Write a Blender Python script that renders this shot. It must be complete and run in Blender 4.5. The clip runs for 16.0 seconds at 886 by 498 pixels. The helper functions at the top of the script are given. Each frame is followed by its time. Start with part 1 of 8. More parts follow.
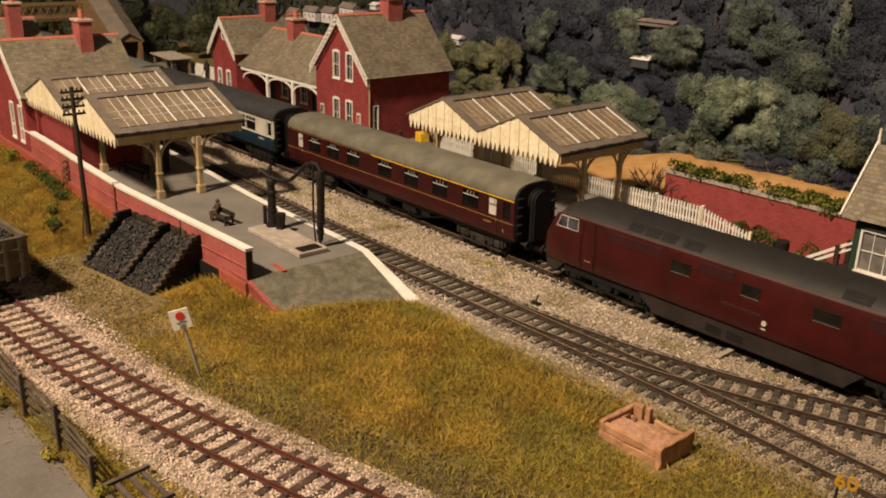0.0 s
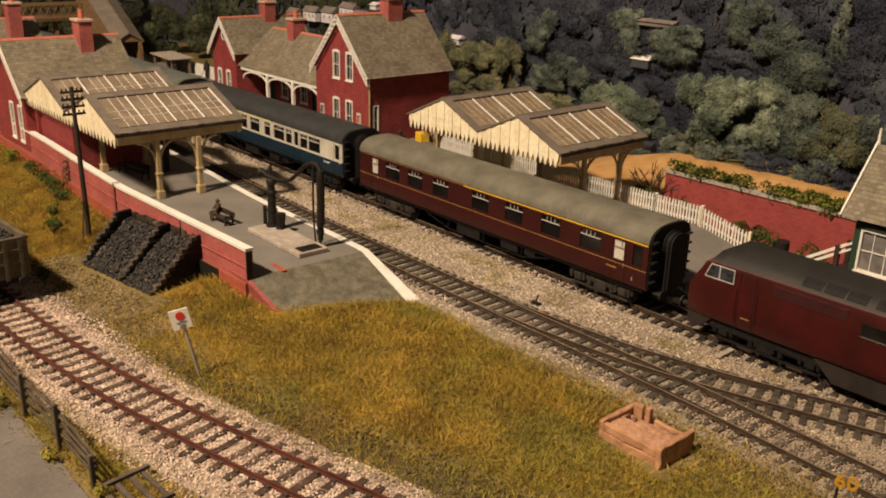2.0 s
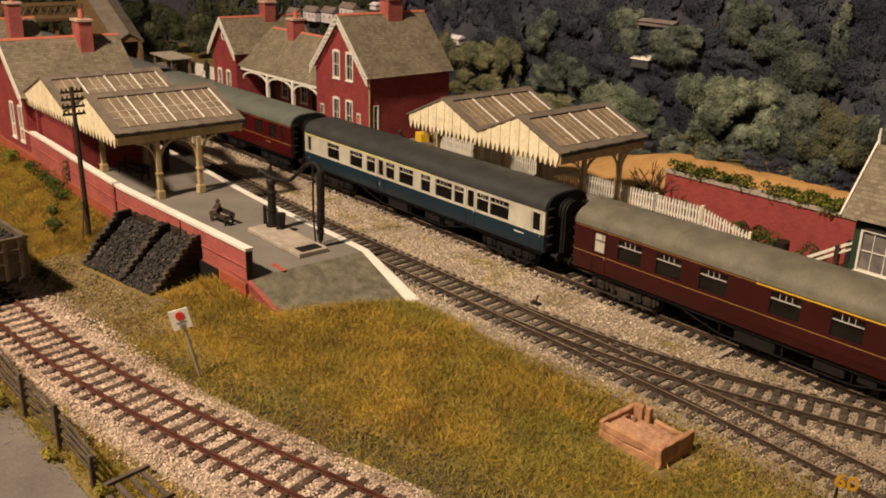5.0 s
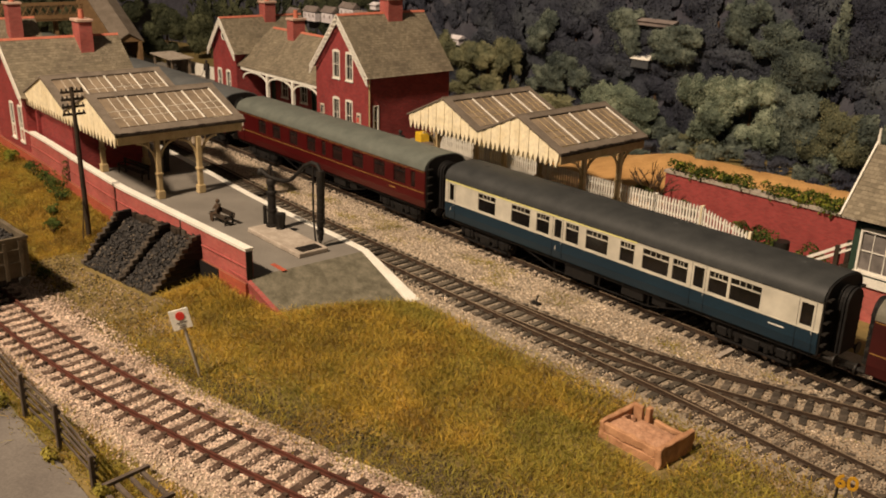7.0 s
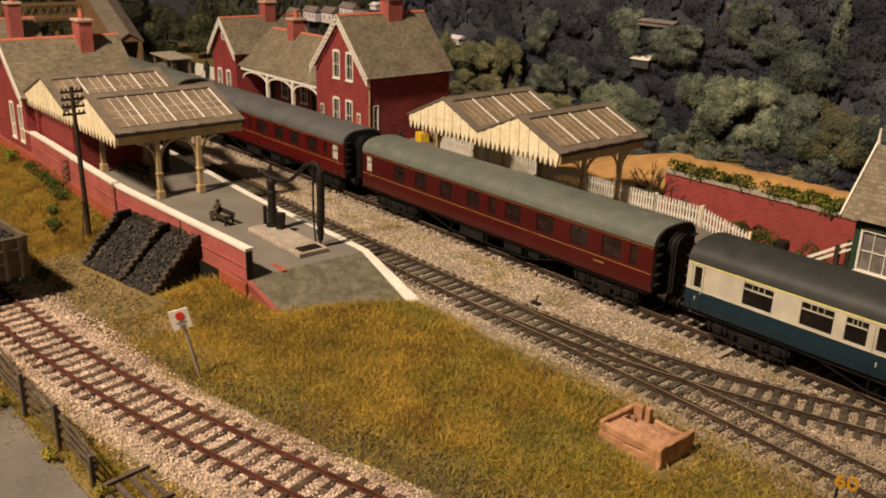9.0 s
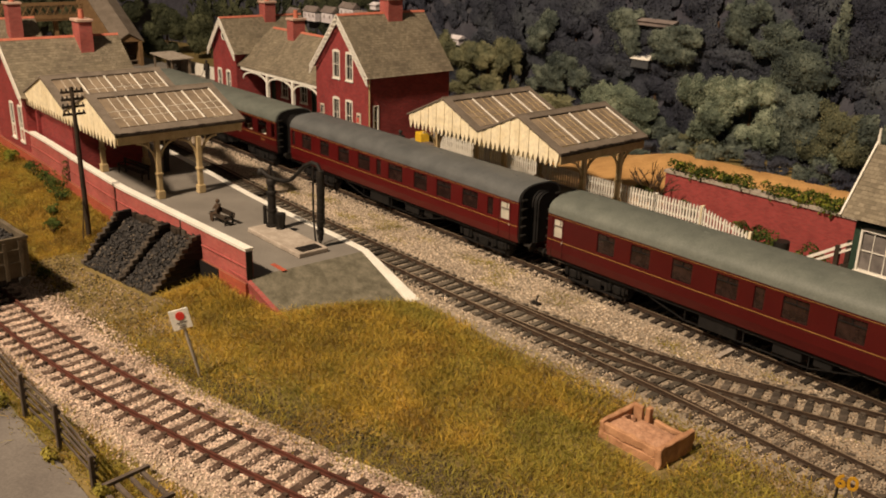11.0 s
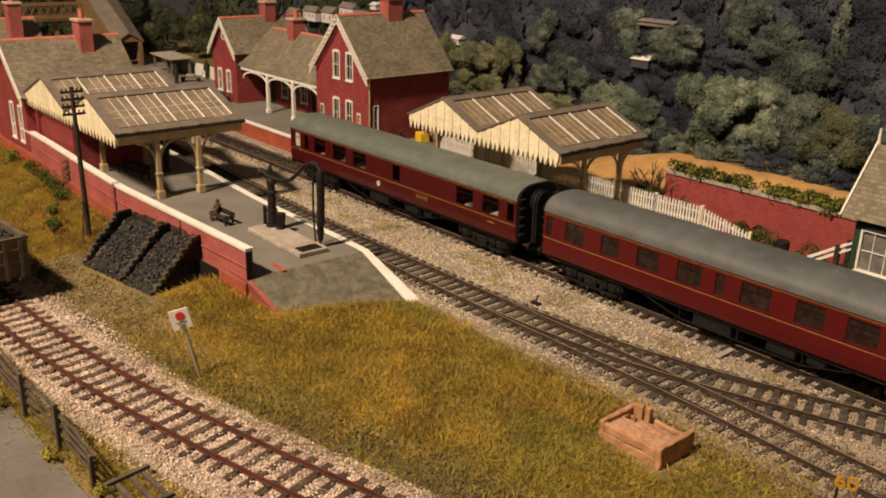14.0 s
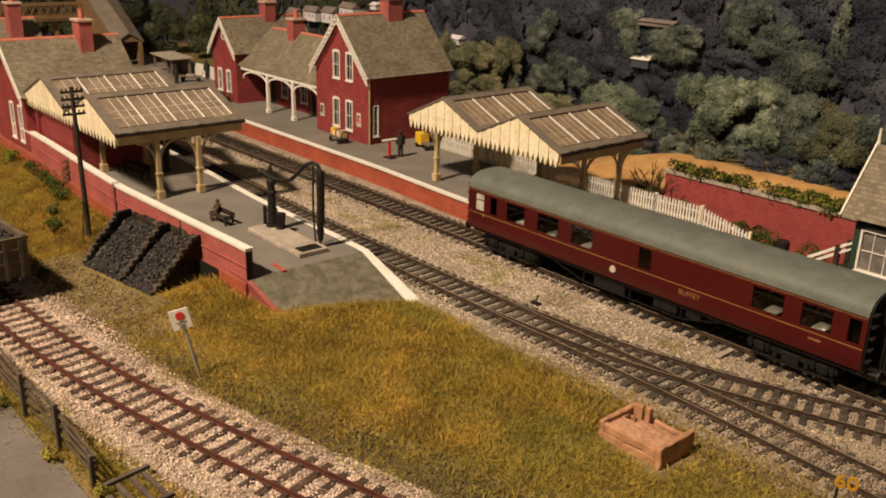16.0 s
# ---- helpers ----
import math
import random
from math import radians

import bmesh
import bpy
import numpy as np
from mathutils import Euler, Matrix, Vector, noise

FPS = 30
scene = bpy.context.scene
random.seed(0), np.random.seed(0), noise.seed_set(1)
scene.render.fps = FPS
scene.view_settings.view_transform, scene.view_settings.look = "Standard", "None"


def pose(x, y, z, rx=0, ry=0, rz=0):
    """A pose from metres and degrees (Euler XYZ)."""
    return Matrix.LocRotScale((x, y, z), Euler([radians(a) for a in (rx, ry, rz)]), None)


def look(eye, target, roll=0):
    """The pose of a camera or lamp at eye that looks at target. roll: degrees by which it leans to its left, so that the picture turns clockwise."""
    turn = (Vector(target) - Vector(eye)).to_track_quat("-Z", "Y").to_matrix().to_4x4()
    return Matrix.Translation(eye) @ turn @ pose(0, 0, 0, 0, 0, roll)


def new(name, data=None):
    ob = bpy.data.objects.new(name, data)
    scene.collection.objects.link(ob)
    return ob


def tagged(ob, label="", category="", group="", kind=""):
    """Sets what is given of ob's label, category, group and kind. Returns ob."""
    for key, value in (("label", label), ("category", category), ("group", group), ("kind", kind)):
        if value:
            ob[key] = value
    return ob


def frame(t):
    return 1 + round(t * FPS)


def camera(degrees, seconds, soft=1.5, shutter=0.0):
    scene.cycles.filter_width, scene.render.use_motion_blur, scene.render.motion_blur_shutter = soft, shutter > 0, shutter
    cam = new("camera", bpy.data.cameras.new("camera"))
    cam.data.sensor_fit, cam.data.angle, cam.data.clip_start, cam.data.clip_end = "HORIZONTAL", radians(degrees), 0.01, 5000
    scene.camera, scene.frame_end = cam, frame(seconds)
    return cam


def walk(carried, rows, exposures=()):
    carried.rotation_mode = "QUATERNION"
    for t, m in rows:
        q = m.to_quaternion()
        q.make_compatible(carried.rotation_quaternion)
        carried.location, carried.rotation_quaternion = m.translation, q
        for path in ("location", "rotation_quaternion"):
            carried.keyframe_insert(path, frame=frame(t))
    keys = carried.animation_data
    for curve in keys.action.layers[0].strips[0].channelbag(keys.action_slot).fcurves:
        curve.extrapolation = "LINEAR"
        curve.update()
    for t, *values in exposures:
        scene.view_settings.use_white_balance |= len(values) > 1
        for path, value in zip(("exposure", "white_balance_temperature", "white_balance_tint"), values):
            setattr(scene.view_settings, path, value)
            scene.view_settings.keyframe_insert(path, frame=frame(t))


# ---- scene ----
MM = 0.001
cam = camera(52.4975, 16.0, soft=1.92)
CAM_EYE, CAM_YAW, CAM_PITCH, CAM_LEAN = (0.461172, -0.388626, 0.192828), -0.855071, 0.343180, 0.026264


def camera_pose():
    """The fixed camera: eye, heading, tilt and lean."""
    fwd = Vector((math.sin(CAM_YAW) * math.cos(CAM_PITCH), math.cos(CAM_YAW) * math.cos(CAM_PITCH), -math.sin(CAM_PITCH)))
    right = Vector((math.cos(CAM_YAW), -math.sin(CAM_YAW), 0))
    up = right.cross(fwd)
    r2 = right * math.cos(CAM_LEAN) + up * math.sin(CAM_LEAN)
    u2 = up * math.cos(CAM_LEAN) - right * math.sin(CAM_LEAN)
    return Matrix.Translation(CAM_EYE) @ Matrix((r2, u2, -fwd)).transposed().to_4x4()


walk(cam, [(0, camera_pose()), (16.0, camera_pose())], exposures=[(0, 0.0), (16.0, 0.0)])

# ---- light: a warm hall lamp in front of and above the layout, and the dim hall round it ----
world = bpy.data.worlds.new("hall")
scene.world = world
world.use_nodes = True
world.node_tree.nodes["Background"].inputs[0].default_value = (1.0, 0.84, 0.66, 1)
world.node_tree.nodes["Background"].inputs[1].default_value = 0.075
lamp = bpy.data.lights.new("hall_lamp", "AREA")
lamp.shape, lamp.size, lamp.energy, lamp.color = "DISK", 0.15, 52.5, (1.0, 0.775, 0.565)
lamp_ob = new("hall_lamp", lamp)
lamp_ob.matrix_world = look((0.12, -1.157, 1.40), (0.0, -0.03, 0))

# ---- materials ----
def nodes_of(name):
    m = bpy.data.materials.new(name)
    m.use_nodes = True
    return m, m.node_tree, m.node_tree.nodes["Principled BSDF"]


def add(nt, kind, **inputs):
    n = nt.nodes.new(kind)
    for k, v in inputs.items():
        n.inputs[k.replace("_", " ")].default_value = v
    return n


def ramp(nt, fac, stops):
    r = nt.nodes.new("ShaderNodeValToRGB")
    els = r.color_ramp.elements
    while len(els) < len(stops):
        els.new(0.5)
    for e, (p, c) in zip(els, stops):
        e.position, e.color = p, (*c, 1)
    nt.links.new(fac, r.inputs["Fac"])
    return r.outputs["Color"]


def mixed(nt, fac, a, b, blend="MIX"):
    n = nt.nodes.new("ShaderNodeMix")
    n.data_type, n.blend_type = "RGBA", blend
    for s, v in ((n.inputs["Factor"], fac), (n.inputs["A"], a), (n.inputs["B"], b)):
        if isinstance(v, bpy.types.NodeSocket):
            nt.links.new(v, s)
        elif isinstance(v, (int, float)):
            s.default_value = v
        else:
            s.default_value = (*v, 1)
    return n.outputs["Result"]


def noise_of(nt, size, detail=4.0, rough=0.6, vec=None):
    """Noise with features of about size mm."""
    n = add(nt, "ShaderNodeTexNoise", Scale=1000.0 / size, Detail=detail, Roughness=rough)
    if vec is None:
        vec = nt.nodes.new("ShaderNodeTexCoord").outputs["Object"]
    nt.links.new(vec, n.inputs["Vector"])
    return n.outputs["Fac"]


def bumped(nt, b, height, strength=0.4, dist=0.3):
    n = add(nt, "ShaderNodeBump", Strength=strength, Distance=dist * MM)
    nt.links.new(height, n.inputs["Height"])
    nt.links.new(n.outputs["Normal"], b.inputs["Normal"])


def surface(name, dark, light, rough=0.8, size=6.0, grain=0.7, bump=0.3, metal=0.0, spec=0.3, island=0.0, piece=0.0):
    """A plain surface with large stains and fine grain; island or piece: change of brightness from piece to piece."""
    m, nt, b = nodes_of(name)
    big = noise_of(nt, size)
    fine = noise_of(nt, grain, 2.0)
    col = ramp(nt, big, [(0.3, dark), (0.7, light)])
    col = mixed(nt, 0.35, col, ramp(nt, fine, [(0.25, (0.45, 0.45, 0.45)), (0.75, (1.35, 1.35, 1.35))]), "MULTIPLY")
    for amount, node, out in ((island, "ShaderNodeNewGeometry", "Random Per Island"), (piece, "ShaderNodeObjectInfo", "Random")):
        if amount:
            r = nt.nodes.new(node).outputs[out]
            col = mixed(nt, 1.0, col, ramp(nt, r, [(0, (1 - amount,) * 3), (1, (1 + amount,) * 3)]), "MULTIPLY")
    nt.links.new(col, b.inputs["Base Color"])
    b.inputs["Roughness"].default_value, b.inputs["Metallic"].default_value = rough, metal
    b.inputs["Specular IOR Level"].default_value = spec
    if bump:
        bumped(nt, b, fine, bump)
    return m


def brickwork(name, c1, c2, mortar, course=1.05, length=3.0):
    """Small moulded brickwork for walls along x or y."""
    m, nt, b = nodes_of(name)
    sep = nt.nodes.new("ShaderNodeSeparateXYZ")
    nt.links.new(nt.nodes.new("ShaderNodeTexCoord").outputs["Object"], sep.inputs[0])
    u = nt.nodes.new("ShaderNodeMath")
    nt.links.new(sep.outputs["X"], u.inputs[0]), nt.links.new(sep.outputs["Y"], u.inputs[1])
    comb = nt.nodes.new("ShaderNodeCombineXYZ")
    nt.links.new(u.outputs[0], comb.inputs["X"]), nt.links.new(sep.outputs["Z"], comb.inputs["Y"])
    t = add(nt, "ShaderNodeTexBrick", Scale=1.0, Mortar_Size=0.00010, Mortar_Smooth=0.3, Brick_Width=length * MM, Row_Height=course * MM)
    t.inputs["Color1"].default_value, t.inputs["Color2"].default_value, t.inputs["Mortar"].default_value = (*c1, 1), (*c2, 1), (*mortar, 1)
    nt.links.new(comb.outputs[0], t.inputs["Vector"])
    big = noise_of(nt, 18, 5)
    col = mixed(nt, 0.6, t.outputs["Color"], ramp(nt, big, [(0.3, (0.62, 0.6, 0.6)), (0.7, (1.2, 1.2, 1.2))]), "MULTIPLY")
    nt.links.new(col, b.inputs["Base Color"])
    b.inputs["Roughness"].default_value = 0.75
    b.inputs["Specular IOR Level"].default_value = 0.25
    inv = add(nt, "ShaderNodeMath")
    inv.operation = "SUBTRACT"
    inv.inputs[0].default_value = 1.0
    nt.links.new(t.outputs["Fac"], inv.inputs[1])
    bumped(nt, b, inv.outputs[0], 0.5, 0.25)
    return m


def slates(name, along, c1, c2):
    """Slate courses; along: the axis of the ridge."""
    m, nt, b = nodes_of(name)
    sep = nt.nodes.new("ShaderNodeSeparateXYZ")
    nt.links.new(nt.nodes.new("ShaderNodeTexCoord").outputs["Object"], sep.inputs[0])
    comb = nt.nodes.new("ShaderNodeCombineXYZ")
    nt.links.new(sep.outputs[along], comb.inputs["X"]), nt.links.new(sep.outputs["Z"], comb.inputs["Y"])
    t = add(nt, "ShaderNodeTexBrick", Scale=1.0, Mortar_Size=0.00012, Mortar_Smooth=0.2, Brick_Width=3.4 * MM, Row_Height=1.9 * MM)
    t.inputs["Color1"].default_value, t.inputs["Color2"].default_value = (*c1, 1), (*c2, 1)
    t.inputs["Mortar"].default_value = (c1[0] * 0.72, c1[1] * 0.72, c1[2] * 0.72, 1)
    nt.links.new(comb.outputs[0], t.inputs["Vector"])
    big = noise_of(nt, 22, 5)
    fine = noise_of(nt, 1.2, 2)
    col = mixed(nt, 0.7, t.outputs["Color"], ramp(nt, big, [(0.3, (0.7, 0.68, 0.66)), (0.72, (1.2, 1.18, 1.1))]), "MULTIPLY")
    col = mixed(nt, 0.4, col, ramp(nt, fine, [(0.3, (0.6, 0.6, 0.6)), (0.7, (1.3, 1.3, 1.3))]), "MULTIPLY")
    nt.links.new(col, b.inputs["Base Color"])
    b.inputs["Roughness"].default_value, b.inputs["Specular IOR Level"].default_value = 0.8, 0.25
    bumped(nt, b, fine, 0.35)
    return m


def foliage(name, tones, rough=0.8, size=30):
    """Leaves or blades: tone from piece to piece and in patches."""
    m, nt, b = nodes_of(name)
    r = nt.nodes.new("ShaderNodeNewGeometry").outputs["Random Per Island"]
    patch = noise_of(nt, size, 4)
    mix = nt.nodes.new("ShaderNodeMath")
    mix.operation = "MULTIPLY_ADD"
    nt.links.new(r, mix.inputs[0])
    mix.inputs[1].default_value = 0.5
    sub = nt.nodes.new("ShaderNodeMath")
    sub.operation = "MULTIPLY_ADD"
    nt.links.new(patch, sub.inputs[0])
    sub.inputs[1].default_value, sub.inputs[2].default_value = 1.8, -0.68
    nt.links.new(sub.outputs[0], mix.inputs[2])
    n = len(tones) - 1
    col = ramp(nt, mix.outputs[0], [(0.1 + 0.8 * i / n, c) for i, c in enumerate(tones)])
    nt.links.new(col, b.inputs["Base Color"])
    b.inputs["Roughness"].default_value, b.inputs["Specular IOR Level"].default_value = rough, 0.15
    thin = nt.nodes.new("ShaderNodeBsdfTranslucent")
    nt.links.new(col, thin.inputs["Color"])
    both = nt.nodes.new("ShaderNodeMixShader")
    both.inputs[0].default_value = 0.35
    nt.links.new(b.outputs[0], both.inputs[1]), nt.links.new(thin.outputs[0], both.inputs[2])
    nt.links.new(both.outputs[0], nt.nodes["Material Output"].inputs["Surface"])
    return m


def glass(name, tint=(0.9, 0.9, 0.9), rough=0.05):
    m, nt, b = nodes_of(name)
    b.inputs["Base Color"].default_value = (*tint, 1)
    b.inputs["Transmission Weight"].default_value, b.inputs["Roughness"].default_value, b.inputs["IOR"].default_value = 1.0, rough, 1.3
    return m


GROUND = surface("earth", (0.13, 0.10, 0.035), (0.25, 0.18, 0.065), 0.95, 25, 1.5, 0.8)
PALE_BED = surface("pale_ballast_bed", (0.26, 0.20, 0.14), (0.46, 0.38, 0.28), 0.95, 10, 0.9, 0.9)
BALLAST_BED = surface("ballast_bed", (0.21, 0.175, 0.130), (0.38, 0.315, 0.235), 0.95, 14, 1.2, 0.8)
STONE_OILY = surface("oily_ballast_stone", (0.075, 0.060, 0.045), (0.15, 0.125, 0.095), 0.9, 20, 0.8, 0.2, island=0.5)
STONE = surface("ballast_stone", (0.42, 0.345, 0.26), (0.72, 0.60, 0.46), 0.9, 20, 0.8, 0.2, island=0.45)
STONE_PALE = surface("pale_ballast_stone", (0.44, 0.325, 0.25), (0.73, 0.585, 0.47), 0.9, 20, 0.8, 0.2, island=0.6)
TARMAC = surface("tarmac", (0.160, 0.145, 0.124), (0.225, 0.205, 0.176), 0.9, 30, 0.8, 0.3)
ROADGREY = surface("road_grey", (0.115, 0.10, 0.088), (0.19, 0.170, 0.148), 0.95, 35, 1.0, 0.35)
RAMPGREY = surface("ramp_weathered", (0.085, 0.078, 0.052), (0.200, 0.180, 0.130), 0.95, 6, 1.2, 1.0)
WHITE = surface("white_paint", (0.72, 0.69, 0.60), (0.84, 0.81, 0.73), 0.6, 9, 0.8, 0.1)
CREAM = surface("cream_paint", (0.78, 0.67, 0.44), (0.88, 0.79, 0.57), 0.6, 9, 3.0, 0.1, piece=0.06)
BUFF = surface("buff_paint", (0.42, 0.31, 0.15), (0.58, 0.45, 0.25), 0.65, 7, 0.8, 0.15)
BRICK = brickwork("red_brick", (0.33, 0.051, 0.049), (0.22, 0.036, 0.036), (0.20, 0.06, 0.06))
BRICK_PLAT = brickwork("orange_red_brick", (0.46, 0.105, 0.055), (0.36, 0.075, 0.042), (0.28, 0.10, 0.06))
BRICK_WALL = brickwork("weathered_red_brick", (0.47, 0.118, 0.100), (0.36, 0.085, 0.076), (0.34, 0.15, 0.125))
BRICK_DEEP = brickwork("deep_red_brick", (0.36, 0.063, 0.058), (0.27, 0.047, 0.044), (0.25, 0.08, 0.07))
RIDGE = surface("ridge_tile", (0.42, 0.12, 0.075), (0.56, 0.19, 0.12), 0.8, 4, 0.7, 0.2)
CAPSTONE = surface("pinkish_cap_stone", (0.46, 0.30, 0.23), (0.62, 0.44, 0.35), 0.85, 5, 0.8, 0.2)
COPING = surface("stone_coping", (0.30, 0.25, 0.20), (0.46, 0.40, 0.33), 0.9, 6, 0.8, 0.3)
SLATE_Y = slates("slates_ridge_y", "Y", (0.165, 0.140, 0.100), (0.262, 0.226, 0.165))
SLATE_X = slates("slates_ridge_x", "X", (0.165, 0.140, 0.100), (0.262, 0.226, 0.165))
FELT = surface("roof_felt", (0.13, 0.105, 0.08), (0.20, 0.165, 0.13), 0.85, 9, 0.7, 0.25)
GLAZE = surface("grimy_rooflight", (0.17, 0.130, 0.090), (0.31, 0.240, 0.165), 0.35, 12, 0.9, 0.05, spec=0.5)
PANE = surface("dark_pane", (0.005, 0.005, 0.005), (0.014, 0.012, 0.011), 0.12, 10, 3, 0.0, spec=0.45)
# coach panes whose red-brown reflection is put into the base colour
RED_REFLECT_PANE = surface("red_reflection_pane", (0.012, 0.0065, 0.006), (0.036, 0.019, 0.016), 0.15, 6, 3, 0.0, spec=0.5)
# signal box panes: the bright reflection in them is painted as a pale colour
PALE_REFLECT_PANE = surface("pale_reflection_pane", (0.10, 0.090, 0.085), (0.26, 0.235, 0.215), 0.15, 14, 3, 0.0, spec=0.6)
IRON = surface("black_iron", (0.012, 0.011, 0.010), (0.030, 0.026, 0.022), 0.55, 6, 0.8, 0.2, metal=0.2)
WOODDARK = surface("creosoted_wood", (0.020, 0.014, 0.009), (0.050, 0.035, 0.023), 0.85, 5, 0.6, 0.4)
SLEEPER = surface("sleeper_wood", (0.026, 0.020, 0.015), (0.058, 0.044, 0.033), 0.9, 5, 0.7, 0.4, piece=0.35)
SLEEPER_PALE = surface("sleeper_brown", (0.055, 0.033, 0.023), (0.105, 0.068, 0.047), 0.9, 5, 0.7, 0.4, piece=0.35)
RAIL = surface("rail_brown", (0.040, 0.026, 0.018), (0.085, 0.056, 0.037), 0.7, 9, 0.6, 0.2, metal=0.2)
RUST = surface("rusty_rail", (0.062, 0.020, 0.013), (0.135, 0.044, 0.028), 0.8, 8, 0.6, 0.3)
SLEEPER_DUSTY = surface("dusty_sleeper", (0.060, 0.046, 0.034), (0.125, 0.098, 0.072), 0.95, 5, 0.7, 0.4, piece=0.3)
SLEEPER_GREY = surface("grey_worn_sleeper", (0.060, 0.050, 0.038), (0.125, 0.104, 0.078), 0.95, 6, 0.7, 0.4, piece=0.35)
SLEEPER_OLD = surface("weathered_sleeper_end", (0.045, 0.035, 0.026), (0.13, 0.105, 0.080), 0.95, 4, 0.6, 0.5, piece=0.4)
# dusty bogie castings, also lighter because the first coach's bogies catch the light
BOGIE = surface("lit_dusty_bogie", (0.014, 0.012, 0.010), (0.050, 0.040, 0.032), 0.85, 5, 0.7, 0.4)
FENCE_WOOD = surface("dark_weathered_timber", (0.060, 0.046, 0.036), (0.135, 0.105, 0.082), 0.9, 5, 0.6, 0.5)
POSTGREY = surface("grey_post", (0.26, 0.23, 0.19), (0.40, 0.36, 0.30), 0.8, 6, 0.7, 0.2)
RAILTOP = surface("worn_rail_head", (0.14, 0.100, 0.065), (0.42, 0.33, 0.23), 0.35, 40, 0.8, 0.05, metal=0.35)
COAL = surface("coal", (0.008, 0.007, 0.006), (0.034, 0.029, 0.025), 0.6, 3, 0.6, 0.5, spec=0.5, island=0.5)
MAROON_BRIGHT = surface("bright_maroon_paint", (0.078, 0.0045, 0.0050), (0.098, 0.0065, 0.0065), 0.35, 25, 1.2, 0.02, spec=0.5)
MAROON = surface("maroon_paint", (0.056, 0.0036, 0.0040), (0.072, 0.0052, 0.0052), 0.35, 25, 1.2, 0.02, spec=0.5)
MAROON_DULL = surface("weathered_maroon_paint", (0.030, 0.0040, 0.0040), (0.046, 0.0060, 0.0055), 0.45, 14, 1.0, 0.05, spec=0.4)
LOCO_RED = surface("grimy_loco_maroon", (0.029, 0.0030, 0.0032), (0.060, 0.0054, 0.0052), 0.40, 16, 1.0, 0.05, spec=0.45)
LOCO_GRILLE = surface("dull_grille_maroon", (0.030, 0.006, 0.007), (0.045, 0.009, 0.010), 0.6, 10, 0.8, 0.05, spec=0.3)
LOCO_SKIRT = surface("grey_skirt", (0.014, 0.010, 0.009), (0.031, 0.023, 0.020), 0.7, 12, 1, 0.1)
# dark blue glass; the noise paints pale reflections into its colour
CAB_GLASS = surface("cab_glass_reflections", (0.008, 0.010, 0.016), (0.055, 0.060, 0.075), 0.1, 4, 2, 0.0, spec=0.8)
LOCO_ROOF = surface("sooty_loco_roof", (0.018, 0.017, 0.015), (0.050, 0.046, 0.040), 0.8, 30, 1.0, 0.08, spec=0.35)
BLUE = surface("blue_paint", (0.007, 0.021, 0.036), (0.011, 0.030, 0.047), 0.4, 25, 1.2, 0.02, spec=0.5)
PALEGREY = surface("pale_grey_paint", (0.48, 0.45, 0.37), (0.56, 0.53, 0.44), 0.45, 25, 8.0, 0.02, spec=0.4)
ROOFGREY = surface("coach_roof_grey", (0.098, 0.110, 0.094), (0.145, 0.158, 0.134), 0.6, 12, 0.8, 0.08, spec=0.4)
ROOFDARK = surface("coach_roof_dark", (0.024, 0.026, 0.026), (0.044, 0.046, 0.045), 0.6, 12, 0.8, 0.08, spec=0.4)
ROOFKHAKI = surface("dusty_khaki_roof", (0.105, 0.098, 0.072), (0.185, 0.170, 0.125), 0.65, 16, 0.8, 0.1, spec=0.35)
ROOFBLUE = surface("blue_grey_roof", (0.075, 0.080, 0.080), (0.115, 0.120, 0.118), 0.6, 14, 0.8, 0.08, spec=0.4)
# black made deeper to hold the shade beneath the coach bodies
UNDER = surface("shade_deepened_black", (0.004, 0.0038, 0.0036), (0.012, 0.010, 0.009), 0.75, 4, 0.6, 0.3)
YELLOW = surface("yellow_line", (0.62, 0.38, 0.03), (0.74, 0.48, 0.05), 0.5, 8, 0.8, 0.05)
LEMON = surface("pale_yellow_line", (0.70, 0.66, 0.22), (0.78, 0.74, 0.30), 0.5, 8, 0.8, 0.05)
GOLD = surface("gold_line", (0.24, 0.125, 0.035), (0.33, 0.185, 0.055), 0.5, 8, 0.8, 0.05)
SILVER = surface("bright_metal", (0.60, 0.58, 0.54), (0.74, 0.72, 0.68), 0.3, 8, 0.8, 0.02, metal=0.3)
PINKWOOD = surface("reddish_timber", (0.33, 0.165, 0.085), (0.53, 0.29, 0.155), 0.8, 6, 0.6, 0.4)
YELLOWPAINT = surface("yellow_paint", (0.68, 0.42, 0.02), (0.78, 0.50, 0.04), 0.5, 6, 0.8, 0.05)
REDPAINT = surface("red_paint", (0.55, 0.030, 0.020), (0.65, 0.050, 0.035), 0.5, 6, 0.8, 0.05)
GREENPAINT = surface("dark_green_paint", (0.022, 0.045, 0.030), (0.036, 0.065, 0.045), 0.5, 6, 0.8, 0.05)
TIMBER = surface("weathered_timber", (0.11, 0.085, 0.062), (0.21, 0.165, 0.12), 0.85, 6, 0.6, 0.4)
LATTICE = surface("brown_timber", (0.15, 0.090, 0.042), (0.25, 0.155, 0.075), 0.8, 6, 0.6, 0.2)
CLOTH = surface("dark_figure_paint", (0.020, 0.018, 0.016), (0.045, 0.038, 0.032), 0.8, 3, 0.6, 0.1)
BROWNCLOTH = surface("brown_figure_paint", (0.060, 0.038, 0.024), (0.10, 0.065, 0.040), 0.8, 3, 0.6, 0.1)
SAND = surface("dry_field", (0.38, 0.205, 0.070), (0.58, 0.335, 0.125), 0.95, 20, 1.2, 0.4)
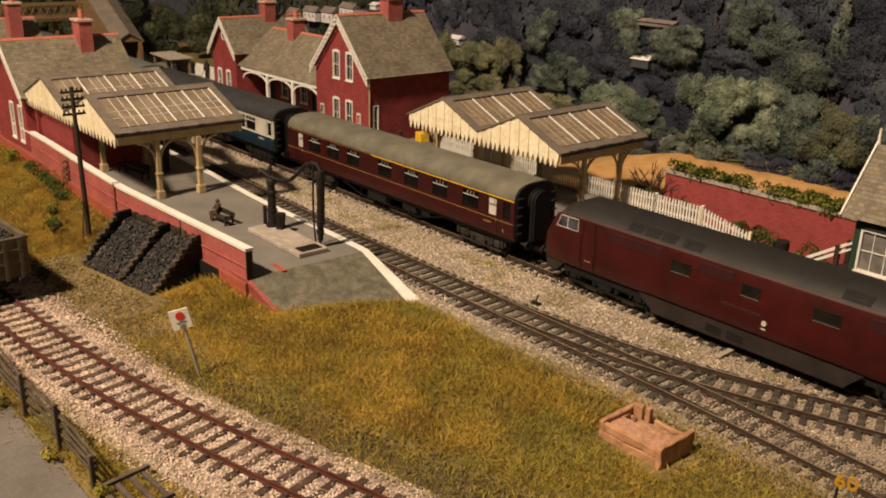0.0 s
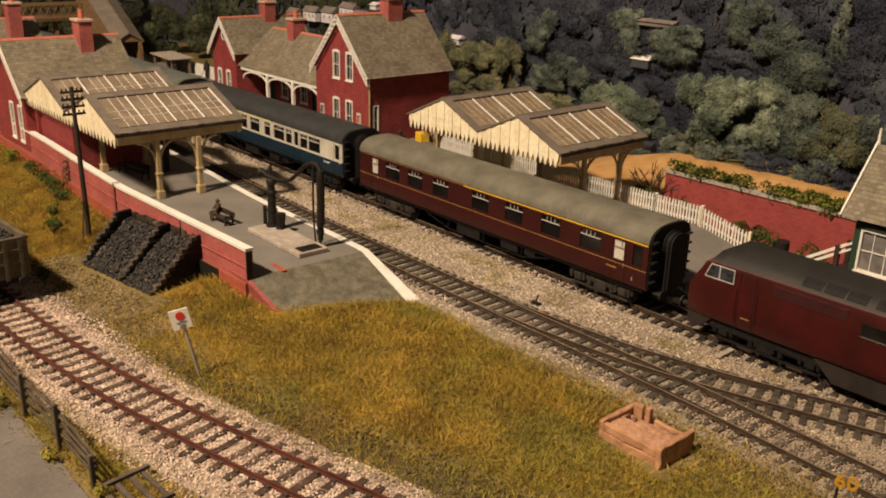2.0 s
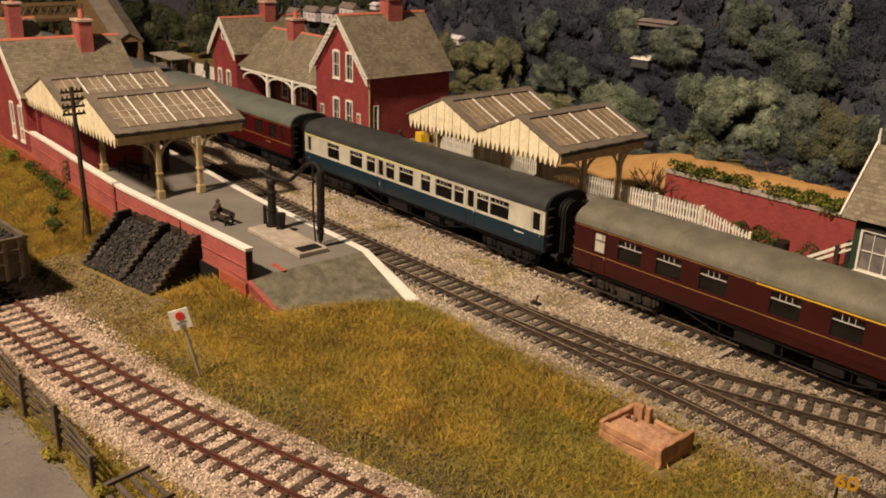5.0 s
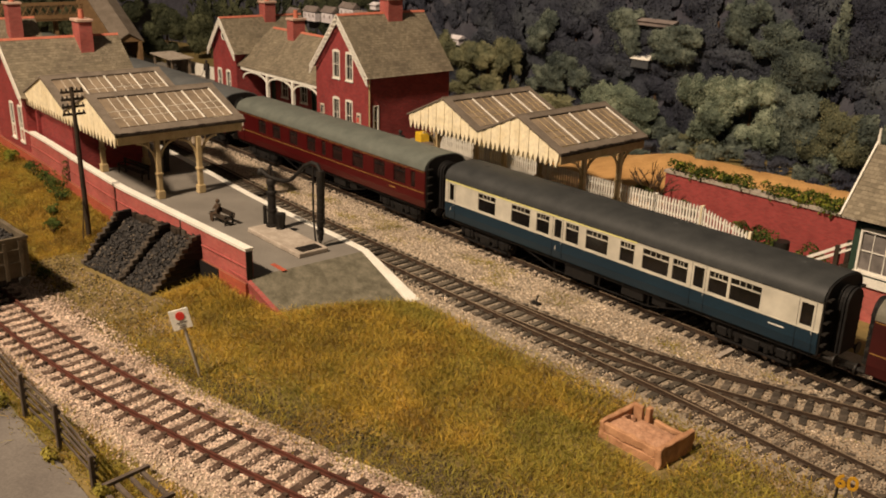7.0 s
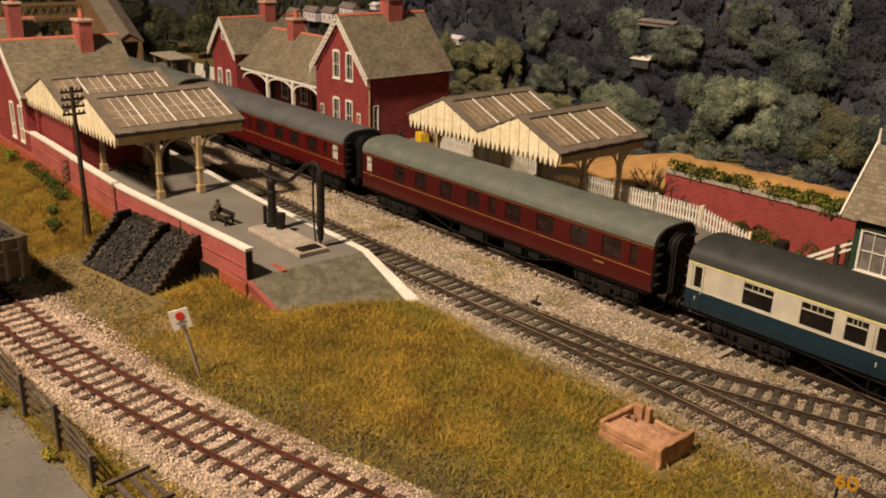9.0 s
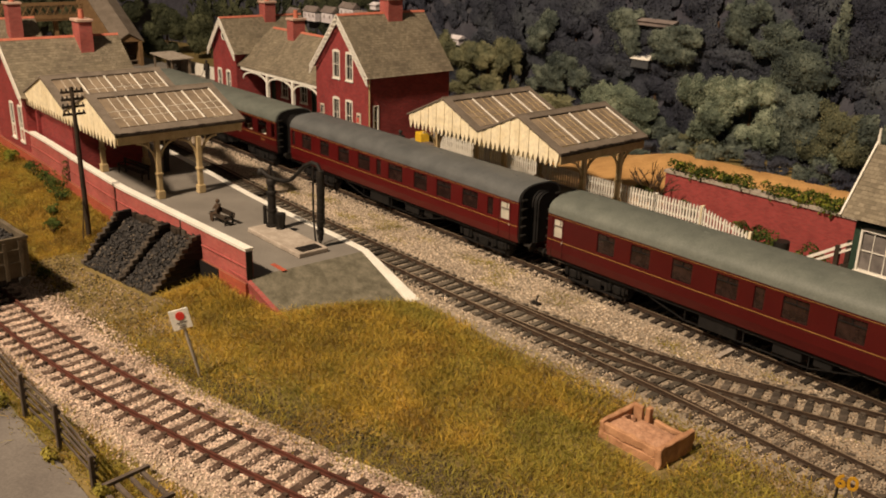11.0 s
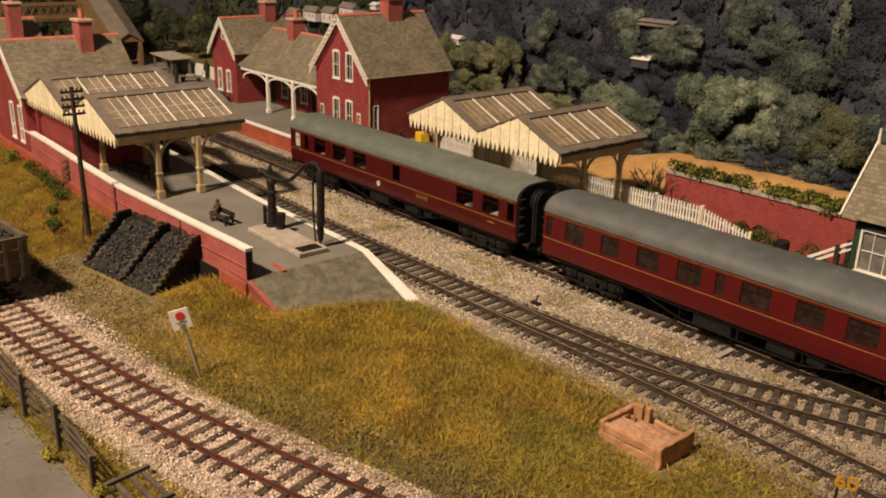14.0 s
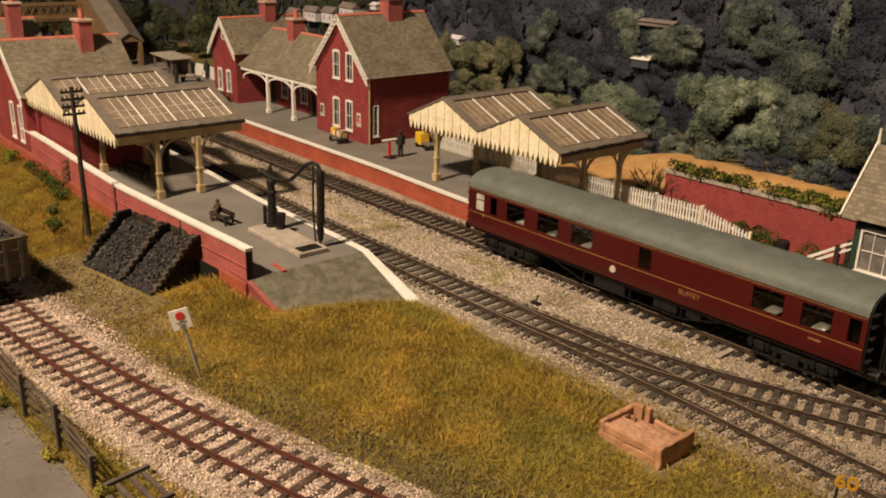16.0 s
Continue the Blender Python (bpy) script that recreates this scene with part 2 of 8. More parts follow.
GRASS = foliage("static_grass", [(0.24, 0.185, 0.034), (0.42, 0.305, 0.052), (0.60, 0.420, 0.070), (0.66, 0.44, 0.086)], size=26)
GRASS_BROWN = foliage("rusty_grass", [(0.16, 0.100, 0.022), (0.33, 0.208, 0.038), (0.53, 0.335, 0.064)], size=16)
GRASS_GREEN = foliage("green_grass", [(0.22, 0.196, 0.040), (0.37, 0.315, 0.060), (0.54, 0.44, 0.088)], size=20)
SOIL = surface("damp_soil", (0.060, 0.046, 0.022), (0.140, 0.105, 0.052), 0.95, 10, 0.8, 0.4, island=0.5)
EARTH_GRIT = surface("brown_grit", (0.13, 0.094, 0.050), (0.30, 0.225, 0.135), 0.95, 16, 0.8, 0.3, island=0.55)
STONE_BROWN = surface("earthy_ballast_stone", (0.27, 0.205, 0.140), (0.47, 0.370, 0.260), 0.9, 20, 0.8, 0.2, island=0.5)
BUSH = foliage("bush_leaves", [(0.028, 0.044, 0.012), (0.075, 0.105, 0.024), (0.16, 0.19, 0.040)], size=9)
BUSH_BRIGHT = foliage("bright_leaves", [(0.08, 0.10, 0.02), (0.20, 0.22, 0.03), (0.34, 0.32, 0.05)], size=9)
# leaf tones lifted and turned blue: the haze over the dark woods is in the colour
WOODS_HAZE = foliage("hazy_wood_leaves", [(0.040, 0.043, 0.062), (0.066, 0.073, 0.094), (0.108, 0.121, 0.136)], size=38)
WOODS_MID = foliage("mid_tree_leaves", [(0.050, 0.064, 0.060), (0.114, 0.140, 0.116), (0.245, 0.280, 0.215)], size=20)
WOODS_OLIVE = foliage("olive_tree_leaves", [(0.085, 0.094, 0.060), (0.19, 0.195, 0.11), (0.34, 0.32, 0.18)], size=20)
WOODS_LIGHT = foliage("far_tree_leaves", [(0.088, 0.112, 0.085), (0.215, 0.262, 0.185), (0.46, 0.50, 0.36)], size=20)
WOODS_GREEN = foliage("dark_tree_leaves", [(0.032, 0.038, 0.024), (0.072, 0.082, 0.046), (0.150, 0.158, 0.085)], size=26)
TWIG = surface("bare_twig", (0.060, 0.036, 0.020), (0.11, 0.070, 0.040), 0.9, 4, 0.6, 0.3)


# ---- building helpers, in millimetres ----
def box(bm, x0, x1, y0, y1, z0, z1, bevel=0.0):
    vs = [bm.verts.new((x * MM, y * MM, z * MM)) for z in (z0, z1) for x, y in ((x0, y0), (x1, y0), (x1, y1), (x0, y1))]
    fs = [bm.faces.new([vs[i] for i in f]) for f in ((3, 2, 1, 0), (4, 5, 6, 7), (0, 1, 5, 4), (1, 2, 6, 5), (2, 3, 7, 6), (3, 0, 4, 7))]
    if bevel:
        bmesh.ops.bevel(bm, geom=list({e for f in fs for e in f.edges}), offset=bevel * MM, segments=1, affect="EDGES")
    return bm


def prism(bm, outline, axis, a0, a1):
    """An outline of (u, v) extruded along axis from a0 to a1. Axis x: (y, z); y: (x, z); z: (x, y)."""
    def at(u, v, a):
        return {"x": (a, u, v), "y": (u, a, v), "z": (u, v, a)}[axis]
    lo = [bm.verts.new([c * MM for c in at(u, v, a0)]) for u, v in outline]
    hi = [bm.verts.new([c * MM for c in at(u, v, a1)]) for u, v in outline]
    n = len(outline)
    bm.faces.new(lo), bm.faces.new(list(reversed(hi)))
    for i in range(n):
        bm.faces.new((lo[i], hi[i], hi[(i + 1) % n], lo[(i + 1) % n]))
    return bm


def rod(bm, p, q, r0, r1=None, n=8):
    """A round bar from p to q."""
    p, q = Vector(p), Vector(q)
    r1 = r0 if r1 is None else r1
    turn = (q - p).to_track_quat("Z", "Y").to_matrix()
    rings = [[bm.verts.new((c + turn @ Vector((r * math.cos(2 * math.pi * i / n), r * math.sin(2 * math.pi * i / n), 0))) * MM) for i in range(n)]
             for c, r in ((p, r0), (q, r1))]
    bm.faces.new(list(reversed(rings[0]))), bm.faces.new(rings[1])
    for i in range(n):
        j = (i + 1) % n
        bm.faces.new((rings[0][i], rings[0][j], rings[1][j], rings[1][i]))
    return bm


def bar(bm, p, q, w, h):
    """A square bar from p to q, w wide and h deep."""
    p, q = Vector(p), Vector(q)
    d = (q - p).normalized()
    side = d.cross(Vector((0, 0, 1)))
    side = Vector((1, 0, 0)) if side.length < 1e-3 else side.normalized()
    up = side.cross(d)
    vs = [bm.verts.new((c + side * (sx * w / 2) + up * (sz * h / 2)) * MM) for c in (p, q) for sx, sz in ((-1, -1), (1, -1), (1, 1), (-1, 1))]
    for f in ((3, 2, 1, 0), (4, 5, 6, 7), (0, 1, 5, 4), (1, 2, 6, 5), (2, 3, 7, 6), (3, 0, 4, 7)):
        bm.faces.new([vs[i] for i in f])
    return bm


def ball(bm, c, r, sx=1, sy=1, sz=1, n=2):
    m = Matrix.Translation(Vector(c) * MM) @ Matrix.Diagonal((sx, sy, sz, 1))
    bmesh.ops.create_icosphere(bm, subdivisions=n, radius=r * MM, matrix=m)
    return bm


def B():
    return bmesh.new()


def mesh_of(name, bm, material, smooth=False):
    bmesh.ops.recalc_face_normals(bm, faces=bm.faces)
    me = bpy.data.meshes.new(name)
    bm.to_mesh(me)
    bm.free()
    me.materials.append(material)
    if smooth:
        me.shade_smooth()
        me.set_sharp_from_angle(angle=radians(40))
    return me


def part(name, bm, material, parent=None, label="", smooth=False):
    ob = new(name, mesh_of(name, bm, material, smooth))
    ob.parent = parent
    return tagged(ob, label)


def thing(name, label, category, at=(0, 0, 0), group="", kind="", turn=0):
    """An empty at the base of a thing, at a place in mm."""
    ob = new(name)
    ob.empty_display_size = 0.01
    ob.matrix_world = pose(at[0] * MM, at[1] * MM, at[2] * MM, 0, 0, turn)
    return tagged(ob, label, category, group, kind)


def single(name, bm, material, label, category, group="", kind="", smooth=False):
    return tagged(part(name, bm, material, None, "", smooth), label, category, group, kind)


def piece(name, mesh, parent, m=None, label=""):
    """A part that shares a mesh."""
    ob = new(name, mesh)
    ob.parent = parent
    if m is not None:
        ob.matrix_basis = m
    return tagged(ob, label)


def many(name, verts, faces, mats, material):
    """One mesh of many copies of a small shape; mats: arrays of 3x4."""
    v = np.asarray(verts, float) * MM
    k, n = len(v), len(mats)
    allv = (np.einsum("nij,kj->nki", mats[:, :, :3], v) + mats[:, None, :, 3] * MM).reshape(-1, 3)
    me = bpy.data.meshes.new(name)
    f = np.asarray(faces)
    allf = (f[None] + (np.arange(n) * k)[:, None, None]).reshape(-1, f.shape[1])
    me.vertices.add(len(allv)), me.vertices.foreach_set("co", allv.ravel())
    me.loops.add(allf.size), me.loops.foreach_set("vertex_index", allf.ravel().astype(np.int32))
    me.polygons.add(len(allf)), me.polygons.foreach_set("loop_start", np.arange(0, allf.size, f.shape[1], dtype=np.int32))
    me.update(calc_edges=True)
    me.validate()
    me.materials.append(material)
    return me


def random_turns(rng, n, sizes, flat=1.0):
    """n random 3x4 matrices with the given sizes."""
    q = rng.normal(size=(n, 4))
    q /= np.linalg.norm(q, axis=1)[:, None]
    w, x, y, z = q.T
    r = np.stack([1 - 2 * (y * y + z * z), 2 * (x * y - z * w), 2 * (x * z + y * w), 2 * (x * y + z * w), 1 - 2 * (x * x + z * z), 2 * (y * z - x * w),
                  2 * (x * z - y * w), 2 * (y * z + x * w), 1 - 2 * (x * x + y * y)], 1).reshape(n, 3, 3) * sizes[:, None, None]
    r[:, 2] *= flat
    return np.concatenate([r, np.zeros((n, 3, 1))], 2)


OCT_V = [(1, 0, 0), (-1, 0, 0), (0, 1, 0), (0, -0.8, 0), (0, 0, 0.9), (0.2, 0, -1)]
OCT_F = [(0, 2, 4), (2, 1, 4), (1, 3, 4), (3, 0, 4), (2, 0, 5), (1, 2, 5), (3, 1, 5), (0, 3, 5)]
LEAF_V, LEAF_F = [(0, 0, 0), (0.5, 0.45, 0.1), (0, 1, 0), (-0.5, 0.45, 0.1)], [(0, 1, 2), (0, 2, 3)]


# ---- the lie of the tracks ----
def lie(x, table):
    xs, ys = [p[0] for p in table], [p[1] for p in table]
    return float(np.interp(x, xs, ys))


def smooth_line(table, step):
    """Even points along a smoothed table of (x, y)."""
    xs = np.arange(table[0][0], table[-1][0], 1.0)
    ys = np.interp(xs, [p[0] for p in table], [p[1] for p in table])
    kernel = np.hanning(81)
    pad = np.concatenate([ys[0] + (np.arange(-40, 0)) * (ys[1] - ys[0]), ys, ys[-1] + np.arange(1, 41) * (ys[-1] - ys[-2])])
    ys = np.convolve(pad, kernel / kernel.sum(), "valid")
    s = np.concatenate([[0], np.cumsum(np.hypot(np.diff(xs), np.diff(ys)))])
    at = np.arange(0, s[-1], step)
    return np.stack([np.interp(at, s, xs), np.interp(at, s, ys)], 1)


FAR_LINE = [(-1150, 0), (700, 0)]
NEAR_LINE = [(-1150, -46), (-500, -48), (-300, -56), (-190, -62), (-87, -68), (0, -69.5), (150, -69), (265, -68.5), (345, -72), (480, -80), (700, -95)]
CROSS_LINE = [(120, -69), (180, -65), (230, -58), (268, -48), (300, -37.5), (330, -27), (365, -15), (400, -6), (440, -1), (480, 0)]
SIDING = [(-420, -286), (-200, -286), (-60, -282), (30, -275.5), (86, -268.5), (128, -260.5), (163, -252.5), (194, -245), (222, -237.5), (300, -215), (420, -180)]


def ground_height(x, y):
    """The ground's level in mm: flat by the tracks, low swells in the grass."""
    h = -3.6 + 0.5 * noise.noise(Vector((x * 0.012, y * 0.012, 3.1)))
    g = max(0.0, 1 - ((x - 150) / 170) ** 2) * max(0.0, 1 - ((y + 155) / 55) ** 2)
    h += 4.0 * g
    if y < -170 and x < -60:
        h += 6.0 * max(0.0, 1 - (-170 - y) / 55.0) * min(1.0, (-60 - x) / 60.0)
    if 12 < x < 92 and y < -150:
        h += 5.5 * min(1.0, (x - 12) / 12) * max(0.0, min(1.0, (76 - x) / 56)) * max(0.0, 1 - abs(y + 174) / 42)
    if y > 150:
        h += min(22.0, (y - 150) * 0.25) * min(1.0, max(0.0, (x + 60) / 90))
    return h


def build_ground():
    bm = B()
    xs = list(range(-2600, -500, 100)) + list(range(-500, 520, 12)) + list(range(520, 1400, 80))
    ys = list(range(-1500, -420, 90)) + list(range(-420, 320, 12)) + list(range(320, 1600, 90))
    grid = [[bm.verts.new((x * MM, y * MM, ground_height(x, y) * MM)) for y in ys] for x in xs]
    for i in range(len(xs) - 1):
        for j in range(len(ys) - 1):
            bm.faces.new((grid[i][j], grid[i + 1][j], grid[i + 1][j + 1], grid[i][j + 1]))
    single("ground", bm, GROUND, "brown earth scenery base of a model railway", "ground", kind="structure", smooth=True)


def strip(bm, pts, half_a, half_b, z0, z1):
    """A band along points, from half_a to half_b to the side, with a bottom at z0 and a top at z1."""
    d = np.gradient(pts, axis=0)
    d /= np.linalg.norm(d, axis=1)[:, None]
    nrm = np.stack([-d[:, 1], d[:, 0]], 1)
    a, b = pts + nrm * half_a, pts + nrm * half_b
    rings = [[bm.verts.new((p[0] * MM, p[1] * MM, z * MM)) for p, z in ((u, z0), (v, z0), (v, z1), (u, z1))] for u, v in zip(a, b)]
    for r, q in zip(rings, rings[1:]):
        for i in range(4):
            bm.faces.new((r[i], q[i], q[(i + 1) % 4], r[(i + 1) % 4]))
    bm.faces.new(rings[0]), bm.faces.new(rings[-1])


def build_track(name, table, label, x0, x1, rail_mat, sleeper_mat, pitch, worn, gap=None, dusty=9999, fan=None, checks=()):
    track = thing(name, label, "railway track", (0, 0, -3.4), kind="structure")
    track.matrix_world = Matrix.Identity(4)
    pts = smooth_line(table, 6)
    pts = pts[(pts[:, 0] >= x0 - 8) & (pts[:, 0] <= x1 + 8)]
    for side in (-8.6, 8.6):
        bm = B()
        strip(bm, pts, side - 0.9, side + 0.9, -2.0, -1.6)
        strip(bm, pts, side - 0.22, side + 0.22, -1.6, -0.6)
        strip(bm, pts, side - 0.42, side + 0.42, -0.6, -0.07)
        rail = part("rail", bm, rail_mat, track)
        if worn:
            bm = B()
            strip(bm, pts, side - 0.34, side + 0.34, -0.07, 0.0)
            part("rail_head", bm, RAILTOP, rail, "worn shiny rail head")
    bm = B()
    box(bm, -1.65, 1.65, -15.5, 15.5, -3.4, -2.0)
    for y in (-10.0, -7.2, 7.2, 10.0):
        box(bm, -1.1, 1.1, y - 0.75, y + 0.75, -2.0, -1.15)
    me = mesh_of("sleeper", bm, sleeper_mat)
    dull = me.copy()
    dull.materials[0] = SLEEPER_DUSTY
    rng = random.Random(len(name))
    sl = smooth_line(table, pitch)
    for k in range(1, len(sl) - 1):
        if x0 <= sl[k][0] <= x1 and not (gap and gap[0] < sl[k][0] < gap[1]):
            d = sl[k + 1] - sl[k - 1]
            a = math.degrees(math.atan2(d[1], d[0])) + rng.uniform(-1.2, 1.2)
            deep = rng.uniform(-0.25, 0.0) - (0.25 if sl[k][0] > dusty else 0)
            m = pose(sl[k][0] * MM, sl[k][1] * MM, deep * MM, 0, 0, a)
            if fan and fan[1] < sl[k][0] < fan[2]:
                off = max(0.0, lie(sl[k][0], fan[0]) - sl[k][1])
                m = pose(sl[k][0] * MM, (sl[k][1] + off / 2) * MM, deep * MM, 0, 0, a) @ Matrix.Diagonal((1, 1 + off / 31, 1, 1))
            piece("sleeper", dull if sl[k][0] > dusty else me, track, m)
    for c0, c1, side in checks:
        way = pts[(pts[:, 0] > c0) & (pts[:, 0] < c1)]
        bm = B()
        strip(bm, way, side - 0.35, side + 0.35, -2.0, -0.25)
        part("check_rail", bm, rail_mat, track, "short dark check rail")
    return track


def build_ballast():
    """Beds of loose stone under and between the tracks."""
    bm = B()
    prism(bm, [(-1150, -78), (-300, -88), (-60, -96), (120, -97), (330, -92), (700, -118), (700, 40), (-1150, 24)], "z", -4.6, -3.1)
    single("ballast_bed", bm, BALLAST_BED, "grey crushed-stone bed under the two main tracks", "ballast", kind="structure")
    bm = B()
    strip(bm, smooth_line(SIDING, 8), -27, 24, -4.6, -3.0)
    single("siding_bed", bm, PALE_BED, "pale crushed-stone bed under the rusty siding", "ballast", kind="structure")
    rng = np.random.default_rng(5)
    n = 95000
    x = rng.uniform(-420, 440, n)
    y = rng.uniform(-104, 20, n)
    lo = np.interp(x, [-420, -60, 60, 120, 200, 330, 440], [-70, -88, -90, -92, -89, -85, -90]) + rng.normal(0, 4, n)
    near_track = np.interp(x, [p[0] for p in NEAR_LINE], [p[1] for p in NEAR_LINE])
    under = (np.abs(y - near_track) < 15.5) | (np.abs(y) < 17.0)
    cross = (np.abs(y - np.interp(x, [p[0] for p in CROSS_LINE], [p[1] for p in CROSS_LINE])) < 17) & (x > 120)
    sunk = (np.abs(y - near_track) < 17) & (x > 262) & ~(cross & (y > near_track + 12))
    ends = (np.abs(y + 14.2) < 3.0) & (x < 190) & (rng.random(n) < np.interp(x, [60, 190], [0.9, 0.2]))
    ends |= (np.abs(y - near_track + 13.6) < 2.6) & (x < 235) & (rng.random(n) < 0.55)
    under = under | ((y > 12) & (rng.random(n) < 0.7))
    under, cross = under & ~ends, cross & ~sunk
    keep = (y > lo) & ~((under | cross) & (rng.random(n) < np.where(x > 225, 0.15, 0.45)))
    x, y, under, sunk, ends = x[keep], y[keep], (under | cross)[keep], sunk[keep], ends[keep]
    size = rng.uniform(0.38, 0.82, len(x)) * np.where(under, 0.85, 1.0)
    m = random_turns(rng, len(x), size, 0.8)
    m[:, 0, 3], m[:, 1, 3], m[:, 2, 3] = x, y, np.where(under, np.where(x > 225, -2.85, -3.1), -2.95) + rng.uniform(-0.3, 0.45, len(x))
    m[:, 2, 3] += np.where(sunk, 0.42, 0) + np.where(ends, 0.55, 0)
    earthy = rng.random(len(x)) < np.interp(x, [120, 200, 260], [0.15, 0.45, 0.92]) * np.where(y < -20, 1, 0.5) * np.where(under & (x < 262), 0.25, 1)
    single_mesh("earthy_ballast", many("earthy_ballast", OCT_V, OCT_F, m[earthy], STONE_BROWN), "earth-stained brown ballast round the turnout", "ballast")
    single_mesh("ballast_stones", many("ballast_stones", OCT_V, OCT_F, m[~under & ~earthy], STONE), "loose grey and buff ballast stones between the main tracks", "ballast")
    grimy = (y > -30) & (x > 205) & (rng.random(len(x)) < np.interp(x, [205, 280], [0.12, 0.8]) * np.interp(y, [-30, -18], [0.3, 1])) & ~under
    under = under | grimy
    oily = grimy | (rng.random(len(x)) < np.where(((y < -45) & (x < 262)) | ((np.abs(y) < 24) & (y > -13) & (x < 190)), 0.93, 0.62))
    single_mesh("oily_ballast", many("oily_ballast", OCT_V, OCT_F, m[under & oily & ~earthy], STONE_OILY), "dark oil-stained ballast between the sleepers", "ballast")
    single_mesh("stray_ballast", many("stray_ballast", OCT_V, OCT_F, m[under & ~oily & ~earthy], STONE), "stray pale stones between the sleepers", "ballast")
    n = 82000
    x = rng.uniform(-160, 300, n)
    off = rng.normal(0, 15, n)
    c = np.interp(x, [p[0] for p in SIDING], [p[1] for p in SIDING])
    keep = (np.abs(off) < 34) & (off < np.interp(x, [40, 130], [34, 23]) + rng.normal(0, 2, n)) & ~((np.abs(off) < 14) & (rng.random(n) < 0.28))
    x, y, off = x[keep], (c + off)[keep], off[keep]
    m = random_turns(rng, len(x), rng.uniform(0.32, 0.78, len(x)), 0.8)
    m[:, 0, 3], m[:, 1, 3], m[:, 2, 3] = x, y, -2.88 + rng.uniform(-0.4, 0.55, len(x)) - np.maximum(0, np.abs(off) - 24) * 0.06
    single_mesh("siding_stones", many("siding_stones", OCT_V, OCT_F, m, STONE_PALE), "loose pale cream ballast stones along the rusty siding", "ballast")


def single_mesh(name, me, label, category, kind="stuff"):
    return tagged(new(name, me), label, category, "", kind)


def build_grass():
    """Short fibres of dry and green grass, in patches."""
    rng = np.random.default_rng(8)
    n = 460000
    x, y = rng.uniform(-420, 460, n), rng.uniform(-305, -80, n)
    sid = np.interp(x, [p[0] for p in SIDING], [p[1] for p in SIDING])
    top = np.interp(x, [-420, 52, 80, 104, 118, 160, 240, 330, 460], [-177, -177, -166, -100, -97, -96, -89, -87, -94])
    keep = (y > sid + np.interp(x, [40, 130], [27, 23]) + rng.normal(0, 6, n)) & (y < top + rng.normal(0, 2.0, n))
    bare = ((x > -64) & (x < 13) & (y > -225 + 0.16 * (x + 62))) | ((x > 20) & (x < 100) & (y < -214) & (rng.random(n) < 0.5))
    bare |= (x > -80) & (x < 60) & (y < sid + 62) & (rng.random(n) < 0.55)
    bare |= (x > 150) & (y > -104) & (rng.random(n) < np.interp(x, [150, 240], [0.72, 0.5]))
    bare |= (x > 262) & (y > -120) & (rng.random(n) < 0.3)
    bare |= (x > -84) & (x < 30) & (y < -208 + 0.1 * x) & (rng.random(n) < 0.88)
    bare |= (x > 261) & (x < 297) & (y > -133) & (y < -108)
    bare |= (x > 80) & (y < sid + 47) & (rng.random(n) < np.interp(x, [80, 150], [0.15, 0.5]))
    keep &= ~bare
    x, y = x[keep], y[keep]
    front = 260 - 230 * rng.random(9000) ** 1.6, rng.normal(0, 5, 9000)
    fx, fy = front[0], np.interp(front[0], [-120, 30, 120, 200, 260], [-308, -304, -298, -287, -275]) + front[1]
    x, y = np.concatenate([x, fx]), np.concatenate([y, fy])
    k = len(x)
    h = rng.uniform(1.3, 4.2, k)
    h += 1.8 * np.exp(-((y + 178) / 9) ** 2) * (x > 14) * (x < 62)
    lean, turn = rng.normal(0, 0.85, (k, 2)), rng.uniform(0, math.pi * 2, k)
    m = np.zeros((k, 3, 4))
    m[:, 0, 0], m[:, 1, 0] = np.cos(turn), np.sin(turn)
    m[:, 0, 1], m[:, 1, 1] = -np.sin(turn), np.cos(turn)
    m[:, 0, 2], m[:, 1, 2], m[:, 2, 2] = lean[:, 0] * h, lean[:, 1] * h, h
    m[:, 0, 3], m[:, 1, 3] = x, y
    m[:, 2, 3] = [ground_height(a, b) - 0.2 for a, b in zip(x, y)]
    blade = [(-0.09, 0, 0), (0.09, 0, 0), (0.06, 0.4, 0.62), (0.0, 1.1, 0.95)]
    wet = np.array([noise.noise(Vector((p * 0.03, q * 0.03, 9))) for p, q in zip(x, y)])
    green = rng.random(k) < np.clip(0.12 + 0.9 * wet + 0.5 * (x > 235) * (y < -128) + 0.35 * (x > 100) * (y > -118) + 0.4 * (y < np.interp(x, [p[0] for p in SIDING], [p[1] for p in SIDING]) + 52) * (x > 80), 0.03, 0.9)
    dry = np.array([noise.noise(Vector((p * 0.045, q * 0.045, 31))) + 0.5 * noise.noise(Vector((p * 0.14, q * 0.14, 5))) for p, q in zip(x, y)])
    brown = ~green & (rng.random(k) < np.clip(0.22 + 1.1 * dry + np.interp(x, [-120, -40], [0.45, 0]), 0.04, 0.92))
    single_mesh("rusty_grass", many("rusty_grass", blade, [(0, 1, 2), (0, 2, 3)], m[brown], GRASS_BROWN), "withered rusty-brown grass in patches", "grass")
    single_mesh("grass", many("grass", blade, [(0, 1, 2), (0, 2, 3)], m[~green & ~brown], GRASS), "rough tufted grass, olive green and straw yellow", "grass")
    single_mesh("green_grass", many("green_grass", blade, [(0, 1, 2), (0, 2, 3)], m[green], GRASS_GREEN), "fresher green grass growing through the dry grass", "grass")
    n = 6200
    x = 70 + 220 * rng.beta(1.6, 1.0, n)
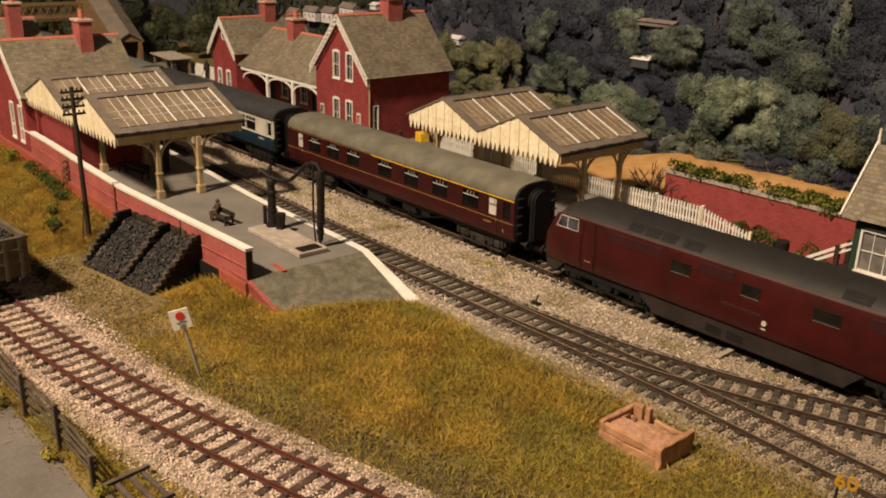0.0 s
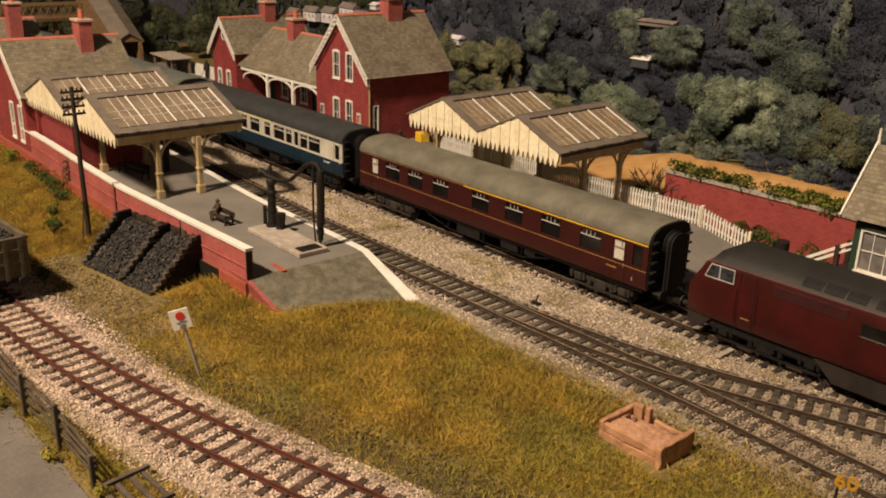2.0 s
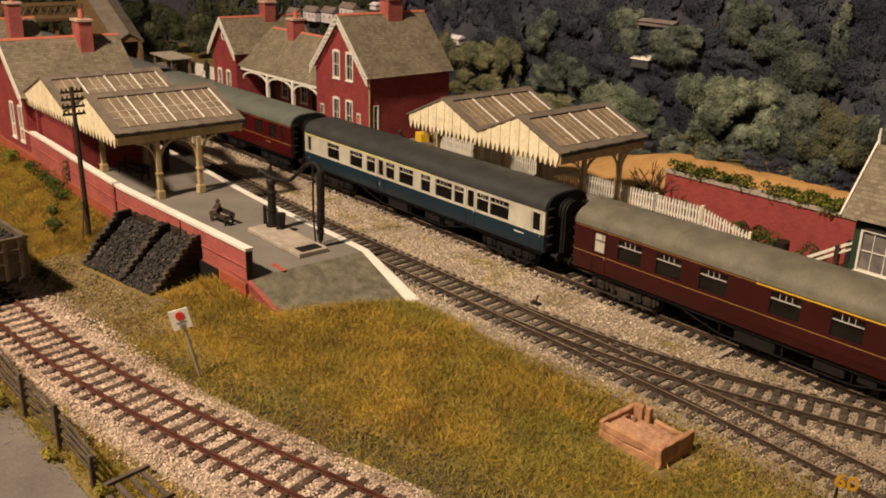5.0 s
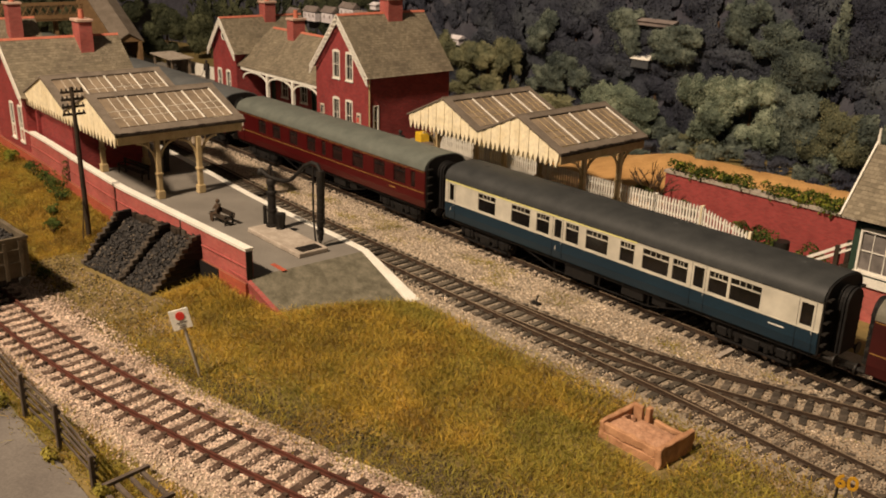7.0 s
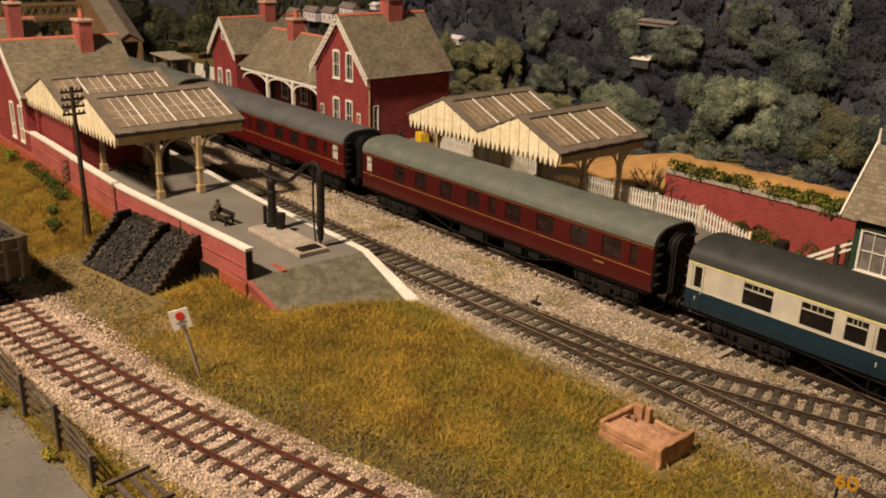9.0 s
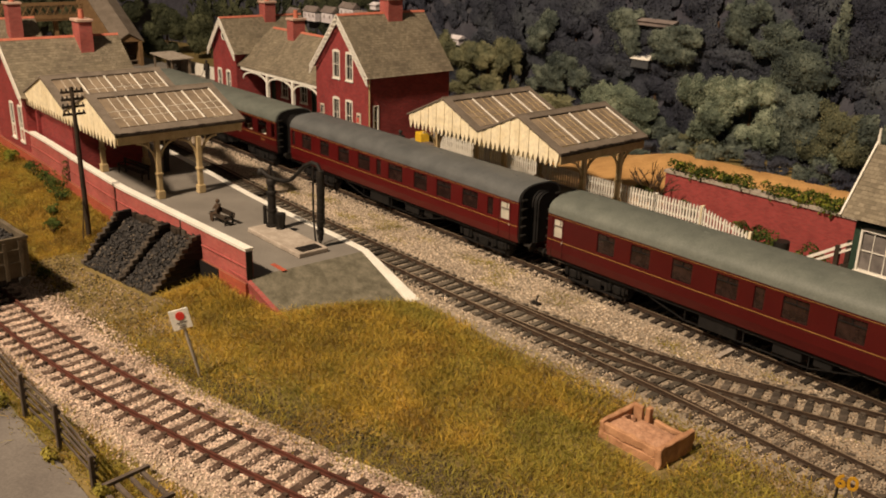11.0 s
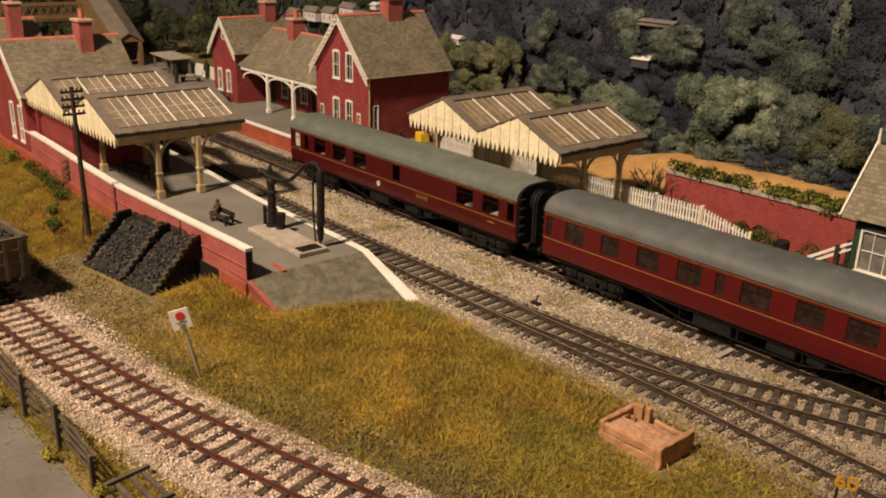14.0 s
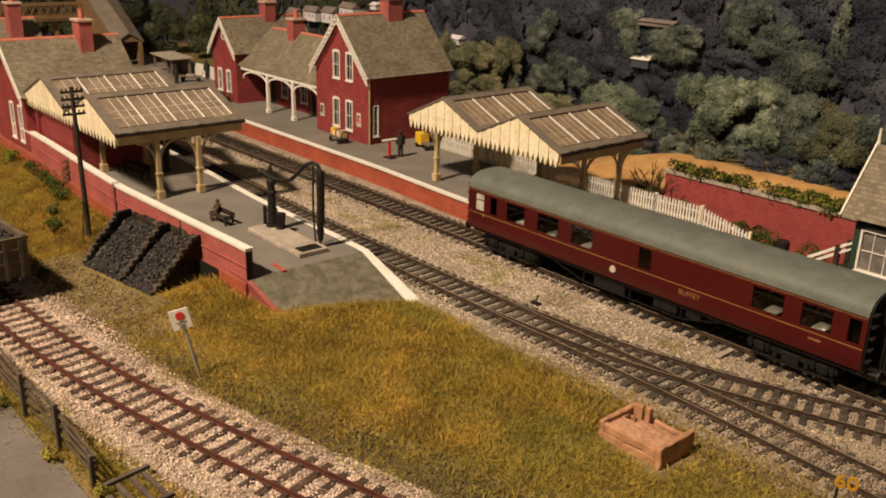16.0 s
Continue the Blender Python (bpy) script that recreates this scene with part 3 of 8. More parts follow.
    y = np.interp(x, [p[0] for p in SIDING], [p[1] for p in SIDING]) + rng.normal(33, 5.5, n)
    m = random_turns(rng, n, rng.uniform(0.35, 1.0, n), 0.7)
    m[:, 0, 3], m[:, 1, 3] = x, y
    m[:, 2, 3] = [ground_height(p, q) + 0.2 for p, q in zip(x, y)]
    sc = m
    spots = rng.uniform((-190, -52), (330, -22), (46, 2))
    spots = spots[np.abs(spots[:, 1] + 36) < 15]
    pick = rng.integers(0, len(spots), 7000)
    mx, my = spots[pick, 0] + rng.normal(0, 6, 7000), spots[pick, 1] + rng.normal(0, 3, 7000)
    g = np.zeros((7000, 3, 4))
    t, tall = rng.uniform(0, 6.28, 7000), rng.uniform(0.6, 1.3, 7000)
    g[:, 0, 0], g[:, 1, 0], g[:, 0, 1], g[:, 1, 1], g[:, 2, 2] = np.cos(t), np.sin(t), -np.sin(t), np.cos(t), tall
    g[:, 0, 2], g[:, 1, 2] = rng.normal(0, 0.7, 7000), rng.normal(0, 0.7, 7000)
    g[:, 0, 3], g[:, 1, 3], g[:, 2, 3] = mx, my, -2.9
    keep = np.abs(my - np.interp(mx, [p[0] for p in CROSS_LINE], [p[1] for p in CROSS_LINE])) > np.where(mx > 120, 19, 0)
    single_mesh("moss", many("moss", blade, [(0, 1, 2), (0, 2, 3)], g[keep], GRASS_GREEN), "yellow-green moss creeping over the ballast", "moss")
    n = 5200
    x, y = rng.uniform(196, 345, n), rng.normal(-95, 13, n)
    keep = (y < -84.5) & (y > -128) & ~((x > 260) & (x < 293) & (y < -104))
    x, y = x[keep], y[keep]
    e = random_turns(rng, len(x), rng.uniform(0.3, 0.9, len(x)), 0.7)
    e[:, 0, 3], e[:, 1, 3], e[:, 2, 3] = x, y, [ground_height(p, q) + 0.3 for p, q in zip(x, y)]
    single_mesh("earthy_crumbs", many("earthy_crumbs", OCT_V, OCT_F, e, EARTH_GRIT), "brown earth and grit between the turnout and the grass", "soil")
    m = sc
    single_mesh("soil_crumbs", many("soil_crumbs", OCT_V, OCT_F, m, SOIL), "dark damp soil between the grass and the siding", "soil")


# ---- platforms ----
NEAR_EDGE = [(-1000, -70), (-420, -72), (-300, -78), (-190, -83), (-135, -87), (-87, -90), (-46, -91.5), (20, -91.5), (54, -93)]
FAR_EDGE = [(-1000, 27), (-330, 28), (-100, 27), (0, 22), (60, 21.5), (150, 21.5)]


def build_near_platform():
    plat = thing("near_platform", "island platform with dark tarmac surface, white edging and ramped end", "platform", (0, 0, 0), kind="structure")
    bm = B()
    edge = [(x, y - 5.0) for x, y in NEAR_EDGE]
    prism(bm, [(-1000, -174), (52, -171)] + edge[::-1], "z", -4, 12)
    part("platform_surface", bm, TARMAC, plat)
    bm = B()
    for (x0, y0), (x1, y1) in zip(NEAR_EDGE, NEAR_EDGE[1:]):
        prism(bm, [(x0, y0 - 5.0), (x1, y1 - 5.0), (x1, y1), (x0, y0)], "z", 10.6, 12.15)
    part("edging", bm, WHITE, plat, "white painted platform edge")
    bm = B()
    for (x0, y0), (x1, y1) in zip(NEAR_EDGE, NEAR_EDGE[1:]):
        prism(bm, [(x0, y0 - 5.0), (x1, y1 - 5.0), (x1, y1 - 1.2), (x0, y0 - 1.2)], "z", -4, 10.6)
    part("face_wall", bm, BRICK_PLAT, plat)
    # the ramp: a sloped slab from the platform's end to the ground
    bm = B()
    top = [(52, -171, 12), (54, -98, 12)]
    low = [(84, -168, -3.2), (100, -101, -3.2)]
    n = 8
    rows = []
    for i in range(n + 1):
        f = i / n
        rows.append([bm.verts.new([c * MM for c in (Vector(top[0]).lerp(Vector(top[1]), f).lerp(Vector(low[0]).lerp(Vector(low[1]), f), g))]) for g in (0, 0.25, 0.5, 0.75, 1.0)])
    base = [[bm.verts.new((v.co.x, v.co.y, -0.0045)) for v in (r[0], r[-1])] for r in rows]
    for r, q in zip(rows, rows[1:]):
        for a in range(4):
            bm.faces.new((r[a], r[a + 1], q[a + 1], q[a]))
    bm.faces.new([rows[0][0], base[0][0], base[0][1]] + rows[0][:0:-1])
    bm.faces.new([rows[-1][0]] + rows[-1][1:] + [base[-1][1], base[-1][0]])
    part("ramp", bm, RAMPGREY, plat, "weathered grey-green ramp")
    bm = B()
    p0, p1 = Vector((54, -95.5, 12.1)), Vector((106, -104, -3.0))
    vs = [bm.verts.new(Vector(c) * MM) for c in ((54, -98, 12.1), (54, -93, 12.1), (104, -94, -2.8), (102, -101, -2.8), (54, -98, 10), (54, -93, 10), (104, -94, -4.2), (102, -101, -4.2))]
    for f in ((0, 1, 2, 3), (4, 5, 6, 7), (0, 1, 5, 4), (1, 2, 6, 5), (2, 3, 7, 6), (3, 0, 4, 7)):
        bm.faces.new([vs[i] for i in f])
    part("ramp_edging", bm, WHITE, plat, "cream painted sloping edge")
    bm = B()
    prism(bm, [(30, -4.5), (30, 12), (52, 12), (86, -3.2), (86, -4.5)], "y", -173.8, -171.2)
    for v in bm.verts:
        v.co.y += max(0.0, v.co.x - 0.052) * 0.13
    part("ramp_wall", bm, BRICK_WALL, plat, "red brick side of the ramp")
    return plat


def build_near_wall():
    """The parapet along the back of the near platform, with its plinth, band and white coping."""
    wall = thing("platform_wall", "red brick parapet wall with cream-painted coping along the platform", "wall", kind="structure")
    line = [(-1000, -170), (-420, -171.5), (-255, -173.5), (-155, -177), (-100, -178), (0, -173.5), (53, -171)]
    for (x0, y0), (x1, y1) in zip(line, line[1:]):
        if x1 <= -300:
            continue
        for name, mat, a, b, z0, z1, lab in (("brick_panel", BRICK_WALL, -1.5, 2.0, 9.0, 27.6, ""), ("plinth", BRICK_PLAT, -3.2, -1.5, -6, 9.5, ""), ("plinth_top", BRICK_WALL, -1.5, 2.0, -6, 9.0, ""),
                                             ("band", BRICK_WALL, -2.1, -1.5, 17.8, 18.5, "raised brick band"), ("coping", WHITE, -2.2, 2.6, 27.6, 29.2, "cream painted coping")):
            bm = B()
            prism(bm, [(x0, y0 + a), (x1, y1 + a), (x1, y1 + b), (x0, y0 + b)], "z", z0, z1)
            part(name, bm, mat, wall, lab)
    # an added black sheet that stands in for the shade beside the coal bays
    bm = B()
    prism(bm, [(-2, -177.4), (25, -176.1), (25, -175.3), (-2, -176.6)], "z", -6, 9.7)
    part("shade_board", bm, UNDER, wall, "black board standing in for the shade at the foot of the parapet")
    bm = B()
    box(bm, 53.0, 53.7, -173.2, -169.6, 9, 27.5)
    part("end_cap", bm, IRON, wall, "dark end of the parapet")
    for x in (-205, -110, -20):
        bm = B()
        y = float(np.interp(x, [p[0] for p in line], [p[1] for p in line]))
        box(bm, x - 0.5, x + 0.5, y - 1.9, y - 1.4, 9, 27.6)
        part("joint", bm, WOODDARK, wall, "dark joint between wall panels")


def build_far_platform():
    plat = thing("far_platform", "main platform with dark tarmac surface and red brick face", "platform", kind="structure")
    bm = B()
    edge = [(x, y + 4.2) for x, y in FAR_EDGE]
    prism(bm, edge + [(150, 112), (-1000, 130)], "z", -4, 12)
    part("platform_surface", bm, TARMAC, plat)
    bm = B()
    for (x0, y0), (x1, y1) in zip(FAR_EDGE, FAR_EDGE[1:]):
        prism(bm, [(x0, y0), (x1, y1), (x1, y1 + 4.2), (x0, y0 + 4.2)], "z", 10.6, 12.15)
    part("edging", bm, WHITE, plat, "white painted platform edge")
    bm = B()
    for (x0, y0), (x1, y1) in zip(FAR_EDGE, FAR_EDGE[1:]):
        prism(bm, [(x0, y0 + 1.2), (x1, y1 + 1.2), (x1, y1 + 4.2), (x0, y0 + 4.2)], "z", -4, 10.6)
    part("face_wall", bm, BRICK_PLAT, plat, "orange-red brick platform face")
    bm = B()
    vs = [(150, 25.7, 12), (150, 112, 12), (215, 112, -3.4), (215, 25.7, -3.4)]
    top = [bm.verts.new(Vector(c) * MM) for c in vs]
    low = [bm.verts.new(Vector((c[0], c[1], -4.4)) * MM) for c in vs]
    bm.faces.new(top), bm.faces.new(low)
    for i in range(4):
        bm.faces.new((top[i], top[(i + 1) % 4], low[(i + 1) % 4], low[i]))
    part("ramp", bm, TARMAC, plat)


def build_road():
    bm = B()
    prism(bm, [(-500, -309), (60, -307), (150, -304), (182, -304), (215, -330), (240, -480), (-500, -480)], "z", -4.4, -2.7)
    single("road", bm, ROADGREY, "worn grey-brown concrete yard surface", "road", kind="structure")


build_ground()
build_ballast()
build_near_platform()
build_near_wall()
build_far_platform()
build_road()
build_track("far_track", FAR_LINE, "straight main track of dark sleepers and brown rails", -700, 480, RAIL, SLEEPER, 7.2, True)
build_track("near_track", NEAR_LINE, "main track of dark sleepers and brown rails beside the platform", -420, 480, RAIL, SLEEPER_GREY, 7.2, True, dusty=264, fan=(CROSS_LINE, 140, 262), checks=((238, 284, -6.7), (262, 280, 7.2)))
build_track("crossover_track", CROSS_LINE, "curved crossover track joining the two main tracks", 128, 470, RAIL, SLEEPER_OLD, 7.2, True, gap=(100, 260), checks=((240, 286, 6.7),))
build_track("siding_track", SIDING, "curved siding with rust-red rails and brown sleepers", -200, 330, RUST, SLEEPER_PALE, 8.4, False)


# ---- walls with openings, windows, roofs ----
def panel(bm, outline, holes, axis, a, thick):
    """A flat wall of (u, v) outline with holes through it, from a to a + thick along axis (x: u is y; y: u is x)."""
    def at(u, v, d):
        return Vector((d, u, v) if axis == "x" else (u, d, v)) * MM
    edges = []
    for loop in [outline] + holes:
        vs = [bm.verts.new(at(u, v, a)) for u, v in loop]
        edges += [bm.edges.new((vs[i], vs[(i + 1) % len(vs)])) for i in range(len(vs))]
    got = bmesh.ops.triangle_fill(bm, use_beauty=True, use_dissolve=False, edges=edges)
    faces = [g for g in got["geom"] if isinstance(g, bmesh.types.BMFace)]
    ext = bmesh.ops.extrude_face_region(bm, geom=faces)
    shift = (Vector((thick, 0, 0)) if axis == "x" else Vector((0, thick, 0))) * MM
    bmesh.ops.translate(bm, vec=shift, verts=[g for g in ext["geom"] if isinstance(g, bmesh.types.BMVert)])
    return bm


def rect(u0, u1, v0, v1):
    return [(u0, v0), (u1, v0), (u1, v1), (u0, v1)]


def sash(parent, axis, a, u0, u1, v0, v1, out, frame_mat=None, rows=2, cols=2, name="window", pane=None, fw=0.8):
    """A sash window in an opening; out: +1 or -1, the way it looks. Frame, sill, bars and a pane."""
    fm = frame_mat or WHITE
    win = new(name)
    win.parent = parent
    win.empty_display_size = 0.005

    def slab(nm, mat, us, d0, d1):
        bm = B()
        for p0, p1, q0, q1 in us:
            lo, hi = sorted((a + out * d0, a + out * d1))
            if axis == "x":
                box(bm, lo, hi, p0, p1, q0, q1)
            else:
                box(bm, p0, p1, lo, hi, q0, q1)
        return part(nm, bm, mat, win)
    slab("frame", fm, [(u0 - 0.4, u0 + fw, v0, v1), (u1 - fw, u1 + 0.4, v0, v1), (u0 + fw, u1 - fw, v0, v0 + fw), (u0 + fw, u1 - fw, v1 - fw, v1)], -0.9, 0.45)
    if rows == 2 and axis == "y" and v1 - v0 > 15:
        bm = B()
        uc, w, n = (u0 + u1) / 2, (u1 - u0) / 2 + 0.4, 8
        arch = [(uc - w * math.cos(math.pi * i / n), v1 + 1.7 * math.sin(math.pi * i / n)) for i in range(n + 1)]
        lo, hi = sorted((a, a + out * 0.5))
        prism(bm, arch, "y", lo, hi)
        part("arched_head", bm, fm, win)
    slab("sill", fm, [(u0 - 1.0, u1 + 1.0, v0 - 1.2, v0)], -0.5, 1.1)
    bars = [(u0 + fw, u1 - fw, v0 + (v1 - v0) * i / rows - 0.25, v0 + (v1 - v0) * i / rows + 0.25) for i in range(1, rows)]
    bars += [(u0 + (u1 - u0) * i / cols - 0.22, u0 + (u1 - u0) * i / cols + 0.22, v0 + fw, v1 - fw) for i in range(1, cols)]
    if bars:
        slab("glazing_grid", fm, bars, -0.85, -0.35)
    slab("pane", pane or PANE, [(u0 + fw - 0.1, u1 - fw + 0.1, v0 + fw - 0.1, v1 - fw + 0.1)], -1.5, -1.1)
    return win


def slope(parent, axis, eave, ridge, a0, a1, mat, courses=14, thick=1.0, name="roof_slope"):
    """A slope of overlapping slate courses. eave, ridge: (u, z) with u across the ridge's axis; a0, a1: its ends along the axis."""
    roof = new(name)
    roof.parent = parent
    roof.empty_display_size = 0.005
    e, r = Vector(eave), Vector(ridge)
    d = r - e
    nrm = Vector((-d.y, d.x)).normalized()
    if nrm.y < 0:
        nrm = -nrm
    for i in range(courses):
        p, q = e + d * (i / courses), e + d * min(1.0, (i + 1.12) / courses)
        step = [p, q, q + nrm * 0.25 * thick, p + nrm * (thick * 0.42)]
        bm = B()
        prism(bm, [(v.x, v.y) for v in step], "y" if axis == "y" else "x", a0, a1)
        part("slate_course", bm, mat, roof)
    return roof


def chimney(parent, x, y, w, d, z0, z1, pots=1):
    bm = B()
    box(bm, x - w / 2, x + w / 2, y - d / 2, y + d / 2, z0, z1)
    st = part("chimney", bm, BRICK_WALL, parent, "red brick chimney stack")
    bm = B()
    box(bm, x - w / 2 - 1.3, x + w / 2 + 1.3, y - d / 2 - 1.3, y + d / 2 + 1.3, z1, z1 + 2.2, 0.3)
    part("cap", bm, CAPSTONE, st, "pale stone chimney cap")
    for i in range(pots):
        bm = B()
        c = y + (i - (pots - 1) / 2) * 6
        rod(bm, (x, c, z1 + 2.2), (x, c, z1 + 10), 2.5, 2.0, 10)
        part("chimney_pot", bm, RIDGE, st, "terracotta chimney pot", True)


def bargeboard(parent, axis_a, apex, eave, out, n=9):
    """Pierced white bargeboard on a gable that looks along y; eave and apex: (x, z)."""
    bm = B()
    (x0, z0), (x1, z1) = eave, apex
    a = axis_a
    bar(bm, (x0, a, z0), (x1, a, z1), 0.8, 1.2)
    bar(bm, (x0, a, z0 - 6.2), (x1, a, z1 - 6.2), 0.8, 1.0)
    for i in range(n):
        f, g = i / n, (i + 0.5) / n
        p = (x0 + (x1 - x0) * f, a, z0 + (z1 - z0) * f - 6.0)
        q = (x0 + (x1 - x0) * g, a, z0 + (z1 - z0) * g - 0.4)
        s = (x0 + (x1 - x0) * (f + 1 / n), a, z0 + (z1 - z0) * (f + 1 / n) - 6.0)
        bar(bm, p, q, 0.8, 0.85), bar(bm, q, s, 0.8, 0.85)
    part("bargeboard", bm, WHITE, parent, "pierced white bargeboard")


def gable_house(name, label, x0, x1, y0, y1, z_eave, z_ridge, front_holes, side_holes, slate=None, over=4.5, base=12.0, boards=True, arched=()):
    """A brick house with its ridge along y and its gable towards the track."""
    h = thing(name, label, "house")
    xc = (x0 + x1) / 2
    out = [(x0, base), (x1, base), (x1, z_eave), (xc, z_ridge - 1.5), (x0, z_eave)]
    bm = B()
    panel(bm, out, [rect(*r) for r in front_holes], "y", y0, 2.4)
    part("front_wall", bm, BRICK, h, "red brick gable wall")
    bm = B()
    panel(bm, out, [], "y", y1 - 2.4, 2.4)
    part("back_wall", bm, BRICK, h)
    for x, d, holes in ((x0, 2.4, []), (x1, -2.4, side_holes)):
        bm = B()
        panel(bm, rect(y0 + 2.4, y1 - 2.4, base, z_eave), [rect(*r) for r in holes], "x", x, d)
        part("side_wall", bm, BRICK, h)
    for r in front_holes:
        sash(h, "y", y0, *r, -1)
    for r in side_holes:
        sash(h, "x", x1, *r, 1, cols=1)
    k = (z_ridge - z_eave) / (xc - x0)
    for s, x in ((-1, x0), (1, x1)):
        slope(h, "y", (x + s * over, z_eave - over * k), (xc, z_ridge), y0 - over, y1 + 1.5, SLATE_Y, 24)
    bm = B()
    prism(bm, [(xc - 1.6, z_ridge - 0.6), (xc, z_ridge + 1.3), (xc + 1.6, z_ridge - 0.6)], "y", y0 - over, y1 + 1.5)
    part("ridge_tiles", bm, RIDGE, h, "terracotta ridge tiles")
    if boards:
        for s, x in ((-1, x0), (1, x1)):
            bargeboard(h, y0 - over + 0.2, (xc, z_ridge + 0.3), (x + s * over, z_eave - over * k + 0.3), -1, 12)
    return h


def build_station_house():
    h = gable_house("station_house", "two-storey red brick station house with slate roof and white bargeboards", -246, -165, 66, 158, 75, 119.5,
                    [(-217.5, -207.5, 64.5, 88), (-197.5, -187.5, 64.5, 88), (-218.5, -208.5, 21, 46), (-198.5, -188.5, 20.5, 46)], [(71.5, 77.0, 19, 46)])
    chimney(h, -205, 121, 13, 16, 106, 131, 2)
    bm = B()
    rod(bm, (-164.2, 66.8, 12), (-164.2, 66.8, 72), 0.7)
    part("downpipe", bm, BUFF, h, "pale corner downpipe", True)
    # notices on the front wall
    for x, c in ((-178.5, CAPSTONE), (-236, COPING)):
        bm = B()
        box(bm, x - 3.4, x + 3.4, 65.3, 65.8, 26, 38, 0.2)
        b = part("notice_board", bm, PALEGREY, h, "framed poster board")
        bm = B()
        box(bm, x - 2.6, x + 2.6, 65.0, 65.3, 29, 36.5)
        part("poster", bm, c, b)
        bm = B()
        box(bm, x - 1.8, x + 0.6, 64.8, 65.0, 30, 34)
        part("poster_picture", bm, REDPAINT if c == CAPSTONE else BLUE, b, "small printed picture")
        bm = B()
        box(bm, x - 1.6, x + 2.0, 64.8, 65.0, 34.6, 36.0)
        part("poster_title", bm, BLUE, b, "dark title bar")
    h2 = gable_house("station_wing", "red brick cross wing of the station with slate roof", -449.5, -398.5, 66, 160, 68.8, 98.5,
                     [(-440, -431, 22, 44), (-421, -412, 22, 44)], [])
    chimney(h2, -424, 120, 12, 13, 88, 112, 1)
    bm = B()
    for i in range(12):
        a, b = 2 * math.pi * i / 12, 2 * math.pi * (i + 1) / 12
        bar(bm, (-423 + 4 * math.cos(a), 65.6, 80 + 4 * math.sin(a)), (-423 + 4 * math.cos(b), 65.6, 80 + 4 * math.sin(b)), 0.9, 0.9)
    ring = part("round_vent", bm, WHITE, h2, "white ringed round gable vent")
    bm = B()
    rod(bm, (-423, 66.2, 80), (-423, 65.7, 80), 3.6, 3.6, 14)
    part("pane", bm, PANE, ring)
    # the range between, with its verandah
    r = thing("station_range", "single-storey brick range with slate roof and white arched verandah", "house")
    holes = [(-383, -375, 12.2, 40), (-362, -350, 22, 40), (-325, -313, 22, 40), (-304, -296, 12.2, 40), (-275, -262, 22, 40)]
    bm = B()
    panel(bm, rect(-395, -246, 12, 56), [rect(*q) for q in holes], "y", 98, 2.4)
    part("front_wall", bm, BRICK, r)
    for q in holes:
        door = q[2] < 15
        sash(r, "y", 98, *q, -1, GREENPAINT if door else WHITE, 1 if door else 2, 1 if door else 2, "door" if door else "window", GREENPAINT if door else PANE)
    bm = B()
    box(bm, -395, -246, 150, 152.4, 12, 56)
    part("back_wall", bm, BRICK, r)
    slope(r, "x", (66.5, 52.0), (111, 88.8), -399, -244, SLATE_X, 20)
    slope(r, "x", (156, 52.0), (111, 88.8), -399, -244, SLATE_X, 12)
    bm = B()
    prism(bm, [(109.4, 88.2), (111, 90), (112.6, 88.2)], "x", -396, -250)
    part("ridge_tiles", bm, RIDGE, r, "terracotta ridge tiles")
    chimney(r, -347, 108, 12, 14, 80, 101, 1)
    # verandah: posts and arched brackets
    xs = [-389, -338, -290, -244]
    for x in xs[1:3]:
        bm = B()
        box(bm, x - 1.6, x + 1.6, 66.2, 69.4, 12, 50, 0.3)
        box(bm, x - 2.4, x + 2.4, 65.6, 70.0, 12, 16, 0.3)
        part("verandah_post", bm, WHITE, r, "white verandah post")
    bm = B()
    box(bm, -391, -243, 66.8, 68.6, 49.2, 51.6)
    part("verandah_beam", bm, WHITE, r, "white verandah beam")
    for a, b in zip(xs, xs[1:]):
        bm = B()
        n = 12
        for i in range(n):
            t0, t1 = math.pi * i / n, math.pi * (i + 1) / n
            c, w = (a + b) / 2, (b - a) / 2 - 1.5
            bar(bm, (c - w * math.cos(t0), 67.6, 40.5 + 8.4 * math.sin(t0)), (c - w * math.cos(t1), 67.6, 40.5 + 8.4 * math.sin(t1)), 1.2, 1.5)
        part("arch", bm, WHITE, r, "white arched bracket")


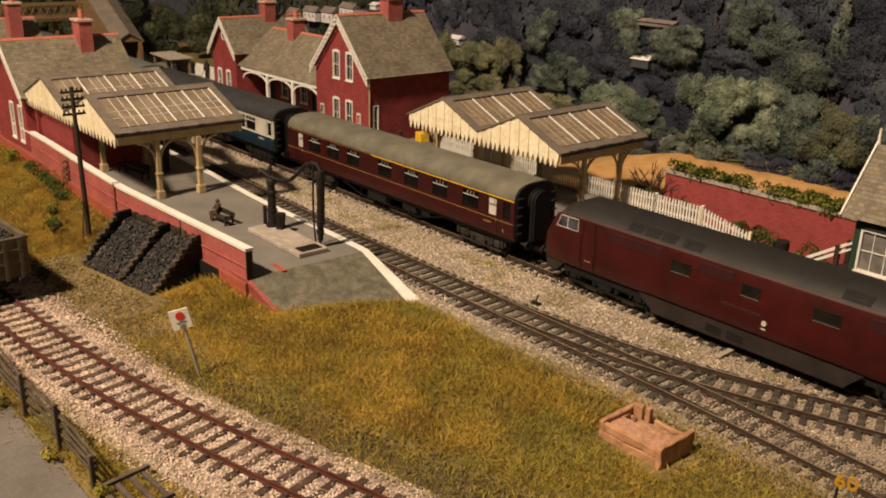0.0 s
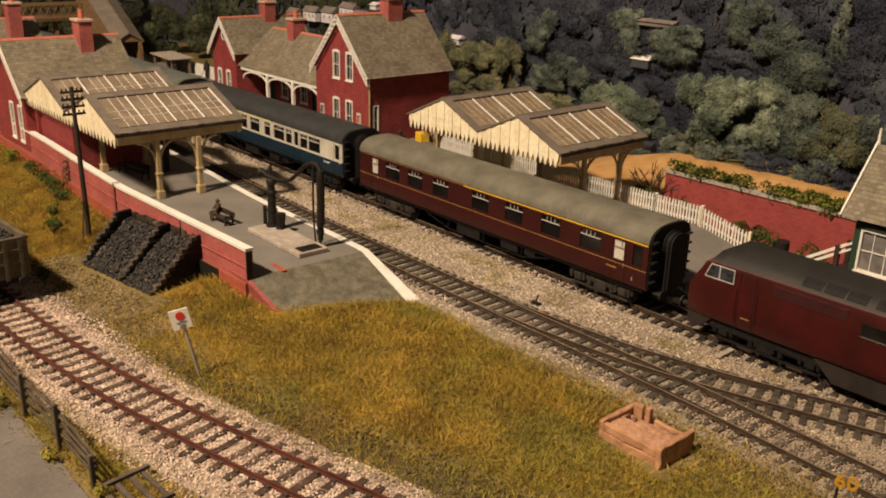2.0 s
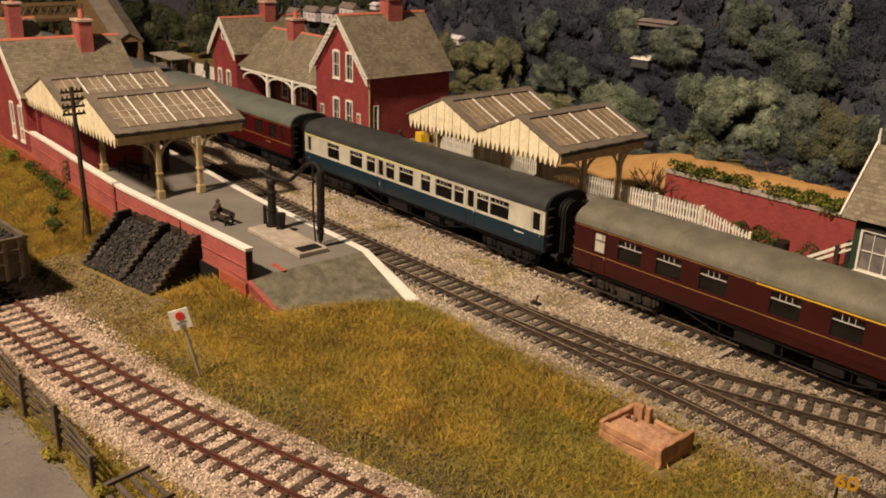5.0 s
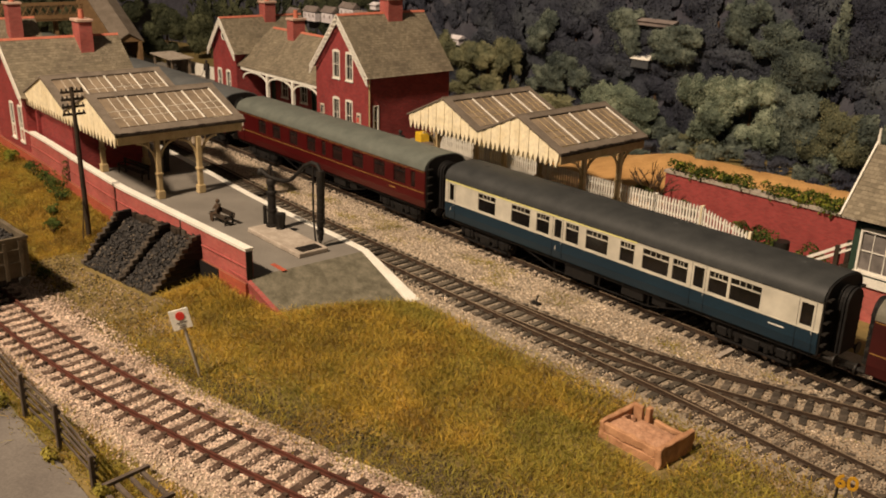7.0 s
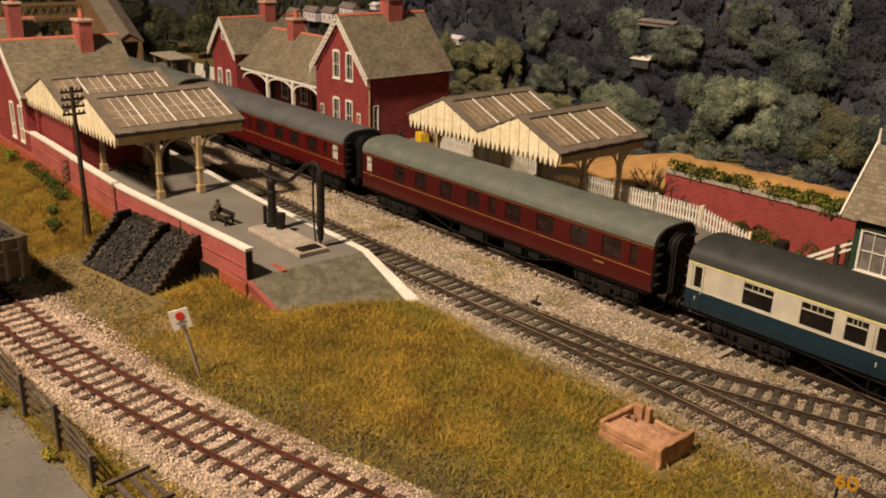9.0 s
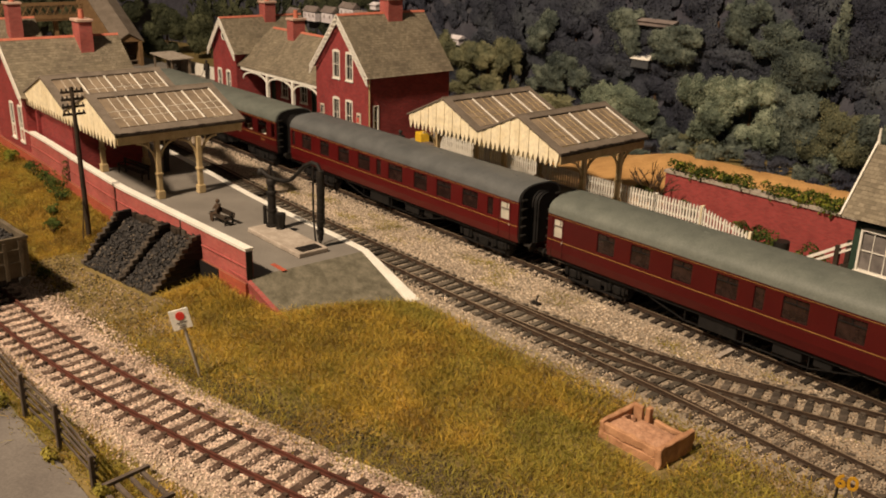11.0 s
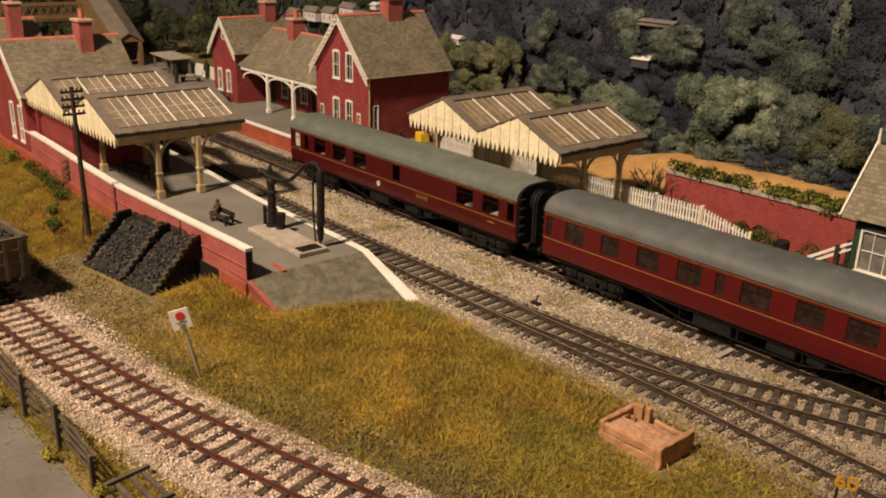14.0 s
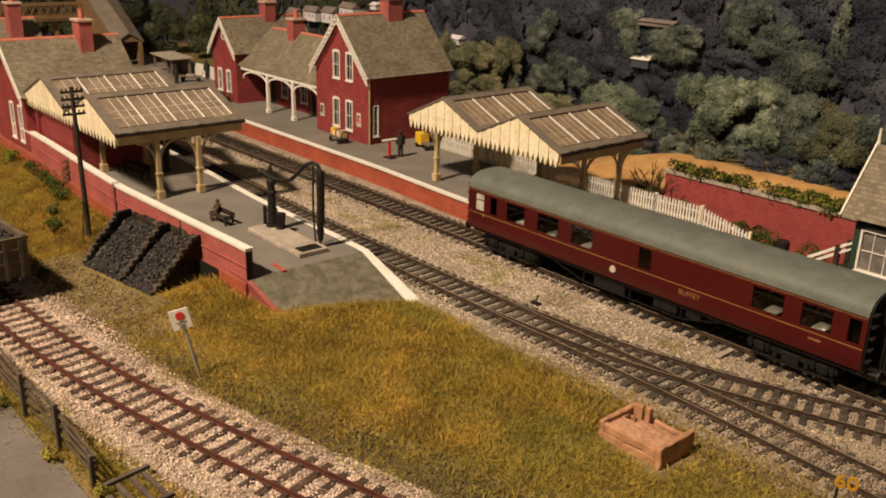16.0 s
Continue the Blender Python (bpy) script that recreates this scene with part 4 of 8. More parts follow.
def build_canopy(name, label, x0, bay, y0, y1, z_eave, z_ridge, z_tip, board, posts, deck=12.0, bars=None, ripple=0.35):
    """Two ridge-and-furrow bays on posts, with a saw-tooth valance in front."""
    c = thing(name, label, "canopy")
    for k in range(2):
        a, b = x0 + k * bay, x0 + (k + 1) * bay
        m = (a + b) / 2
        for u, out in ((a, -1), (b, 1)):
            bm = B()
            d = Vector((m - u, z_ridge - z_eave))
            nrm = Vector((-d.y, d.x)).normalized()
            nrm = nrm if nrm.y > 0 else -nrm
            over = -d.normalized() * (2.0 if (k == 0 and out < 0) or (k == 1 and out > 0) else 0.0)
            e = Vector((u, z_eave)) + over
            pts = [e, Vector((m, z_ridge)), Vector((m, z_ridge)) + nrm * 1.1, e + nrm * 1.1]
            if out > 0:
                def band(f0, f1, q0, q1):
                    s0, s1 = pts[0].lerp(pts[1], f0), pts[0].lerp(pts[1], f1)
                    prism(bm, [(p.x, p.y) for p in (s0, s1, s1 + nrm * 1.1, s0 + nrm * 1.1)], "y", q0, q1)
                band(0, 0.13, y0 - 1.6, y1 + 1.6), band(0.85, 1, y0 - 1.6, y1 + 1.6)
                cell = (y1 - y0 - 8) / 4
                ends = [y0 - 1.6] + [y0 + 4 + i * cell for i in range(5)] + [y1 + 1.6]
                band(0.13, 0.85, ends[0], ends[1] + 1.0), band(0.13, 0.85, ends[5] - 1.0, ends[6])
                for q in ends[2:5]:
                    band(0.13, 0.85, q - 1.0, q + 1.0)
            else:
                prism(bm, [(p.x, p.y) for p in pts], "y", y0 - 1.6, y1 + 1.6)
            sl = part("roof_slope", bm, FELT, c, "brown-grey felted roof slope")
            # rooflights in a row along the slope
            if out > 0:
                lo, hi = Vector((u, z_eave)) + d * 0.10 + nrm * 1.1, Vector((u, z_eave)) + d * 0.86 + nrm * 1.1
                cell = (y1 - y0 - 8) / 4
                for i in range(4):
                    q0, q1 = y0 + 4 + i * cell + 0.8, y0 + 4 + (i + 1) * cell - 0.8
                    light = new("rooflight")
                    light.parent = c
                    bm = B()
                    prism(bm, [(p.x, p.y) for p in (lo, hi, hi + nrm * 0.35, lo + nrm * 0.35)], "y", q0, q1)
                    part("pane", bm, GLAZE, light, "grimy brown glazing").visible_shadow = False
                    bm = B()
                    for f in (1 / 3, 2 / 3):
                        bar(bm, (lo.x + nrm.x * .45, q0 + (q1 - q0) * f, lo.y + nrm.y * .45), (hi.x + nrm.x * .45, q0 + (q1 - q0) * f, hi.y + nrm.y * .45), 0.22, 0.3)
                    for g in (0.30, 0.52):
                        md = lo.lerp(hi, g) + nrm * 0.45
                        bar(bm, (md.x, q0, md.y), (md.x, q1, md.y), 0.42, 0.3)
                    part("glazing_grid", bm, bars or WHITE, light, "thin pale glazing bars")
                    bm = B()
                    bar(bm, (lo.x + nrm.x * .6, q1 - 0.5, lo.y + nrm.y * .6), (hi.x + nrm.x * .6, q1 - 0.5, hi.y + nrm.y * .6), 0.85, 0.7)
                    part("frame_bar", bm, WHITE, light, "white frame bar")
                    bm = B()
                    bar(bm, (hi.x + nrm.x * .5, q0, hi.y + nrm.y * .5), (hi.x + nrm.x * .5, q1, hi.y + nrm.y * .5), 1.3, 0.9)
                    part("head_flashing", bm, WOODDARK, light, "dark head flashing")
        # ridge and the gable boards with pointed feet
        bm = B()
        prism(bm, [(m - 1.8, z_ridge - 0.4), (m, z_ridge + 1.7), (m + 1.8, z_ridge - 0.4)], "y", y0 - 1.7, y1 + 1.7)
        part("ridge_cap", bm, FELT, c)
        n = round(bay / board)
        w = bay / n
        for i in range(n):
            u0, u1 = a + i * w, a + (i + 1) * w
            def top(u):
                return z_eave + (z_ridge - z_eave) * (1 - abs(u - m) / (bay / 2)) - 0.2
            uc = (u0 + u1) / 2
            for yy in (y0, y1):
                bm = B()
                prism(bm, [(u0 + 0.1, z_tip + 5.2), (uc - 0.35, z_tip - 0.6), (uc + 0.35, z_tip - 0.6), (u1 - 0.1, z_tip + 5.2), (u1 - 0.06, top(u1 - 0.1)), (uc, top(uc)), (u0 + 0.06, top(u0 + 0.1))], "y", yy - (0.5 if i % 2 else 0.5 + ripple), yy + 0.4)
                part("valance_board", bm, CREAM, c)
    # side fascias and valley beams
    for u in (x0, x0 + bay, x0 + 2 * bay):
        bm = B()
        box(bm, u - 0.9, u + 0.9, y0 + 0.6, y1 - 0.6, z_tip + 1.2, z_eave - 0.2, 0.2)
        part("fascia", bm, BUFF, c, "buff painted side fascia")
    bm = B()
    x = x0 + 2 * bay + 1.6
    box(bm, x, x + 1.6, y0 - 1.4, y1 + 1.4, z_eave - 1.9, z_eave - 0.5)
    rnd = random.Random(int(y1))
    for _ in range(26):
        y, w = rnd.uniform(y0, y1 - 6), rnd.uniform(1, 6)
        box(bm, x - rnd.uniform(0.5, 2.2), x + 1.3, y, y + w, z_eave - 0.6, z_eave + rnd.uniform(-0.2, 0.6), 0.15)
    part("gutter", bm, WOODDARK, c, "dark mossy gutter")
    z = z_tip + 1.4
    for x, y in posts:
        bm = B()
        box(bm, x - 1.7, x + 1.7, y - 1.7, y + 1.7, deck, z, 0.4)
        box(bm, x - 2.6, x + 2.6, y - 2.6, y + 2.6, deck, deck + 6, 0.4)
        box(bm, x - 2.3, x + 2.3, y - 2.3, y + 2.3, deck + 17, deck + 18.6, 0.3)
        p = part("post", bm, BUFF, c, "buff painted timber post")
        for s in (-1, 1):
            bm = B()
            n = 6
            for i in range(n):
                t0, t1 = math.pi / 2 * i / n, math.pi / 2 * (i + 1) / n
                bar(bm, (x, y + s * (14 - 12.5 * math.cos(t0)), z - 16 + 15 * math.sin(t0)), (x, y + s * (14 - 12.5 * math.cos(t1)), z - 16 + 15 * math.sin(t1)), 1.2, 1.2)
            bar(bm, (x, y + s * 5.5, z), (x, y + s * 5.5, z - 5.5), 0.8, 0.8)
            part("bracket", bm, BUFF, p, "curved bracket")
    return c


def build_near_building():
    h = gable_house("platform_building", "red brick platform building with slate roof and pierced bargeboards", -382, -300, -175, -80, 60, 97.5,
                    [(-343, -333, 18, 47), (-321, -311, 18, 47)], [], over=4.0)
    chimney(h, -335, -111, 16, 11, 78, 110.5, 1)
    h2 = gable_house("rear_building", "red brick rear building with slate roof behind the chimney", -560, -480, -172, -95, 60, 97, [], [], over=4.0)
    chimney(h2, -500, -119, 13, 12, 80, 112.5, 1)
    h3 = thing("lean_to", "low red brick wing under the platform canopy", "house")
    bm = B()
    panel(bm, rect(-300, -216, 12, 49), [rect(-296, -281, 13, 45)], "y", -168, 2.2)
    part("front_wall", bm, BRICK, h3)
    bm = B()
    box(bm, -299.6, -216, -165.5, -115, 12, 49)
    part("inner_wall", bm, BRICK, h3)


def build_footbridge():
    f = thing("footbridge", "brown timber footbridge with a covered stair", "footbridge")
    # covered stair down to the far platform, along x towards the camera
    bm = B()
    for s in (60, 91):
        pts = [(-735, 12), (-704.5, 12), (-704.5, 42), (-836, 117), (-836, 84)]
        prism(bm, pts, "y", s - 0.8, s + 0.8)
    part("stair_side", bm, LATTICE, f, "tan timber stair side")
    bm = B()
    for (y0, z0), (y1, z1) in (((57, 0), (76, 11)), ((95, 0), (76, 11))):
        vs = [bm.verts.new(Vector(c) * MM) for c in ((-702, y0, 44.5 + z0), (-702, y1, 44.5 + z1), (-850, y1, 129 + z1), (-850, y0, 129 + z0))]
        lo = [bm.verts.new(v.co - Vector((0, 0, 0.0014))) for v in vs]
        bm.faces.new(vs), bm.faces.new(lo)
        for i in range(4):
            bm.faces.new((vs[i], vs[(i + 1) % 4], lo[(i + 1) % 4], lo[i]))
    part("stair_roof", bm, FELT, f, "brown-grey pitched stair roof")
    bm = B()
    prism(bm, [(59, 43.5), (93, 43.5), (76, 53.5)], "x", -706, -704.6)
    part("gable_board", bm, LATTICE, f)
    for y in (60, 91):
        bm = B()
        box(bm, -707, -703.5, y - 2.2, y + 2.2, 12, 44)
        part("post", bm, LATTICE, f)
    bm = B()
    for i in range(14):
        box(bm, -712 - i * 8.5, -706 - i * 8.5, 61, 90, 12 + i * 4.9, 13.2 + i * 4.9)
    part("steps", bm, TIMBER, f)
    # the span over the tracks with lattice sides
    for x in (-838, -812):
        bm = B()
        bar(bm, (x, -260, 84), (x, 96, 84), 2, 2.2), bar(bm, (x, -260, 67), (x, 96, 67), 2, 3.0)
        n = 36
        for i in range(n):
            a, b = -260 + i * 356 / n, -260 + (i + 1) * 356 / n
            bar(bm, (x, a, 67), (x, b, 84), 0.9, 0.9), bar(bm, (x, b, 67), (x, a, 84), 0.9, 0.9)
        part("lattice_side", bm, LATTICE, f, "open lattice parapet")
    bm = B()
    box(bm, -838, -812, -260, 96, 63, 66)
    part("deck", bm, LATTICE, f)
    for y in (-250, -20, 25):
        bm = B()
        box(bm, -828, -822, y - 2.5, y + 2.5, -4, 63)
        part("pier", bm, LATTICE, f)


def build_fences():
    # white picket fence along the back of the far platform, stepping down the ramp
    pk = thing("picket_fence", "white painted picket fence behind the platform", "fence")
    bm = B()
    prism(bm, [(-0.6, 0), (0.6, 0), (0.6, 12.2), (0, 13.6), (-0.6, 12.2)], "y", -0.4, 0.4)
    me = mesh_of("picket", bm, WHITE)
    x = -125.0
    while x < 182:
        z = 12.0 if x < 148 else 12 - (x - 148) * 15.4 / 65
        z += 0.6 if x < 148 else 0.2
        piece("picket", me, pk, pose(x * MM, 108 * MM, z * MM, 0, random.uniform(-1.5, 1.5), 0))
        x += 2.35
    for x0, x1, z0, z1 in ((-126, 148, 12, 12), (148, 183, 12, 4.2)):
        for h in (3.2, 9.6):
            bm = B()
            bar(bm, (x0, 108.9, z0 + h), (x1, 108.9, z1 + h), 0.8, 1.2)
            part("rail", bm, WHITE, pk)
    for x, z in ((-125, 12), (-60, 12), (10, 12), (110, 12), (147, 12), (183, 3.6)):
        bm = B()
        box(bm, x - 1.0, x + 1.0, 107.6, 110.0, z - 1.0, z + 14.4, 0.25)
        part("post", bm, WHITE if x < 147 else CREAM, pk)
    # weathered timber fence beside the yard
    tf = thing("post_and_rail_fence", "weathered grey timber post-and-rail fence beside the yard", "fence")
    line = [(-30, -304), (20, -304.5), (62, -304.5), (101, -303.5), (135, -301.0), (168, -300.0)]
    for i, (x, y) in enumerate(line):
        bm = B()
        box(bm, x - 0.95, x + 0.95, y - 0.9, y + 0.9, -4.5, 17.0 if i < 5 else 10.5, 0.3)
        p = part("post", bm, FENCE_WOOD, tf)
    for (xa, ya), (xb, yb) in zip(line, line[1:]):
        for z in (0.8, 4.9, 9.0, 13.1):
            bm = B()
            low = 4.0 * z / 13.1 if xb > 160 else 0
            bar(bm, (xa - 2, ya + 1.5, z + random.uniform(-.6, .6)), (xb + 1, yb + 1.5, z - low + random.uniform(-.6, .6)), 0.6, 1.05)
            part("rail", bm, FENCE_WOOD, tf)
    gate = thing("fallen_gate", "broken timber gate lying at the end of the fence", "gate", (173, -291, -2.6))
    for k, y in enumerate((-8.4, -3.0, 2.6, 7.6)):
        bm = B()
        bar(bm, (-0.5, y, 1.4), (23 + k, y + 1.6, 0.8), 1.7, 1.2)
        part("slat", bm, FENCE_WOOD, gate)
    for x, z in ((0, 2.7), (21.5, 2.2)):
        bm = B()
        bar(bm, (x + 1.8, -10.5, z), (x - 1.2, 10.5, z), 1.7, 1.3)
        part("rail", bm, FENCE_WOOD, gate)
    # pale panel fence behind the station's far end
    wf = thing("panel_fence", "white painted panel fence at the far end of the platform", "fence")
    for i in range(7):
        x = -670 + i * 20
        bm = B()
        box(bm, x, x + 19.2, 116, 117.4, 12, 27)
        part("panel", bm, WHITE, wf)


def build_retaining_wall():
    w = thing("retaining_wall", "red brick retaining wall with worn stone coping", "wall", kind="structure")
    bm = B()
    box(bm, 91, 420, 144, 150, -5, 31.5)
    part("brick_face", bm, BRICK_DEEP, w)
    bm = B()
    x = 90.0
    for i in range(24):
        box(bm, x + 0.2, x + 13.6, 142.8, 151.0, 31.5, 33.6 + random.uniform(-.15, .15))
        x += 13.8
    part("coping", bm, COPING, w, "worn stone coping")


def build_signal_box():
    s = thing("signal_box", "dark green and cream timber signal box with slate roof", "signal box")
    x0, x1, y0, y1 = 259, 360, 80, 128
    bm = B()
    box(bm, x0 + 1, x1 - 1, y0 + 1, y1 - 1, -5, 17)
    part("base_wall", bm, BRICK_WALL, s, "red brick base")
    bm = B()
    holes = [rect(x0 + 4 + i * 24, x0 + 25 + i * 24, 24, 47) for i in range(4)]
    panel(bm, rect(x0, x1, 21.5, 50), holes, "y", y0, 2.0)
    panel(bm, rect(y0 + 2, y1, 21.5, 50), [rect(y0 + 6, y0 + 24, 24, 47)], "x", x0, 2.0)
    part("timber_wall", bm, GREENPAINT, s, "dark green timber framing")
    bm = B()
    box(bm, x0 - 0.6, x1, y0 - 0.6, y1, 16.5, 21.5)
    part("sill_band", bm, WHITE, s, "cream painted sill band")
    for i in range(4):
        sash(s, "y", y0, x0 + 4 + i * 24, x0 + 25 + i * 24, 24, 47, -1, WHITE, 2, 3, pane=PALE_REFLECT_PANE)
    sash(s, "x", x0, y0 + 6, y0 + 24, 24, 47, -1, WHITE, 2, 2, pane=PALE_REFLECT_PANE)
    bm = B()
    box(bm, x0 + 2.2, x1 - 2, y0 + 5, y1 - 2, 22, 23)
    part("inner_floor", bm, TIMBER, s)
    bm = B()
    box(bm, x1 - 2, x1, y0, y1, 16.5, 50)
    box(bm, x0, x1, y1, y1 + 2, -5, 50)
    part("back_wall", bm, GREENPAINT, s)
    yc = (y0 + y1) / 2
    slope(s, "x", (y0 - 6, 53), (yc, 88), x0 - 6, x1 + 6, SLATE_X, 16)
    slope(s, "x", (y1 + 6, 53), (yc, 88), x0 - 6, x1 + 6, SLATE_X, 16)
    bm = B()
    panel(bm, [(y0, 50), (y1, 50), (yc, 86)], [], "x", x0, 2)
    part("gable", bm, GREENPAINT, s)
    bm = B()
    for sd in (y0 - 6, y1 + 6):
        bar(bm, (x0 - 6.4, sd, 53), (x0 - 6.4, yc, 89), 1.0, 2.6)
    part("bargeboard", bm, WHITE, s, "white bargeboards")
    bm = B()
    rod(bm, (x0 - 6.4, yc, 86), (x0 - 6.4, yc, 97), 1.2, 0.5)
    part("finial", bm, WHITE, s, "white finial", True)
    # outside stair with a white handrail
    st = thing("signal_box_stair", "timber stair with white handrail at the signal box", "staircase")
    for y in (92, 104):
        bm = B()
        bar(bm, (258, y, 24), (222, y, -2), 1.4, 3.0)
        part("stringer", bm, WOODDARK, st)
    for i in range(8):
        bm = B()
        box(bm, 222 + i * 4.5, 227 + i * 4.5, 92.5, 103.5, 0.5 + i * 3.0, 1.5 + i * 3.0)
        part("step", bm, WOODDARK, st)
    for y in (91, 105):
        bm = B()
        bar(bm, (259, y, 37.5), (218, y, 10.5), 1.2, 1.2), bar(bm, (259, y, 34), (219, y, 7.6), 1.2, 1.0)
        part("handrail", bm, WHITE, st, "white handrail")
        for x, z in ((247, 14.5),):
            bm = B()
            box(bm, x - 1.3, x + 1.3, y - 1.2, y + 1.2, -5, z + 16.5)
            part("post", bm, WOODDARK, st)


# ---- the train ----
def lettering(words, size, mat, parent, at, name="lettering", bold=0.0):
    """Raised writing on a side that looks towards -y; at: its left foot in mm."""
    cu = bpy.data.curves.new("words", "FONT")
    cu.body, cu.size, cu.extrude, cu.offset = words, size * MM, 0.05 * MM, size * bold * MM
    tmp = bpy.data.objects.new("words", cu)
    scene.collection.objects.link(tmp)
    me = bpy.data.meshes.new_from_object(tmp.evaluated_get(bpy.context.evaluated_depsgraph_get()))
    bpy.data.objects.remove(tmp)
    me.materials.clear(), me.materials.append(mat)
    ob = new(name, me)
    ob.parent = parent
    ob.matrix_basis = pose(at[0] * MM, at[1] * MM, at[2] * MM, 90, 0, 0)
    return ob


def arc_profile(half, z0, z1, n=14, shoulder=2.2):
    """A rounded roof section from (-half, z0) over z1 to (half, z0)."""
    pts = []
    for i in range(n + 1):
        t = math.pi * i / n
        pts.append((-half * math.copysign(abs(math.cos(t)) ** (1 / 1.35), math.cos(t)), z0 + (z1 - z0) * math.sin(t) ** (1 / 1.15)))
    return pts


WHEELSETS = []


def build_bogie(parent, x, wheelbase=32.0, wheel=7.0, name="bogie", axles=2, length=46, cast=None):
    bm = B()
    for y in (-12.2, 12.2):
        box(bm, x - length / 2, x + length / 2, y - 0.9, y + 0.9, 6.0, 10.2, 0.3)
        for k in range(axles):
            ax = x + wheelbase * (k / (axles - 1) - 0.5)
            box(bm, ax - 2.6, ax + 2.6, y - 1.7, y + 1.7, 4.4, 9.0, 0.4)
        box(bm, x - 4.5, x + 4.5, y - 1.5, y + 1.5, 3.2, 8.6, 0.4)
        for k in range(axles):
            ax = x + wheelbase * (k / (axles - 1) - 0.5)
            for s in (-4.6, 4.6):
                rod(bm, (ax + s, y * 1.1, 5.2), (ax + s, y * 1.1, 9.6), 1.0, 1.0, 7)
            bar(bm, (ax - 6.5, y * 1.12, 10.4), (ax + 6.5, y * 1.12, 10.4), 0.9, 0.8)
        for s in (-8, 8):
            rod(bm, (x + s, y - math.copysign(0, y), 3.8), (x + s, y, 8.4), 1.5, 1.5, 8)
        bar(bm, (x - length / 2 + 3, y * 1.06, 2.6), (x + length / 2 - 3, y * 1.06, 2.6), 1.0, 0.9)
    box(bm, x - 3, x + 3, -12, 12, 7, 11)
    bog = part(name, bm, cast or UNDER, parent, "dusty cast bogie frame in a lighter, lit tone" if cast else "black cast bogie frame with shade in its colour")
    for k in range(axles):
        ax = x + wheelbase * (k / (axles - 1) - 0.5)
        bm = B()
        for y in (-8.25, 8.25):
            rod(bm, (0, y - 1.1, 0), (0, y + 1.1, 0), wheel, wheel, 20)
            rod(bm, (0, y - 1.5 * math.copysign(1, -y), 0), (0, y + 0.3, 0), wheel + 0.7, wheel + 0.7, 20)
            for s in range(6):
                a = math.pi * s / 3
                bar(bm, (0, y + math.copysign(1.2, y), 0), (5.2 * math.cos(a), y + math.copysign(1.2, y), 5.2 * math.sin(a)), 0.8, 0.8)
        rod(bm, (0, -11, 0), (0, 11, 0), 1.0)
        w = part("wheelset", bm, UNDER, bog, "dark steel wheelset")
        w.matrix_basis = pose(ax * MM, 0, wheel * MM)
        WHEELSETS.append((w, ax, wheel))


